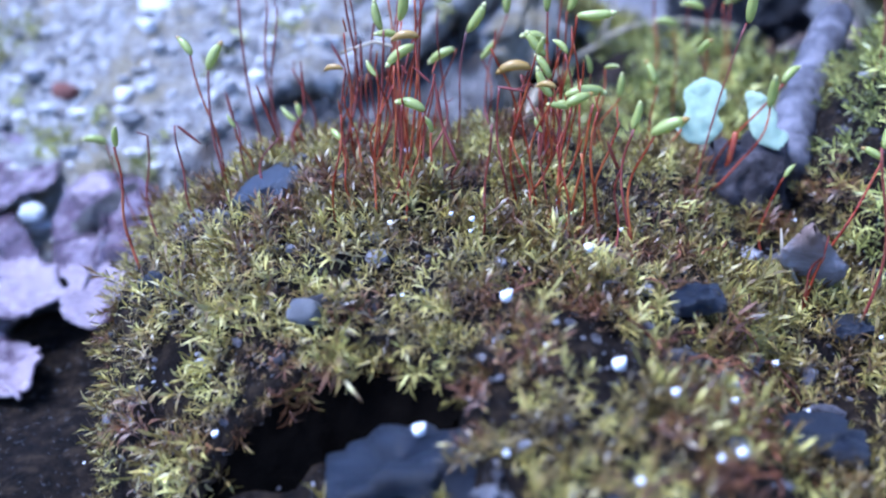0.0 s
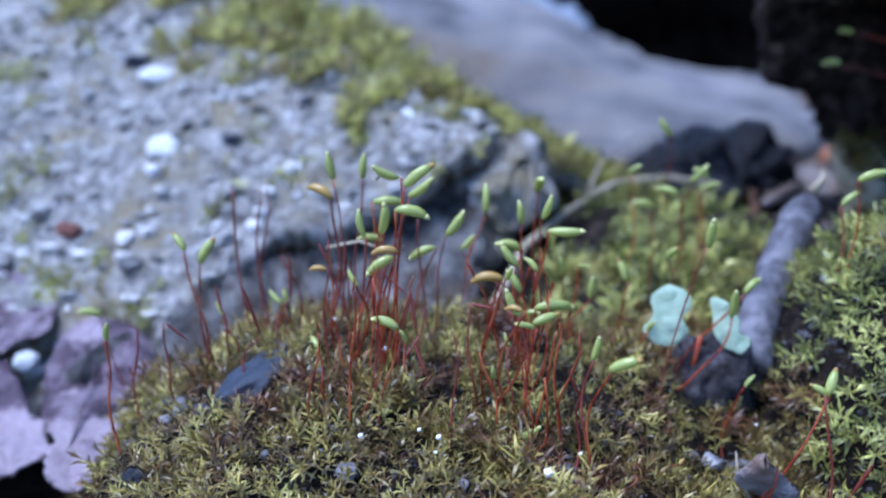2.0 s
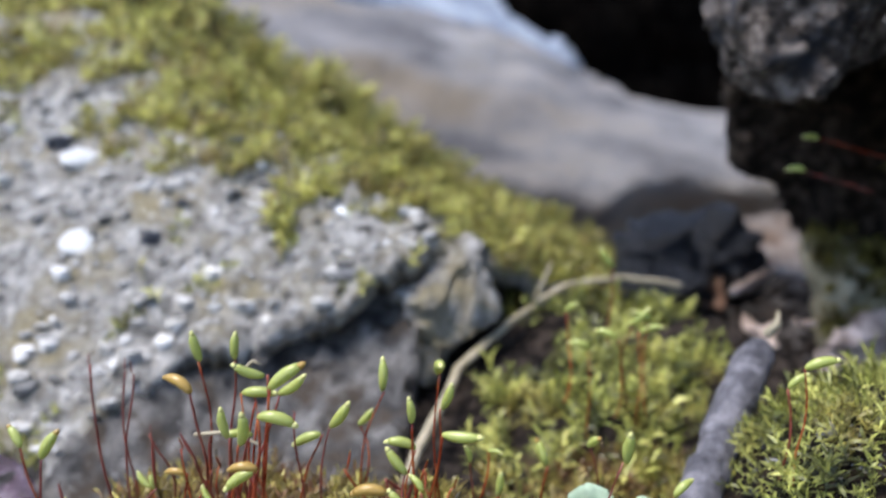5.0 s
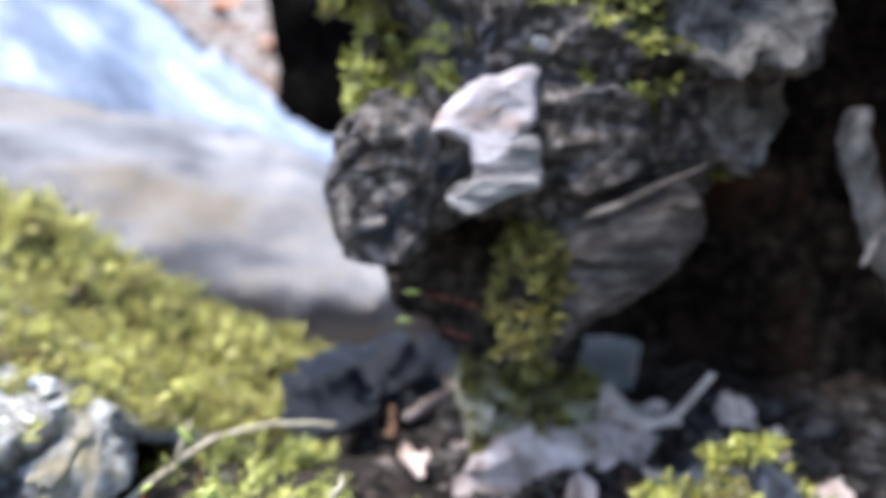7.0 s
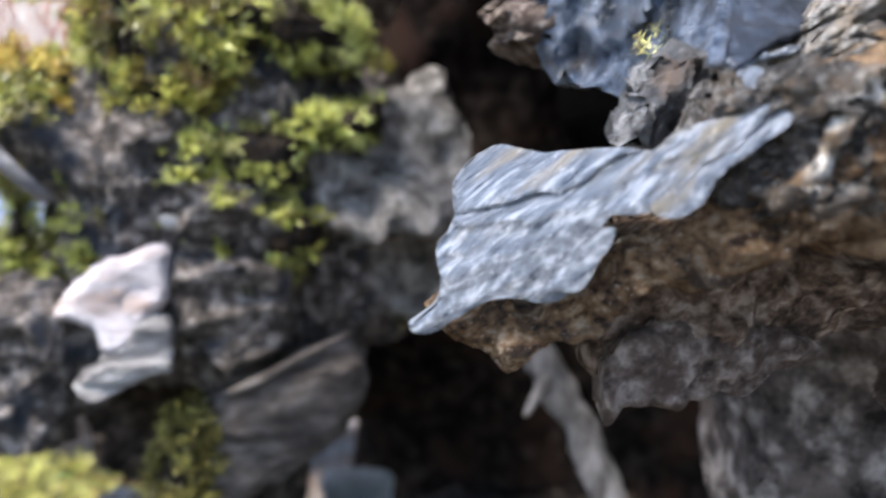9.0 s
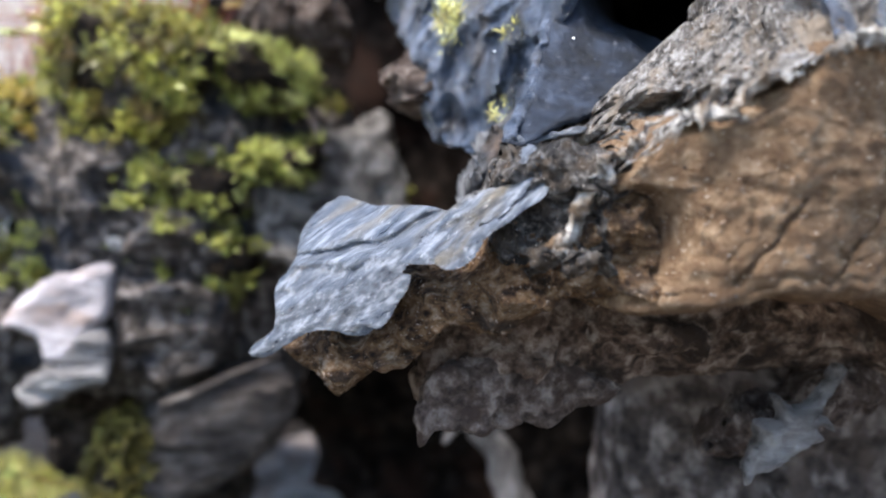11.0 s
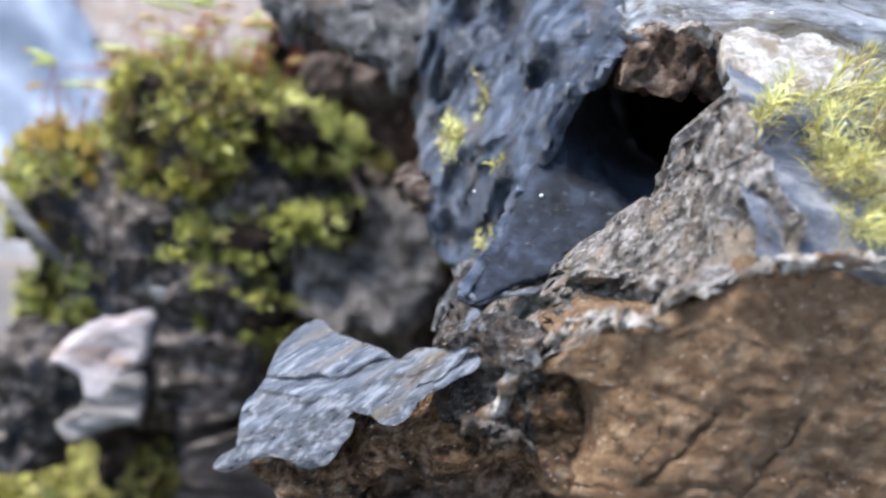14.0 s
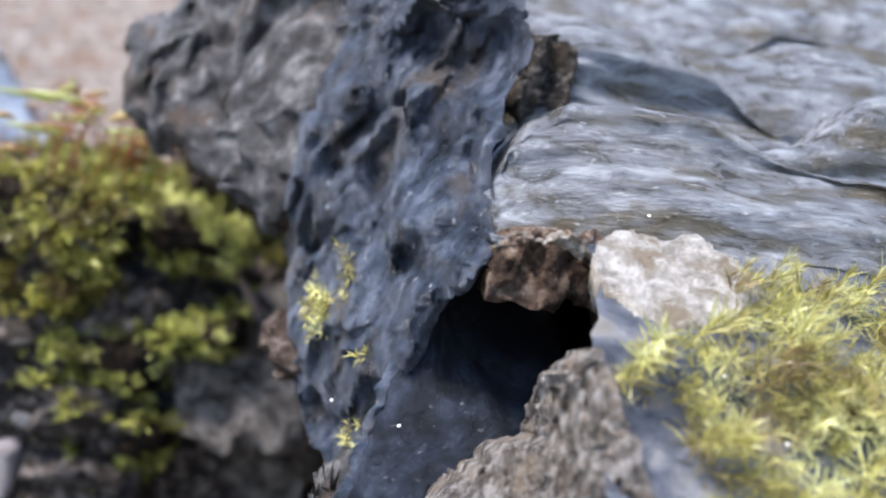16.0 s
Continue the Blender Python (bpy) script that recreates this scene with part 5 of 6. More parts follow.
P, Q = on_field(h_near, (-0.04, 0.12), (0.022, 0.125), 0.00070, near_keep, 3)
green = P[:, 0] > 0.047 + 0.004 * fbm(P, 0.008, 2, 62)
olive = ~green
tagged(new("moss_carpet", shoots("moss_carpet", P[olive], Q[olive], M_MOSS, 0.00105, 0.00017, 0.0019, 15, 5)), "olive green and brown moss on the mound", "moss", kind="stuff")
green &= (P[:, 0] < 0.102) & (np.arange(len(P)) % 5 > 1)
tagged(new("moss_on_hump", shoots("moss_on_hump", P[green], Q[green], M_MOSSH, 0.0011, 0.00022, 0.0023, 13, 6)), "yellow-green moss on the hump beside the twig", "moss", kind="stuff")


def slab_keep(x, y):
    front = 0.083 + 0.55 * (y - 0.14) + 0.15 * (x + 0.03)
    crest = 0.0985 - 0.5 * (x + 0.02) - 0.25 * (y - 0.175)
    wide = -0.002 + 0.016 * step(0.0, -0.03, x)
    return front - crest + 0.026 * fbm2(x, y, 0.011, 4, 65) > -wide


P, Q = on_field(h_slab, (-0.2, 0.045), (0.13, 0.25), 0.00095, lambda x, y: slab_keep(x, y) & (y > front_edge(x)) & (y < front_edge(x) + 0.15), 7)
tagged(new("moss_on_slab", shoots("moss_on_slab", P, Q, M_MOSSS, 0.0018, 0.00036, 0.0024, 10, 9)), "yellow-green moss along the crest of the slab", "moss", kind="stuff")
P, Q = on_field(h_slab, (-0.12, 0.02), (0.1, 0.19), 0.0012, lambda x, y: (fbm2(x, y, 0.010, 4, 66) > 0.42) & (y > front_edge(x) + 0.002), 8)
tagged(new("moss_specks", shoots("moss_specks", P, Q, M_MOSSD, 0.0010, 0.0003, 0.0009, 10, 10)), "small dull olive moss patches on the slab", "moss", kind="stuff")
P, Q = on_field(ridge_z, (-0.27, 0.065), (0.2, 0.36), 0.0025, lambda x, y: fbm2(x, y, 0.02, 3, 68) > -0.7, 9)
tagged(new("moss_on_ridge", shoots("moss_on_ridge", P, Q, M_MOSSS, 0.0038, 0.0010, 0.0050, 9, 11)), "yellow-green moss on the ridge behind the slab", "moss", kind="stuff")

# moss cushions on the rotten column
CUSHIONS = (
    (0.150, [(0.0852, 0.1610), (0.0925, 0.1644), (0.1029, 0.1653), (0.1151, 0.1688), (0.1128, 0.1636), (0.1034, 0.1614), (0.1003, 0.1542), (0.0887, 0.1547)], M_MOSSL),
    (0.158, [(0.0953, 0.1831), (0.1040, 0.1854), (0.1137, 0.1807), (0.1103, 0.1752), (0.0992, 0.1747)], M_MOSSL),
    (0.153, [(0.0709, 0.1858), (0.0782, 0.1878), (0.0939, 0.1834), (0.0940, 0.1728), (0.0810, 0.1584), (0.0745, 0.1663)], M_MOSSC),
    (0.158, [(0.0517, 0.1692), (0.0638, 0.1738), (0.0717, 0.1729), (0.0703, 0.1658), (0.0536, 0.1566)], M_MOSSB),
    (0.150, [(0.0826, 0.1469), (0.0938, 0.1503), (0.1055, 0.1507), (0.0994, 0.1440), (0.0896, 0.1438)], M_MOSSD),
    (0.162, [(0.0511, 0.1633), (0.0572, 0.1620), (0.0600, 0.1393), (0.0561, 0.1367), (0.0570, 0.1528), (0.0518, 0.1541)], M_MOSSD),
    (0.147, [(0.0800, 0.1050), (0.0822, 0.1145), (0.0856, 0.1190), (0.0900, 0.1170), (0.0890, 0.1068), (0.0872, 0.1008), (0.0830, 0.1007)], M_MOSSO))
for k, (y, outline, mat) in enumerate(CUSHIONS):
    me = lump("cushion", outline, lambda x, z: y + 0 * x, 0.0045, 0.010, 0.004, 0.0008, M_MOUND, rough=0.0018, size=0.004, seed=90 + k, ragged=0.0008)
    cushion = thing("moss_cushion", me, "green moss cushion on the rotten column", "moss", "moss cushions")
    P, Q = on_mesh(me, 0.00085, lambda p, n: (n[:, 1] < 0.45) & (fbm(p, 0.0045, 3, 77 + k) > -0.08), 11 + k)
    part("leafy_cover", shoots("leafy_cover", P, Q + np.array([0, -0.2, 0.45]), mat, 0.0013, 0.00036, 0.0017, 11, 13 + k), cushion)
P, Q = on_mesh(body.data, 0.0012, lambda p, n: (p[:, 1] < 0.19) & (fbm(p, 0.010, 3, 71) + 0.6 * n[:, 2] + 10 * (p[:, 2] - 0.15) > 0.62), 11)
tagged(new("moss_on_column", shoots("moss_on_column", P, Q, M_MOSSD, 0.0018, 0.0005, 0.0022, 11, 13)), "green moss in the gaps of the rotten column", "moss", kind="stuff")


def tuft_keep(x, y):
    patch = fbm2(x, y, 0.006, 3, 73)
    near = (x > shelf_left(y) + 0.0030) & (y < 0.0695 + 0.0012 * patch) & (y > 0.0525)
    crust = ((x - 0.1487) / 0.0042) ** 2 + ((y - 0.0680) / 0.0048) ** 2 < 1
    low = (x < 0.1470) & (y < 0.0585 + 0.001 * patch)
    bare = (x > 0.1585) & (fbm2(x, y, 0.009, 3, 79) > -0.05)
    return near & ~crust & ~low & ~bare & (patch > -0.62)


P, Q = on_field(h_top, (0.142, 0.2), (0.048, 0.072), 0.00095, tuft_keep, 15)
lean = np.stack([-0.25 + 0.9 * fbm(P, 0.006, 2, 85), -0.5 + 0.5 * fbm(P, 0.006, 2, 86), 0.1 + 0.4 * fbm(P, 0.005, 2, 88)], 1)
tagged(new("moss_on_stump", shoots("moss_on_stump", P, Q * 0.7 + lean, M_MOSSG, 0.0019, 0.00013, 0.0032, 34, 17, spread=1.22)), "yellow-green long-leaved moss tuft on the stump", "moss", kind="stuff")
rg = np.random.default_rng(33)
P = np.concatenate([np.array(c) + rg.normal(0, 1, (n, 3)) * np.array([0.0004, 0.0006, 0.8 * h]) for c, n, h in (
    ((0.1241, 0.0942, 0.1836), 9, 0.0012), ((0.1253, 0.0920, 0.1808), 12, 0.0014), ((0.1270, 0.0882, 0.1862), 12, 0.0016), ((0.1296, 0.0830, 0.1802), 8, 0.0008), ((0.1300, 0.0840, 0.1738), 12, 0.0012), ((0.1292, 0.0850, 0.1722), 6, 0.0008))])
tagged(new("moss_sprigs", shoots("moss_sprigs", P, np.tile([-0.3, -0.5, 0.7], (len(P), 1)), M_MOSSG, 0.0010, 0.00016, 0.0015, 14, 19)), "small yellow-green moss sprigs on the stump edge", "moss", kind="stuff")


def valley_z(x, y):
    rise = np.interp(y, [0.095, 0.115, 0.135, 0.150, 0.160, 0.175], [0.0735, 0.0735, 0.0752, 0.0772, 0.0745, 0.062])
    return rise + 0.0022 * fbm2(x, y, 0.012, 3, 91) - 0.25 * np.maximum(0, 0.038 - x) - 0.4 * np.maximum(0, x - 0.060)


thing("valley_soil", field("valley_soil", (0.012, 0.085), (0.095, 0.175), 0.0012, valley_z, M_SOIL, thick=0.03), "dark damp soil between slab and hump", "soil", kind="structure")
P, Q = on_field(valley_z, (0.014, 0.075), (0.098, 0.162), 0.0014, lambda x, y: (fbm2(x, y, 0.010, 3, 93) > -0.06) & (x > 0.021 + 0.12 * np.maximum(0, y - 0.115) + 0.004 * fbm2(x, y, 0.006, 2, 95)) & (x < 0.060 + 0.004 * fbm2(x, y, 0.01, 2, 94)), 21)
tagged(new("moss_in_valley", shoots("moss_in_valley", P, Q, M_MOSSH, 0.0018, 0.0004, 0.0032, 11, 23)), "deep green moss in the dip behind the mound", "moss", kind="stuff")

# ---------------------------------------------------------------- sporophytes
def capsule_mesh(length, radius, bend, material, lid):
    """A curved spore capsule along +x from the origin, and its lid."""
    n = 9
    u = np.linspace(0, 1, n)
    prof = radius * np.interp(u, [0, 0.12, 0.35, 0.65, 0.88, 1], [0.35, 0.72, 1.0, 1.0, 0.78, 0.5])
    ang = bend * u
    path = np.stack([np.cumsum(np.cos(ang)) / n * length, 0 * u, np.cumsum(np.sin(ang)) / n * length], 1)
    path -= path[0]
    body_me = made("capsule", *tube(path, prof, 10), material)
    end, d = path[-1], (path[-1] - path[-2]) / np.linalg.norm(path[-1] - path[-2])
    tip = np.array([end - 0.1 * radius * d, end + 0.35 * radius * d, end + 0.7 * radius * d, end + 0.95 * radius * d])
    return body_me, made("lid", *tube(tip, [0.56 * radius, 0.5 * radius, 0.3 * radius, 0.06 * radius], 10), lid)


CAPSULES = [capsule_mesh(1.0, r, b, m, l) for r, b, m, l in (
    (0.15, -0.6, M_CAPS, M_TIP), (0.16, -1.0, M_CAPS, M_TIP), (0.14, 0.6, M_CAPS, M_TIP), (0.165, -0.4, M_CAPS, M_CAPB), (0.15, -1.2, M_CAPB, M_CAPB), (0.15, 0.3, M_CAPS, M_TIP))]
BARE = capsule_mesh(1.0, 0.13, 0.1, M_SETAD, M_SETAD)
YOUNG = capsule_mesh(1.0, 0.13, 0.1, M_SETA, M_CAPB)
rs = random.Random(5)


def sporophyte(xb, y, xc, zc, xe, ze, group, bare=False, brown=False, surface=h_near, young=False):
    """A thin stalk from the moss to (xc, zc) with a capsule that ends at (xe, ze)."""
    yb = y + rs.uniform(-0.002, 0.002)
    zb = float(surface(np.array([xb]), np.array([yb]))[0]) - 0.0005
    zb = min(zb, zc - 0.002)
    dy = rs.uniform(-0.0009, 0.0009)
    a, c, e = Vector((xb, yb, zb)), Vector((xc, y, zc)), Vector((xe, y + dy, ze))
    bow = Vector((rs.uniform(-0.0013, 0.0013), rs.uniform(-0.0010, 0.0010), 0))
    wave = rs.uniform(0, 6.3)
    pts = []
    for k in range(15):
        u = k / 14
        p = a.lerp(c, u) + bow * math.sin(math.pi * u) + Vector((0.00022 * math.sin(7 * u + wave), 0.00015 * math.sin(11 * u + 2 * wave), 0))
        pts.append(p)
    w = rs.uniform(0.00008, 0.00012)
    ob = tagged(new("moss_sporophyte"), "young orange-red moss stalk with a thin closed tip" if young else "withered dark red moss stalk with a shrivelled capsule" if bare else ("red moss stalk with a brownish curved capsule" if brown else "red moss stalk with a pale green curved capsule"), "moss sporophyte", group)
    part("seta", made("seta", *tube(pts, np.linspace(w * 1.15, w * 0.85, 15), 6), M_SETAD if bare or rs.random() < 0.25 and not young else M_SETA), ob)
    mesh, lid = YOUNG if young else BARE if bare else (CAPSULES[4] if brown else rs.choice(CAPSULES[:4] + CAPSULES[5:]))
    d = e - c
    grow = max(d.length, 0.0012) * (0.8 if bare else 1.02)
    turn = d.to_track_quat("X", "Z").to_matrix().to_4x4() @ Matrix.Rotation(rs.uniform(-0.6, 0.6), 4, "X")
    cap = part("capsule", mesh, ob)
    fat = (min(1.0, 0.0031 / grow) if grow > 0.0031 else 1.0) * (0.4 if bare or young else 1.0)
    cap.matrix_basis = Matrix.Translation(c) @ turn @ Matrix.Diagonal((grow, grow * fat, grow * fat, 1))
    part("lid", lid, cap)
    return ob


CENTRE = [
    (-0.0007, 0.078, 0.0, 0.0973, -0.0016, 0.0998), (-0.0018, 0.082, -0.0008, 0.0981, -0.0019, 0.1006), (0.0017, 0.083, 0.0019, 0.0981, 0.0016, 0.1006),
    (0.0055, 0.077, 0.0065, 0.1002, 0.0039, 0.1005), (0.0063, 0.076, 0.0072, 0.0997, 0.0092, 0.1023), (0.0052, 0.078, 0.0073, 0.0982, 0.0099, 0.0994),
    (0.0028, 0.08, 0.0036, 0.0967, 0.0063, 0.0978), (0.0058, 0.075, 0.0066, 0.0977, 0.0096, 0.099), (0.0033, 0.074, 0.0055, 0.0957, 0.0069, 0.0986),
    (0.0018, 0.077, 0.0034, 0.0942, 0.0019, 0.0964), (0.0061, 0.074, 0.0067, 0.0936, 0.0039, 0.0928), (0.0062, 0.084, 0.0092, 0.0911, 0.0063, 0.0905)]
for k, row in enumerate(CENTRE):
    sporophyte(*row, "sporophytes on the mound", brown=k == 0)
LEFT = [
    (-0.0108, 0.084, -0.0121, 0.0955, -0.0123, 0.0965), (-0.009, 0.086, -0.0098, 0.094, -0.01, 0.0955), (-0.0086, 0.085, -0.0086, 0.0943, -0.0086, 0.096),
    (-0.0119, 0.076, -0.014, 0.0916, -0.0151, 0.0933), (-0.0122, 0.077, -0.013, 0.09, -0.0123, 0.0927), (-0.0098, 0.078, -0.0113, 0.0842, -0.0124, 0.0849),
    (-0.0244, 0.083, -0.0274, 0.0801, -0.0291, 0.0819), (-0.017, 0.068, -0.0184, 0.0854, -0.0186, 0.0874), (-0.0073, 0.084, -0.007, 0.0832, -0.009, 0.0837),
    (-0.0061, 0.083, -0.0062, 0.0837, -0.0064, 0.0854), (-0.005, 0.085, -0.0071, 0.0883, -0.0073, 0.0892), (0.0105, 0.08, 0.0082, 0.0953, 0.008, 0.0961)]
for k, row in enumerate(LEFT):
    sporophyte(*row, "sporophytes on the mound", bare=k in (0, 1, 2, 10, 11))
RIGHT = [
    (0.0199, 0.086, 0.0191, 0.0973, 0.0193, 0.1002), (0.0116, 0.088, 0.0139, 0.0939, 0.0142, 0.097), (0.0098, 0.082, 0.0106, 0.0932, 0.0126, 0.0956),
    (0.0117, 0.09, 0.0114, 0.0888, 0.013, 0.0904), (0.0191, 0.08, 0.0178, 0.0957, 0.0181, 0.098), (0.0203, 0.084, 0.0199, 0.095, 0.021, 0.0974),
    (0.0201, 0.079, 0.0205, 0.0956, 0.0238, 0.0955), (0.0187, 0.081, 0.0181, 0.0927, 0.0163, 0.0947), (0.0182, 0.078, 0.0179, 0.0922, 0.0158, 0.0939),
    (0.0179, 0.076, 0.0167, 0.0915, 0.0139, 0.0931), (0.0214, 0.086, 0.0225, 0.0887, 0.0226, 0.0906), (0.0236, 0.088, 0.024, 0.0888, 0.0253, 0.0896),
    (0.0246, 0.084, 0.0253, 0.087, 0.0257, 0.0893), (0.0203, 0.074, 0.0198, 0.0898, 0.0234, 0.0915), (0.0202, 0.07, 0.0197, 0.0901, 0.0217, 0.0914),
    (0.0207, 0.074, 0.0184, 0.0912, 0.0177, 0.0935)]
for k, row in enumerate(RIGHT):
    sporophyte(*row, "sporophytes on the mound", brown=k == 9)
OUTER = [
    (0.0279, 0.09, 0.0295, 0.0867, 0.0289, 0.0892), (0.0256, 0.064, 0.0246, 0.0903, 0.0254, 0.0922), (0.0254, 0.062, 0.0258, 0.0906, 0.0276, 0.0925),
    (0.0328, 0.078, 0.035, 0.0956, 0.035, 0.0985), (0.0343, 0.082, 0.039, 0.0872, 0.0394, 0.0904), (0.034, 0.084, 0.0404, 0.089, 0.0411, 0.0912),
    (0.0304, 0.083, 0.0313, 0.0844, 0.0316, 0.0859), (0.0394, 0.078, 0.0404, 0.0818, 0.0408, 0.0832), (0.0428, 0.062, 0.0419, 0.0903, 0.0424, 0.0923),
    (0.0394, 0.066, 0.0436, 0.0881, 0.0423, 0.0892), (0.0156, 0.072, 0.0168, 0.0832, 0.0162, 0.0846),
    (0.0179, 0.066, 0.0193, 0.0813, 0.0213, 0.0821)]
for k, row in enumerate(OUTER):
    sporophyte(*row, "sporophytes on the mound")
for k in range(40):
    x, y = (rs.gauss(0.0190, 0.0018) if k % 2 else rs.gauss(0.0045, 0.0021)), rs.uniform(0.064, 0.084)
    a, b = rs.uniform(-0.0022, 0.0022), rs.uniform(0.0870, 0.0950)
    lean = (0.0004 if k > 13 else 0.002) * rs.uniform(-1, 1)
    sporophyte(x, y, x + a, b, x + a + lean, b + rs.uniform(0.0008, 0.0018), "sporophytes on the mound", brown=k % 5 == 0, young=k > 13)
# young stalks without capsules among the moss
for k in range(24):
    x, y = rs.gauss(0.012, 0.013), rs.uniform(0.062, 0.084)
    z = float(h_near(np.array([x]), np.array([y]))[0])
    sporophyte(x, y, x + rs.uniform(-0.002, 0.002), z + rs.uniform(0.005, 0.011), x + rs.uniform(-0.002, 0.002), z + rs.uniform(0.0055, 0.0125), "sporophytes on the mound", bare=True)
# a few in the dip behind the mound and on the hump
for x, y, z, w in ((0.0385, 0.1121, 0.0945, 0.0022), (0.0408, 0.1125, 0.0950, -0.0018), (0.0372, 0.1120, 0.0925, -0.002), (0.0400, 0.1135, 0.0930, 0.0018), (0.0345, 0.114, 0.0900, -0.0020), (0.0310, 0.115, 0.0940, 0.0008),
                   (0.0365, 0.120, 0.0985, -0.0022), (0.0505, 0.0890, 0.1020, 0.0022), (0.0505, 0.092, 0.0985, 0.0010), (0.033, 0.088, 0.0925, 0.0006)):
    sporophyte(x + 0.001, y, x, z - 0.0020, x + w, z, "sporophytes behind the mound", surface=lambda a, b: 0 * a + max(z - 0.013, 0.0745))
# a stand of red stalks on top of the column
for k in range(90):
    x, y = rs.uniform(0.056, 0.096), rs.uniform(0.154, 0.182)
    z = float(np.interp(x, [0.055, 0.068, 0.075, 0.1], [0.171, 0.175, 0.187, 0.186])) - 0.002
    top = rs.uniform(0.010, 0.018)
    sporophyte(x, y, x + rs.uniform(-0.006, 0.006), z + top, x + rs.uniform(-0.007, 0.007), z + top + rs.uniform(0.0005, 0.0022), "sporophytes on the column", bare=k % 3 == 0, brown=k % 3 == 1, surface=lambda a, b: 0 * a + z)
# sideways ones in the dark gap of the column
for x, z in ((0.0655, 0.1085), (0.0645, 0.1035)):
    sporophyte(x + 0.012, 0.152, x + 0.002, z, x - 0.0005, z + 0.0012, "sporophytes on the column", surface=lambda a, b: 0 * a + z)


# ---------------------------------------------------------------- stones
def stone_mesh(name, material, seed, squash=(1, 1, 1), subdiv=3, rough=0.22, flat=0.86):
    bm = bmesh.new()
    bmesh.ops.create_icosphere(bm, subdivisions=subdiv, radius=1.0)
    co = np.array([v.co[:] for v in bm.verts])
    r = 1 + rough * fbm(co, 0.9, 3, seed)
    q = np.clip(co * r[:, None], -flat, flat) * np.array(squash)
    for v, c in zip(bm.verts, q):
        v.co = c
    me = bpy.data.meshes.new(name)
    bm.to_mesh(me)
    bm.free()
    me.polygons.foreach_set("use_smooth", [True] * len(me.polygons))
    me.materials.append(material)
    return me


def stone(name, me, x, y, z, size, label, category="stone", turn=(0, 0, 0), group=""):
    ob = thing(name, me, label, category, group)
    ob.matrix_basis = pose(x, y, z, *turn) @ Matrix.Diagonal((*size, 1))
    return ob


def on(surface, x, y, up=0.0):
    return float(surface(np.array([x]), np.array([y]))[0]) + up


WHITE = [stone_mesh("white_pebble", M_PEB_W, k) for k in (1, 2)]
SLATE = stone_mesh("dark_stone", M_STONE_B, 16, subdiv=4, rough=0.35, flat=1.2)
GREY = [stone_mesh("grey_pebble", M_PEB_G, k) for k in (3, 4, 5)]
DARK = [stone_mesh("dark_stone", M_STONE_D, k, subdiv=4, rough=0.5) for k in (6, 7, 8)]
for x, y, a, b, t in ((-0.0570, 0.1640, 0.0042, 0.0026, 30), (-0.0480, 0.1455, 0.0036, 0.0034, 0)):
    stone("white_pebble", WHITE[0], x, y, on(h_slab, x, y, 0.0004), (a, b, 0.0016), "white rounded pebble set in the slab", "pebble", (20, 0, t))
stone("red_pebble", stone_mesh("red_pebble", M_PEB_R, 9), -0.0582, 0.1290, on(h_slab, -0.0582, 0.129, 0.0006), (0.0022, 0.0016, 0.0016), "small brick-red pebble on the slab", "pebble")
stone("grey_pebble", GREY[0], -0.0560, 0.1262, on(h_slab, -0.056, 0.1262, 0.0004), (0.003, 0.0016, 0.0012), "pale flat pebble beside the red one", "pebble")
for k, (x, y, r) in enumerate(((-0.0354, 0.145, 0.0018), (-0.0628, 0.1665, 0.0022), (-0.0325, 0.152, 0.0012), (-0.028, 0.165, 0.0018))):
    stone("dark_pebble", DARK[k % 3], x, y, on(h_slab, x, y, 0.0002), (r, r * 0.8, r * 0.7), "dark grey pebble set in the slab", "pebble")
stone("pale_pebble", WHITE[1], 0.0040, 0.1690, on(h_slab, 0.004, 0.169, 0.0005), (0.0020, 0.0013, 0.0012), "pale buff pebble near the mossy crest", "pebble")
stone("blue_pebble", GREY[1], -0.0006, 0.1375, on(h_slab, -0.0006, 0.1375, 0.0004), (0.0022, 0.0014, 0.0013), "pale blue-grey pebble on the slab edge", "pebble")
V1, F1 = tube([(-0.0085, 0.1500, 0.0893), (-0.0050, 0.1505, 0.0909), (-0.0015, 0.1495, 0.0890)], [0.0004, 0.0008, 0.0004], 6)
thing("white_chip", made("white_chip", V1, F1, M_PEB_W), "white bent chip on the slab", "chip")
thing("edge_rock", lump("edge_rock", [(0.0047, 0.0832), (0.0100, 0.0880), (0.0183, 0.0871), (0.0222, 0.0805), (0.0180, 0.0730), (0.0119, 0.0670), (0.0042, 0.0720)], lambda x, z: 0.142 + 0.35 * (z - 0.07) + 0 * x, 0.008, 0.01, 0.007, 0.0006, M_SLAB, rough=0.0034, size=0.006, seed=51, octaves=6),
      "weathered grey rock lump against the slab edge", "rock")
thing("recess_rock", lump("recess_rock", [(-0.0440, 0.060), (-0.0344, 0.0655), (-0.0250, 0.0715), (-0.0137, 0.0760), (0.0036, 0.0785), (0.0150, 0.0740), (0.0150, 0.0480), (-0.044, 0.044)], lambda x, z: front_edge(x) + 0.0065 - 0.45 * (0.072 - z), 0.004, 0.01, 0.004, 0.0006, M_ROCKD, rough=0.0032, size=0.006, seed=53, octaves=6, stretch=(3, 1, 1)),
      "broken layered rock face, darkened for the shade under the slab edge", "rock")
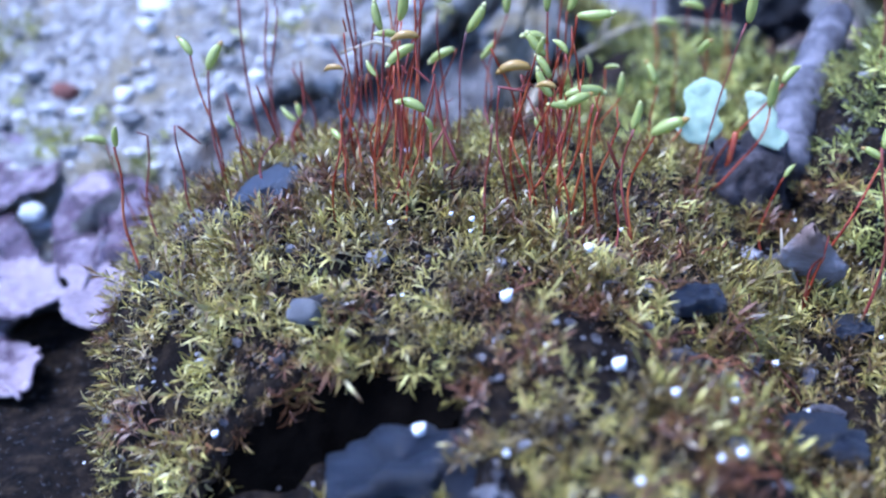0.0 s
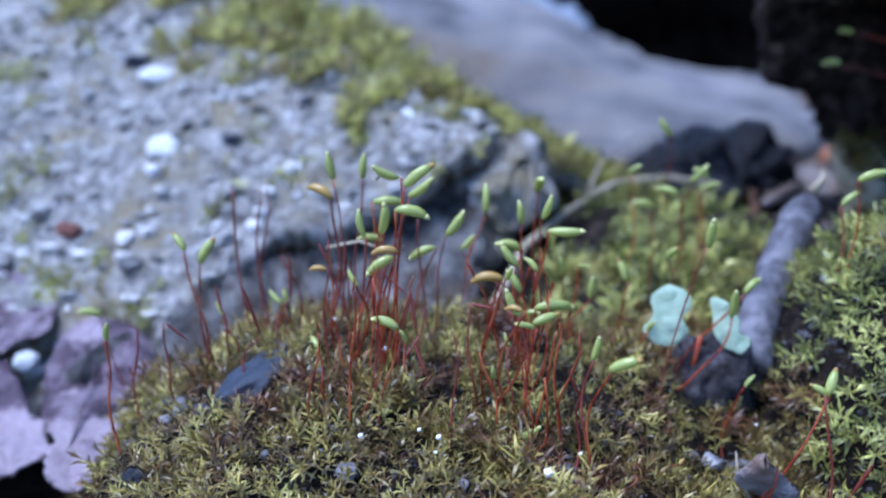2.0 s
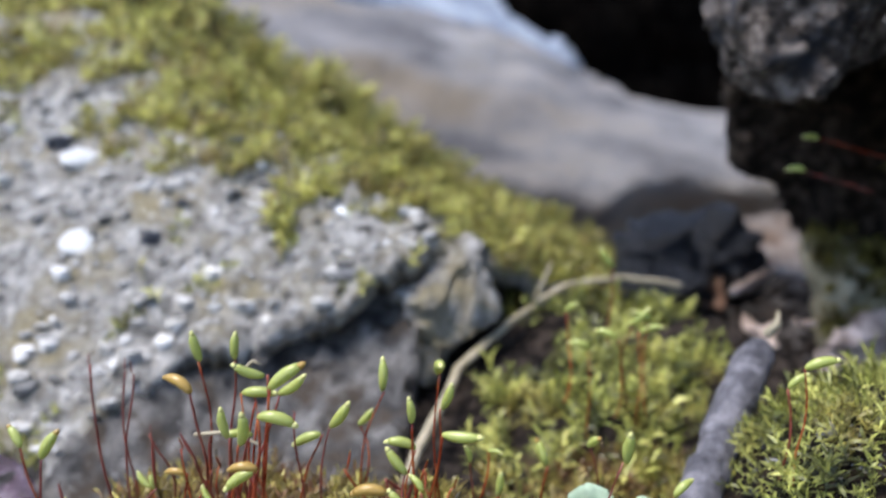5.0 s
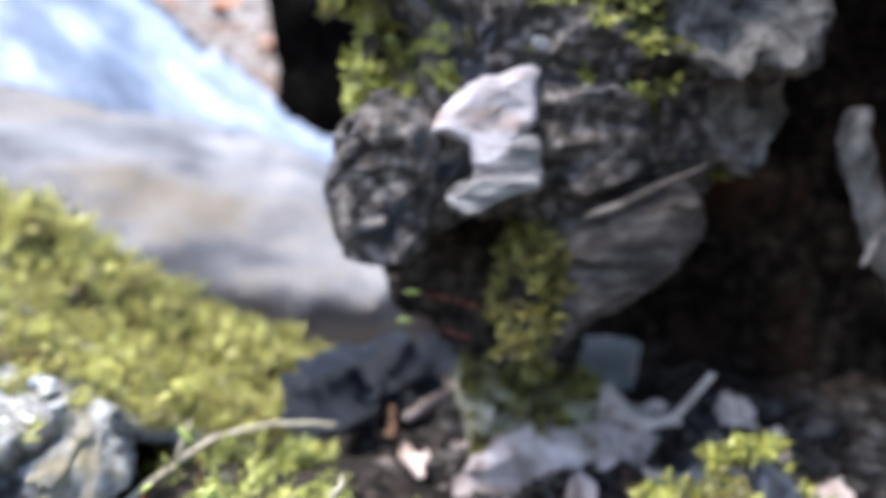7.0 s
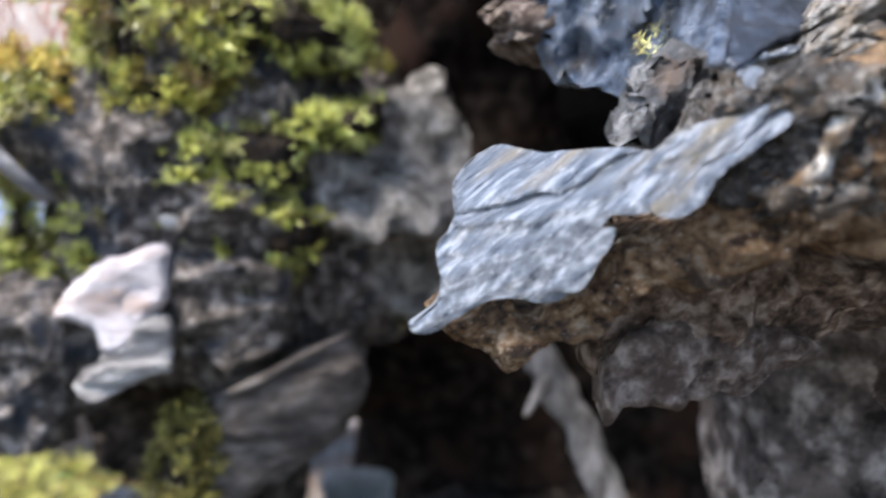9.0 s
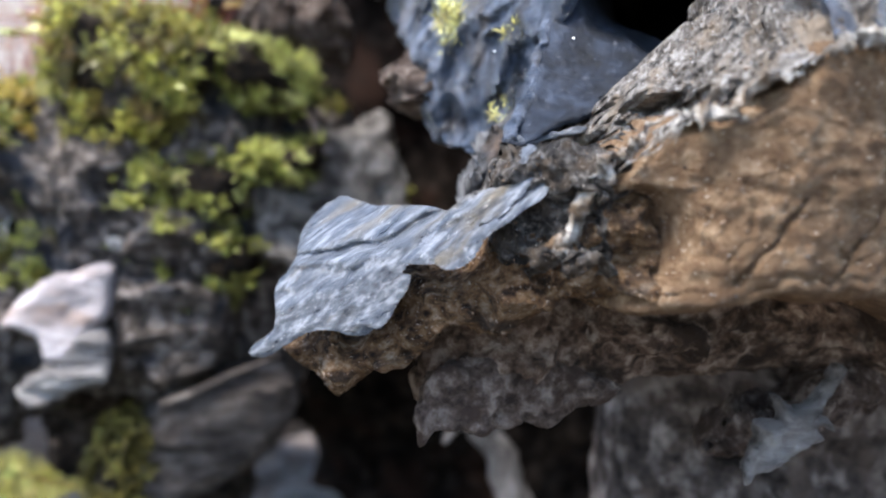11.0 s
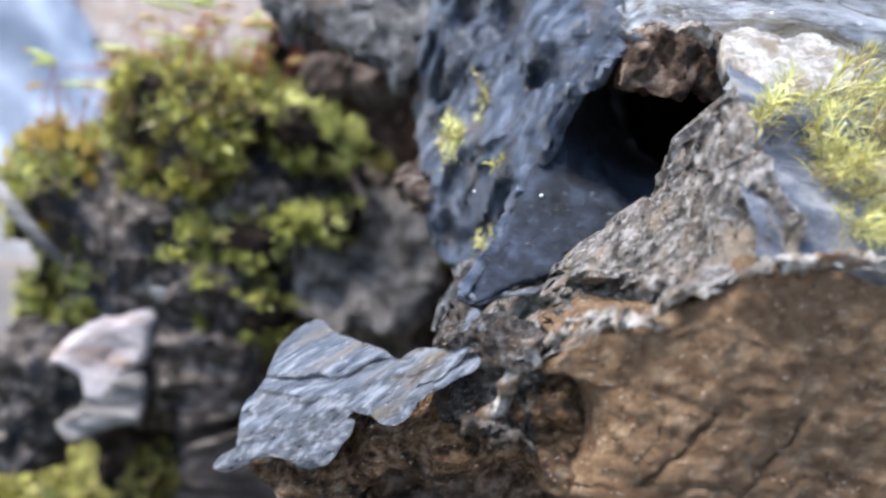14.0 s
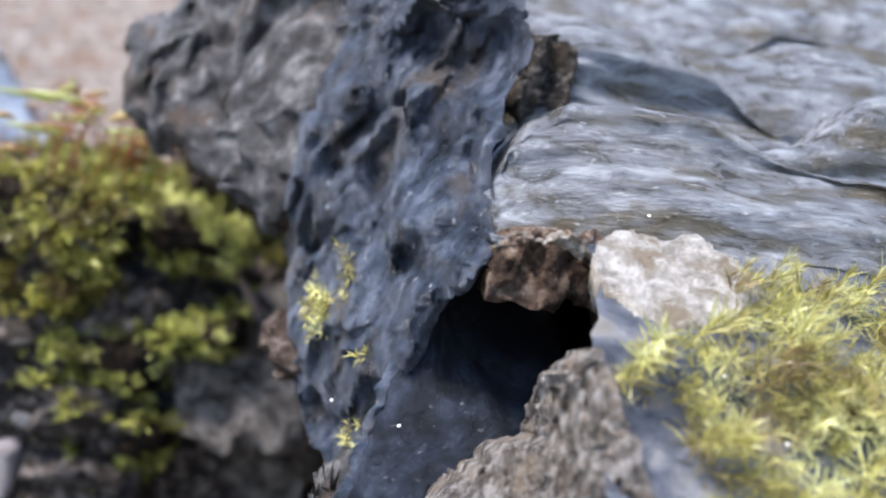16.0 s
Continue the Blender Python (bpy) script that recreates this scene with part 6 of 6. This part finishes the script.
# loose grains on a surface, in one mesh
def grains(name, surface, xr, yr, n, small, big, material, keep, seed):
    rg = np.random.default_rng(seed)
    base = stone_mesh("grain", material, 10 + seed, subdiv=1, rough=0.4)
    bv = np.array([v.co[:] for v in base.vertices])
    bf = np.array([p.vertices[:] for p in base.polygons])
    gx, gy = rg.uniform(*xr, n), rg.uniform(*yr, n)
    ok = keep(gx, gy, rg)
    gx, gy = gx[ok], gy[ok]
    gr = big * rg.pareto(2.0, len(gx)).clip(0, 5.5) + small
    gz = surface(gx, gy) + 0.1 * gr
    w = rg.uniform(0, 6.28, len(gx))
    rot = np.stack([np.stack([np.cos(w), -np.sin(w)], 1), np.stack([np.sin(w), np.cos(w)], 1)], 1)
    sc = rg.uniform(0.6, 1.2, (len(gx), 3)) * gr[:, None] * np.array([1.3, 0.9, 0.75])
    loc = bv[None] * sc[:, None]
    xy = np.einsum("nij,nkj->nki", rot, loc[..., :2])
    GV = np.concatenate([xy, loc[..., 2:]], 2) + np.stack([gx, gy, gz], 1)[:, None]
    GF = (bf[None] + (np.arange(len(gx)) * len(bv))[:, None, None]).reshape(-1, 3)
    bpy.data.meshes.remove(base)
    return made(name, GV.reshape(-1, 3), GF, material, smooth=False)


tagged(new("slab_gravel", grains("slab_gravel", h_slab, (-0.13, 0.03), (0.09, 0.2), 9000, 0.00020, 0.00030, M_GRAVEL, lambda x, y, rg: (y > front_edge(x) + 0.001) & ~(slab_keep(x, y) & (rg.uniform(0, 1, len(x)) < 0.8)), 12)),
       "small grey and white gravel grains on the slab", "gravel", kind="stuff")

for k, (x, y, a, b, c, t) in enumerate(((-0.0060, 0.0725, 0.0019, 0.0050, 0.0014, -14), (0.0296, 0.0568, 0.0020, 0.0015, 0.0011, 20), (0.0372, 0.0490, 0.0030, 0.0021, 0.0016, -10), (0.0425, 0.0615, 0.0018, 0.0014, 0.0011, 5), (-0.0130, 0.0600, 0.0012, 0.0010, 0.0010, 0))):
    stone("dark_stone", SLATE if k == 0 else DARK[k % 3], x, y, on(h_near, x, y, 0.0006 if k == 0 else 0.0010), (a, b, c), "dark blue-grey stone half sunk in the moss", "stone", (0, 0, t))
# near-black sheet just under the moss, in place of the pit's own shade
thing("hole_shade_sheet", field("hole_shade_sheet", (-0.006, 0.018), (0.040, 0.054), 0.0004, lambda x, y: h_bare(x, y) - 0.0012 + 0.0008 * fbm2(x, y, 0.003, 3, 9), M_HOLLOW, mask=lambda x, y: pit(x, y) < 1.3), "black sheet painted as the shade of a hole in the moss mound", "hole", kind="structure")
stone("pit_stone", DARK[1], 0.0104, 0.0425, 0.0738, (0.0054, 0.0032, 0.0036), "dark blue stone in the black hole of the mound", "stone", (0, 0, 12))
stone("mauve_stone", GREY[2], 0.0020, 0.0522, on(h_near, 0.0020, 0.0522, 0.0018), (0.0013, 0.0011, 0.0011), "small mauve-grey stone on the moss", "stone")


def stalk_litter(n, seed):
    """Short dead stalks lying on the moss, in one mesh."""
    rg = np.random.default_rng(seed)
    V, F, at = [], [], 0
    while len(V) < n:
        x, y = rg.normal(0.036, 0.0065), rg.normal(0.048, 0.006)
        if pit(np.array([x]), np.array([y]))[0] < 1.4:
            continue
        w, half = rg.uniform(0, 6.28), rg.uniform(0.0008, 0.0022)
        u = np.linspace(-1, 1, 7)
        px, py = x + half * u * math.cos(w) + 0.0003 * np.sin(3 * u + w), y + half * u * math.sin(w) + 0.0003 * np.cos(2 * u)
        p = np.stack([px, py, h_bare(px, py) + rg.uniform(0.0010, 0.0022) + rg.normal(0, 0.0004) * u], 1)
        v, f = tube(p, rg.uniform(0.00005, 0.00011), 5)
        V.append(v)
        F += [tuple(a + at for a in r) for r in f]
        at += len(v)
    return made("stalk_litter", np.concatenate(V), F, M_RUST)


tagged(new("stalk_litter", stalk_litter(130, 44)), "rusty brown dead stalk bits on the moss", "stalk litter", kind="stuff")
# white grains on the moss
GRAIN = stone_mesh("white_grain", M_DROP, 11, subdiv=2, rough=0.5)
for k in range(30):
    x, y = (((0.0161, 0.0508), (0.0113, 0.0436), (0.0219, 0.0600), (0.0232, 0.0458), (0.0065, 0.0617), (-0.0033, 0.0467), (0.0456, 0.0746))[k] if k < 7 else (rs.gauss(0.012, 0.016), rs.uniform(0.035, 0.085)))
    r = 0.00045 if k < 4 else rs.uniform(0.00012, 0.00028)
    stone("white_grain", GRAIN, x, y, on(h_near, x, y, 0.0021), (r, r, r * 0.9), "tiny white grain on the moss", "grain", group="white grains")
for k, (x, y, z) in enumerate(((0.1500, 0.0588, 0.1878), (0.1535, 0.0560, 0.1845), (0.1585, 0.0570, 0.1850), (0.1310, 0.0700, 0.1790), (0.1480, 0.0703, 0.1970), (0.1262, 0.0775, 0.1782))):
    stone("white_grain", GRAIN, x, y, z, (0.00015, 0.00018, 0.00012), "tiny white grain on the stump", "grain", group="white grains")
stone("white_fleck", GREY[1], 0.0830, 0.1455, 0.1500, (0.0019, 0.0012, 0.0012), "small white stone in the rotten column", "stone", (0, 20, 0))


# ---------------------------------------------------------------- leaves, twigs and straws
def leaf_mesh(name, outline, surface, material, lift=0.0008, curl=0.002, seed=1, res=0.0007, thick=0.0004, bumpy=0.001):
    """A thin dead leaf lying on a surface, with its edge curled up and a raised midrib."""
    poly = rounded(outline, 5)
    p3 = np.stack([poly[:, 0], poly[:, 1], 0 * poly[:, 0]], 1)
    poly = poly + 0.0012 * np.stack([fbm(p3, 0.004, 3, seed), fbm(p3, 0.004, 3, seed + 3)], 1)
    c = poly.mean(0)

    def height(x, y):
        d, _ = signed(poly, np.stack([x, y], 1))
        return surface(x, y) + lift + curl * np.clip(1 - d / 0.004, 0, 1) ** 2 * (0.6 + fbm2(x, y, 0.008, 2, seed + 5)) + bumpy * fbm2(x, y, 0.007, 4, seed + 7) + 0.0005 * np.clip(1 - np.abs((x - c[0]) * 0.7 + (y - c[1]) * 0.7) / 0.0008, 0, 1)

    return field(name, (poly[:, 0].min(), poly[:, 0].max()), (poly[:, 1].min(), poly[:, 1].max()), res, height, material, mask=lambda x, y: signed(poly, np.stack([x, y], 1))[0] > 0, thick=thick)


def litter_z(x, y):
    return 0.0605 + 0.12 * (y - 0.09) + 0.0012 * fbm2(x, y, 0.02, 2, 97)


MAUVE = (
    (0.0024, [(-0.092, 0.132), (-0.0736, 0.1211), (-0.0669, 0.1199), (-0.0622, 0.1201), (-0.0568, 0.1156), (-0.0501, 0.1136), (-0.0497, 0.1109), (-0.0477, 0.1062), (-0.0507, 0.1005), (-0.0543, 0.0984), (-0.0596, 0.0976), (-0.080, 0.105)]),
    (0.0014, [(-0.0453, 0.1010), (-0.0458, 0.1071), (-0.0429, 0.1101), (-0.0394, 0.1104), (-0.0340, 0.1050), (-0.0305, 0.0979), (-0.0290, 0.0895), (-0.0290, 0.0845), (-0.0295, 0.0770), (-0.0332, 0.0790), (-0.0364, 0.0847), (-0.0406, 0.0902), (-0.0440, 0.0964)]),
    (0.0010, [(-0.075, 0.0990), (-0.0581, 0.0990), (-0.0545, 0.1004), (-0.0524, 0.1006), (-0.0487, 0.0965), (-0.0463, 0.0937), (-0.0415, 0.0890), (-0.0372, 0.0847), (-0.0362, 0.0830), (-0.0383, 0.0807), (-0.0393, 0.0787), (-0.0444, 0.0770), (-0.070, 0.0750)]),
    (-0.0016, [(-0.072, 0.0880), (-0.0491, 0.0860), (-0.0445, 0.0850), (-0.0401, 0.0806), (-0.0352, 0.0750), (-0.0337, 0.0713), (-0.0345, 0.0695), (-0.0407, 0.0690), (-0.068, 0.0700)]),
    (-0.0050, [(-0.052, 0.0690), (-0.0370, 0.0650), (-0.0260, 0.0560), (-0.0240, 0.0500), (-0.0260, 0.0400), (-0.050, 0.0420)]))
for k, (rise, o) in enumerate(MAUVE):
    leaf = thing("dead_leaf", leaf_mesh("dead_leaf", o, litter_z, M_LEAF_P, lift=rise, seed=20 + 4 * k, curl=0.0012, bumpy=0.0008, res=0.0005), "mauve-brown curled wet dead leaf beside the mound", "dead leaf", "dead leaves")
    far = sorted(o, key=lambda c: c[1])
    rib = along([(c[0], c[1], on(litter_z, *c) + rise + 0.0003) for c in (far[1], (np.mean([c[0] for c in o]), np.mean([c[1] for c in o])), far[-2])], 24)
    part("midrib", made("midrib", *tube(rib, np.linspace(0.0003, 0.00012, 24), 6), M_LEAF_P), leaf)
stone("white_pebble", WHITE[1], -0.0480, 0.0985, on(litter_z, -0.048, 0.0985, 0.0020), (0.0017, 0.0015, 0.0013), "white pebble in the gap between dead leaves", "pebble")
# brown litter under the column
def bed_z(x, y):
    return 0.0640 + 0.08 * (x - 0.07) + 0.02 * (y - 0.15) - 0.02 * step(0.062, 0.045, x) - 0.016 * step(0.128, 0.112, y) + 0.003 * fbm2(x, y, 0.010, 4, 98)


thing("litter_bed", field("litter_bed", (0.046, 0.19), (0.112, 0.215), 0.0011, bed_z, M_SOIL, thick=0.04), "dark crumbly soil below the rotten column", "soil", kind="structure")
for k in range(26):
    x, y = rs.uniform(0.060, 0.150), rs.uniform(0.125, 0.200)
    a, b = rs.uniform(0.008, 0.016), rs.uniform(0.005, 0.009)
    me = leaf_mesh("litter_leaf", [(-0.5 * a, 0), (-0.2 * a, 0.5 * b), (0.25 * a, 0.42 * b), (0.6 * a, 0), (0.2 * a, -0.5 * b), (-0.25 * a, -0.42 * b)], lambda x, y: 0 * x, M_LITTER if k % 6 else M_LEAF_B, lift=0, curl=0.003, seed=150 + 3 * k)
    ob = thing("litter_leaf", me, "grey-brown curled dead leaf under the column", "dead leaf", "litter leaves")
    ob.matrix_basis = pose(x, y, on(bed_z, x, y, 0.002), rs.uniform(-10, 40), rs.uniform(-25, 25), rs.uniform(0, 360))
def stuck(name, obs, n, small, big, material, keep, seed):
    """Grains stuck to the faces of meshes, in one mesh."""
    rg = np.random.default_rng(seed)
    base = stone_mesh("grain", material, 10 + seed, subdiv=1, rough=0.4)
    bv = np.array([v.co[:] for v in base.vertices])
    bf = np.array([p.vertices[:] for p in base.polygons])
    P = np.concatenate([on_mesh(ob.data, 0.00025, keep, seed + k)[0] for k, ob in enumerate(obs)])
    P = P[rg.permutation(len(P))[:n]]
    P = P[fbm(P, 0.004, 3, seed) > -0.25]
    r = (small + big * rg.pareto(2.2, len(P)).clip(0, 4))[:, None, None]
    V = P[:, None] + r * bv[None] * rg.uniform(0.6, 1.3, (len(P), 1, 3))
    F = (bf[None] + (np.arange(len(P)) * len(bv))[:, None, None]).reshape(-1, 3)
    bpy.data.meshes.remove(base)
    return made(name, V.reshape(-1, 3), F, material, smooth=False)


faces = [ob for ob in stump.children if ob.name.split(".")[0] in ("broken_ledge", "tan_face", "frayed_rim", "cracked_block")]
tagged(part("crumb_layer", stuck("crumb_layer", faces, 6000, 0.00006, 0.00003, M_WOODCR, lambda p, n: (n[:, 1] < -0.1) & (p[:, 0] < 0.165), 15), stump), "pale and brown wood crumbs on the broken faces", kind="stuff")
tagged(new("soil_crumbs", grains("soil_crumbs", bed_z, (0.048, 0.185), (0.115, 0.2), 3500, 0.0003, 0.0006, M_CRUMBD, lambda x, y, rg: x > 0, 13)), "dark crumbs of soil and rotten wood", "soil crumbs", kind="stuff")
tagged(new("mound_crumbs", grains("mound_crumbs", h_near, (-0.03, 0.08), (0.03, 0.1), 2600, 0.00014, 0.00018, M_CRUMB, lambda x, y, rg: (h_near(x, y) > 0.06) & (pit(x, y) > 1), 14)), "dark and pale soil crumbs between the moss", "soil crumbs", kind="stuff")
ob = thing("litter_leaf", leaf_mesh("litter_leaf", [(-0.006, 0), (-0.002, 0.002), (0.004, 0.0017), (0.007, 0), (0.003, -0.002), (-0.003, -0.0018)], lambda x, y: 0 * x, M_LEAF_O, lift=0, curl=0.001, seed=77, res=0.0004), "rusty brown dead leaf scrap on the column", "dead leaf")
ob.matrix_basis = pose(0.119, 0.158, 0.1590, 70, 60, 20)
# orange leaf litter far behind
for k in range(60):
    x, y = rs.uniform(-0.5, 0.35), rs.uniform(0.8, 1.9)
    if k == 0:
        leaf_far = thing("fallen_leaf", leaf_mesh("fallen_leaf", [(-0.035, 0), (-0.015, 0.018), (0.015, 0.015), (0.04, 0), (0.012, -0.016), (-0.018, -0.016)], lambda x, y: 0 * x, M_LEAF_O, lift=0, curl=0.006, seed=60, res=0.004, thick=0.001), "orange-brown fallen leaf on the ground", "fallen leaf", "fallen leaves")
        one = leaf_far
    else:
        one = copy_thing(leaf_far, Matrix())
    one.matrix_basis = pose(x, y, on(ground_z, x, y, 0.006), rs.uniform(-20, 40), rs.uniform(-20, 20), rs.uniform(0, 360))


def twig_points(ctrl, n, wob, seed):
    p = np.stack([np.interp(np.linspace(0, len(ctrl) - 1, n), np.arange(len(ctrl)), [c[k] for c in ctrl]) for k in range(3)], 1)
    return p + wob * np.stack([fbm(p, 0.008, 2, seed), fbm(p, 0.008, 2, seed + 2), fbm(p, 0.008, 2, seed + 4)], 1)


tw = twig_points([(0.0545, 0.1150, 0.0900), (0.0490, 0.1050, 0.0850), (0.0452, 0.0940, 0.0820), (0.0425, 0.0870, 0.0792)], 34, 0.0004, 3)
V, F = tube(tw, 0.0023 * (1 + 0.08 * fbm(tw, 0.004, 2, 5)) * np.interp(np.linspace(0, 1, 34), [0, 0.04, 0.5, 0.55, 0.6, 1], [0.75, 1, 0.95, 1.15, 0.95, 1.1]), 14)
V = V + 0.00014 * np.stack([fbm(V, 0.0016, 3, 5), fbm(V, 0.0016, 3, 6), fbm(V, 0.0016, 3, 7)], 1)
twig = thing("grey_twig", made("grey_twig", V, F, M_TWIG), "short grey twig lying between mound and hump", "twig")
part("knobbly_end", lump("knobbly_end", [(0.0335, 0.0770), (0.0360, 0.0815), (0.0410, 0.0830), (0.0440, 0.0795), (0.0435, 0.0745), (0.0370, 0.0735)], lambda x, z: 0.0860 + 0 * x, 0.0035, 0.004, 0.003, 0.0005, M_TWIGD, rough=0.0012, size=0.003, seed=55), twig, "dark knobbly broken end")
V, F = tube([(0.0545, 0.1152, 0.0915), (0.0558, 0.1156, 0.0930), (0.0556, 0.1158, 0.0945)], [0.0006, 0.0005, 0.0002], 6)
part("splinter", made("splinter", V, F, M_STEM), twig)
# two-lobed green leaf
lobes = tagged(new("seedling_leaf"), "pale grey-green two-lobed seedling leaf with a bright rim", "leaf")
for k, o in enumerate(([(0.0335, 0.0905), (0.0352, 0.0898), (0.0356, 0.0880), (0.0350, 0.0866), (0.0356, 0.0850), (0.0346, 0.0832), (0.0326, 0.0832), (0.0315, 0.0850), (0.0322, 0.0868), (0.0320, 0.0890)],
                       [(0.0374, 0.0888), (0.0388, 0.0885), (0.0402, 0.0868), (0.0404, 0.0850), (0.0414, 0.0838), (0.0408, 0.0824), (0.0392, 0.0826), (0.0382, 0.0842), (0.0378, 0.0866)])):
    part("lobe", lump("lobe", [(0.0365 + 1.12 * (x - 0.0365), 0.0850 + 0.8 * (z - 0.0855)) for x, z in o], lambda x, z: 0.0835 + 0.0015 * k + 0.25 * (z - 0.085) - 10 * (x - 0.0365) ** 2, 0.00016, 0.00016, 0.0006, 0.0003, M_LEAF_G, rough=0.0002, size=0.002, seed=57 + k), lobes)
V, F = tube([(0.0365, 0.0845, 0.0765), (0.0366, 0.0842, 0.080), (0.0368, 0.0838, 0.084)], [0.0004, 0.0003, 0.0003], 6)
part("stem", made("stem", V, F, M_SETA), lobes)
# straws
st = twig_points([(0.0140, 0.105, 0.0715), (0.0171, 0.133, 0.0732), (0.0247, 0.147, 0.0762), (0.0329, 0.159, 0.0786), (0.0435, 0.164, 0.0790), (0.0540, 0.168, 0.0770)], 40, 0.0004, 9)
straw = thing("dry_straw", made("dry_straw", *tube(st, np.linspace(0.00075, 0.0005, 40), 8), M_STEM), "pale dry bent straw behind the mound", "straw")
part("side_stalk", made("side_stalk", *tube([(0.0272, 0.1508, 0.0769), (0.0285, 0.152, 0.0800), (0.0300, 0.153, 0.0845)], [0.0004, 0.0004, 0.0002], 6), M_STEM), straw)
for a, b, c in (((0.0395, 0.0660, 0.0770), (0.0380, 0.0668, 0.0795), (0.0376, 0.0670, 0.0815)), ((-0.0016, 0.082, 0.0908), (0.0020, 0.081, 0.0922), (0.0062, 0.080, 0.0915)), ((0.0040, 0.079, 0.0993), (0.0049, 0.079, 0.1003), (0.0056, 0.079, 0.1000))):
    thing("straw_bit", made("straw_bit", *tube([a, b, c], [0.00018, 0.00018, 0.00008], 6), M_STEM), "pale dry straw fragment in the moss", "straw", "straw fragments")
thing("wood_splinter", lump("wood_splinter", [(0.0375, 0.0790), (0.0385, 0.0835), (0.0400, 0.0820), (0.0430, 0.0790), (0.0440, 0.0760), (0.0410, 0.0765)], lambda x, z: 0.0655 + 0.0 * x - 0.8 * (z - 0.08), 0.0008, 0.001, 0.001, 0.0003, M_CHIP, rough=0.0006, size=0.002, seed=59, stretch=(1, 1, 3)), "pale grey wood splinter in the moss", "splinter")
DIP = [stone_mesh("dark_stone", M_STONE_K, k, subdiv=5, rough=0.75, flat=1.6) for k in (26, 27)]
# dark stones in the dip
for k, (x, y, z, a, b, c) in enumerate(((0.051, 0.186, 0.0750, 0.009, 0.007, 0.0070), (0.065, 0.202, 0.0710, 0.0105, 0.008, 0.0080), (0.056, 0.150, 0.064, 0.006, 0.005, 0.004), (0.072, 0.145, 0.064, 0.004, 0.004, 0.003))):
    stone("dark_stone", DIP[k % 2], x, y, z, (a, b, c), "black-blue stone in the dip below the column", "stone", (20 * k - 25, 14 * k - 10, 25 * k))


# ---------------------------------------------------------------- below the column
BIG_LEAF = [(0.0768, 0.0634), (0.0796, 0.0717), (0.0927, 0.0755), (0.1029, 0.0782), (0.1079, 0.0822), (0.1188, 0.0756), (0.1267, 0.0731), (0.1134, 0.0628), (0.0983, 0.0612), (0.0868, 0.0606)]
curled = thing("curled_leaf", lump("curled_leaf", BIG_LEAF, lambda x, z: 0.155 + 0.5 * (x - 0.0768) + 1.1 * (z - 0.068), 0.0005, 0.0005, 0.0006, 0.0006, M_LITTER, rough=0.0012, size=0.008, seed=71, ragged=0.0012,
               shape=lambda x, z: 0.004 * np.sin((z - 0.06) * 420 + x * 60) + 0.0012 * fbm(np.stack([x, 0 * x, z], 1), 0.003, 3, 72, stretch=(4, 1, 1))), "large pale grey-brown curled dead leaf under the column", "dead leaf")
for ctrl in ([(0.1162, 0.1757, 0.0735), (0.1265, 0.1803, 0.0744), (0.1360, 0.1850, 0.0826)], [(0.1091, 0.1727, 0.0784), (0.1205, 0.1777, 0.0741), (0.1283, 0.1810, 0.0728)]):
    part("stalk", made("stalk", *tube(along(ctrl, 20), np.linspace(0.0012, 0.0007, 20), 8), M_LITTER), curled)
thing("pale_stone", lump("pale_stone", [(0.1116, 0.0799), (0.1185, 0.0814), (0.1287, 0.0800), (0.1280, 0.0718), (0.1257, 0.0642), (0.1138, 0.0660)], lambda x, z: 0.212 + 0 * x, 0.004, 0.006, 0.004, 0.0008, M_FAR, rough=0.0016, size=0.006, seed=73), "pale blue-grey stone under the rotten column", "stone")


def mossy(name, outline, y, front, stone_mat, moss_mat, label, seed, limit, spacing=0.0013):
    me = lump(name, outline, lambda x, z: y + 0.5 * (z - 0.09), front, 0.012, 0.006, 0.0009, stone_mat, rough=0.002, size=0.007, seed=seed, ragged=0.0008)
    ob = thing(name, me, label, "rock")
    P, Q = on_mesh(me, spacing, lambda p, n: fbm(p, 0.007, 3, seed) + 0.9 * n[:, 2] > limit, seed)
    part("leafy_cover", shoots("leafy_cover", P, Q + np.array([0, -0.1, 0.4]), moss_mat, 0.0019, 0.0006, 0.0020, 11, seed + 1), ob, "yellow-green moss")


mossy("mossy_rock", [(0.0920, 0.0665), (0.0989, 0.0735), (0.1044, 0.0795), (0.1123, 0.0835), (0.1231, 0.0858), (0.1275, 0.0840), (0.1310, 0.0779), (0.1330, 0.0500), (0.0880, 0.0500)], 0.139, 0.008, M_STONE_K, M_MOSSD, "dark blue rock topped with yellow-green moss", 75, 0.45)
mossy("ochre_rock", [(0.0787, 0.0814), (0.0853, 0.0836), (0.0930, 0.0820), (0.1081, 0.0813), (0.1070, 0.0716), (0.1073, 0.0600), (0.0868, 0.0600), (0.0813, 0.0700)], 0.186, 0.006, M_OCHRE, M_MOSSO, "ochre rock with dull olive moss under the column", 77, 0.55, 0.0016)
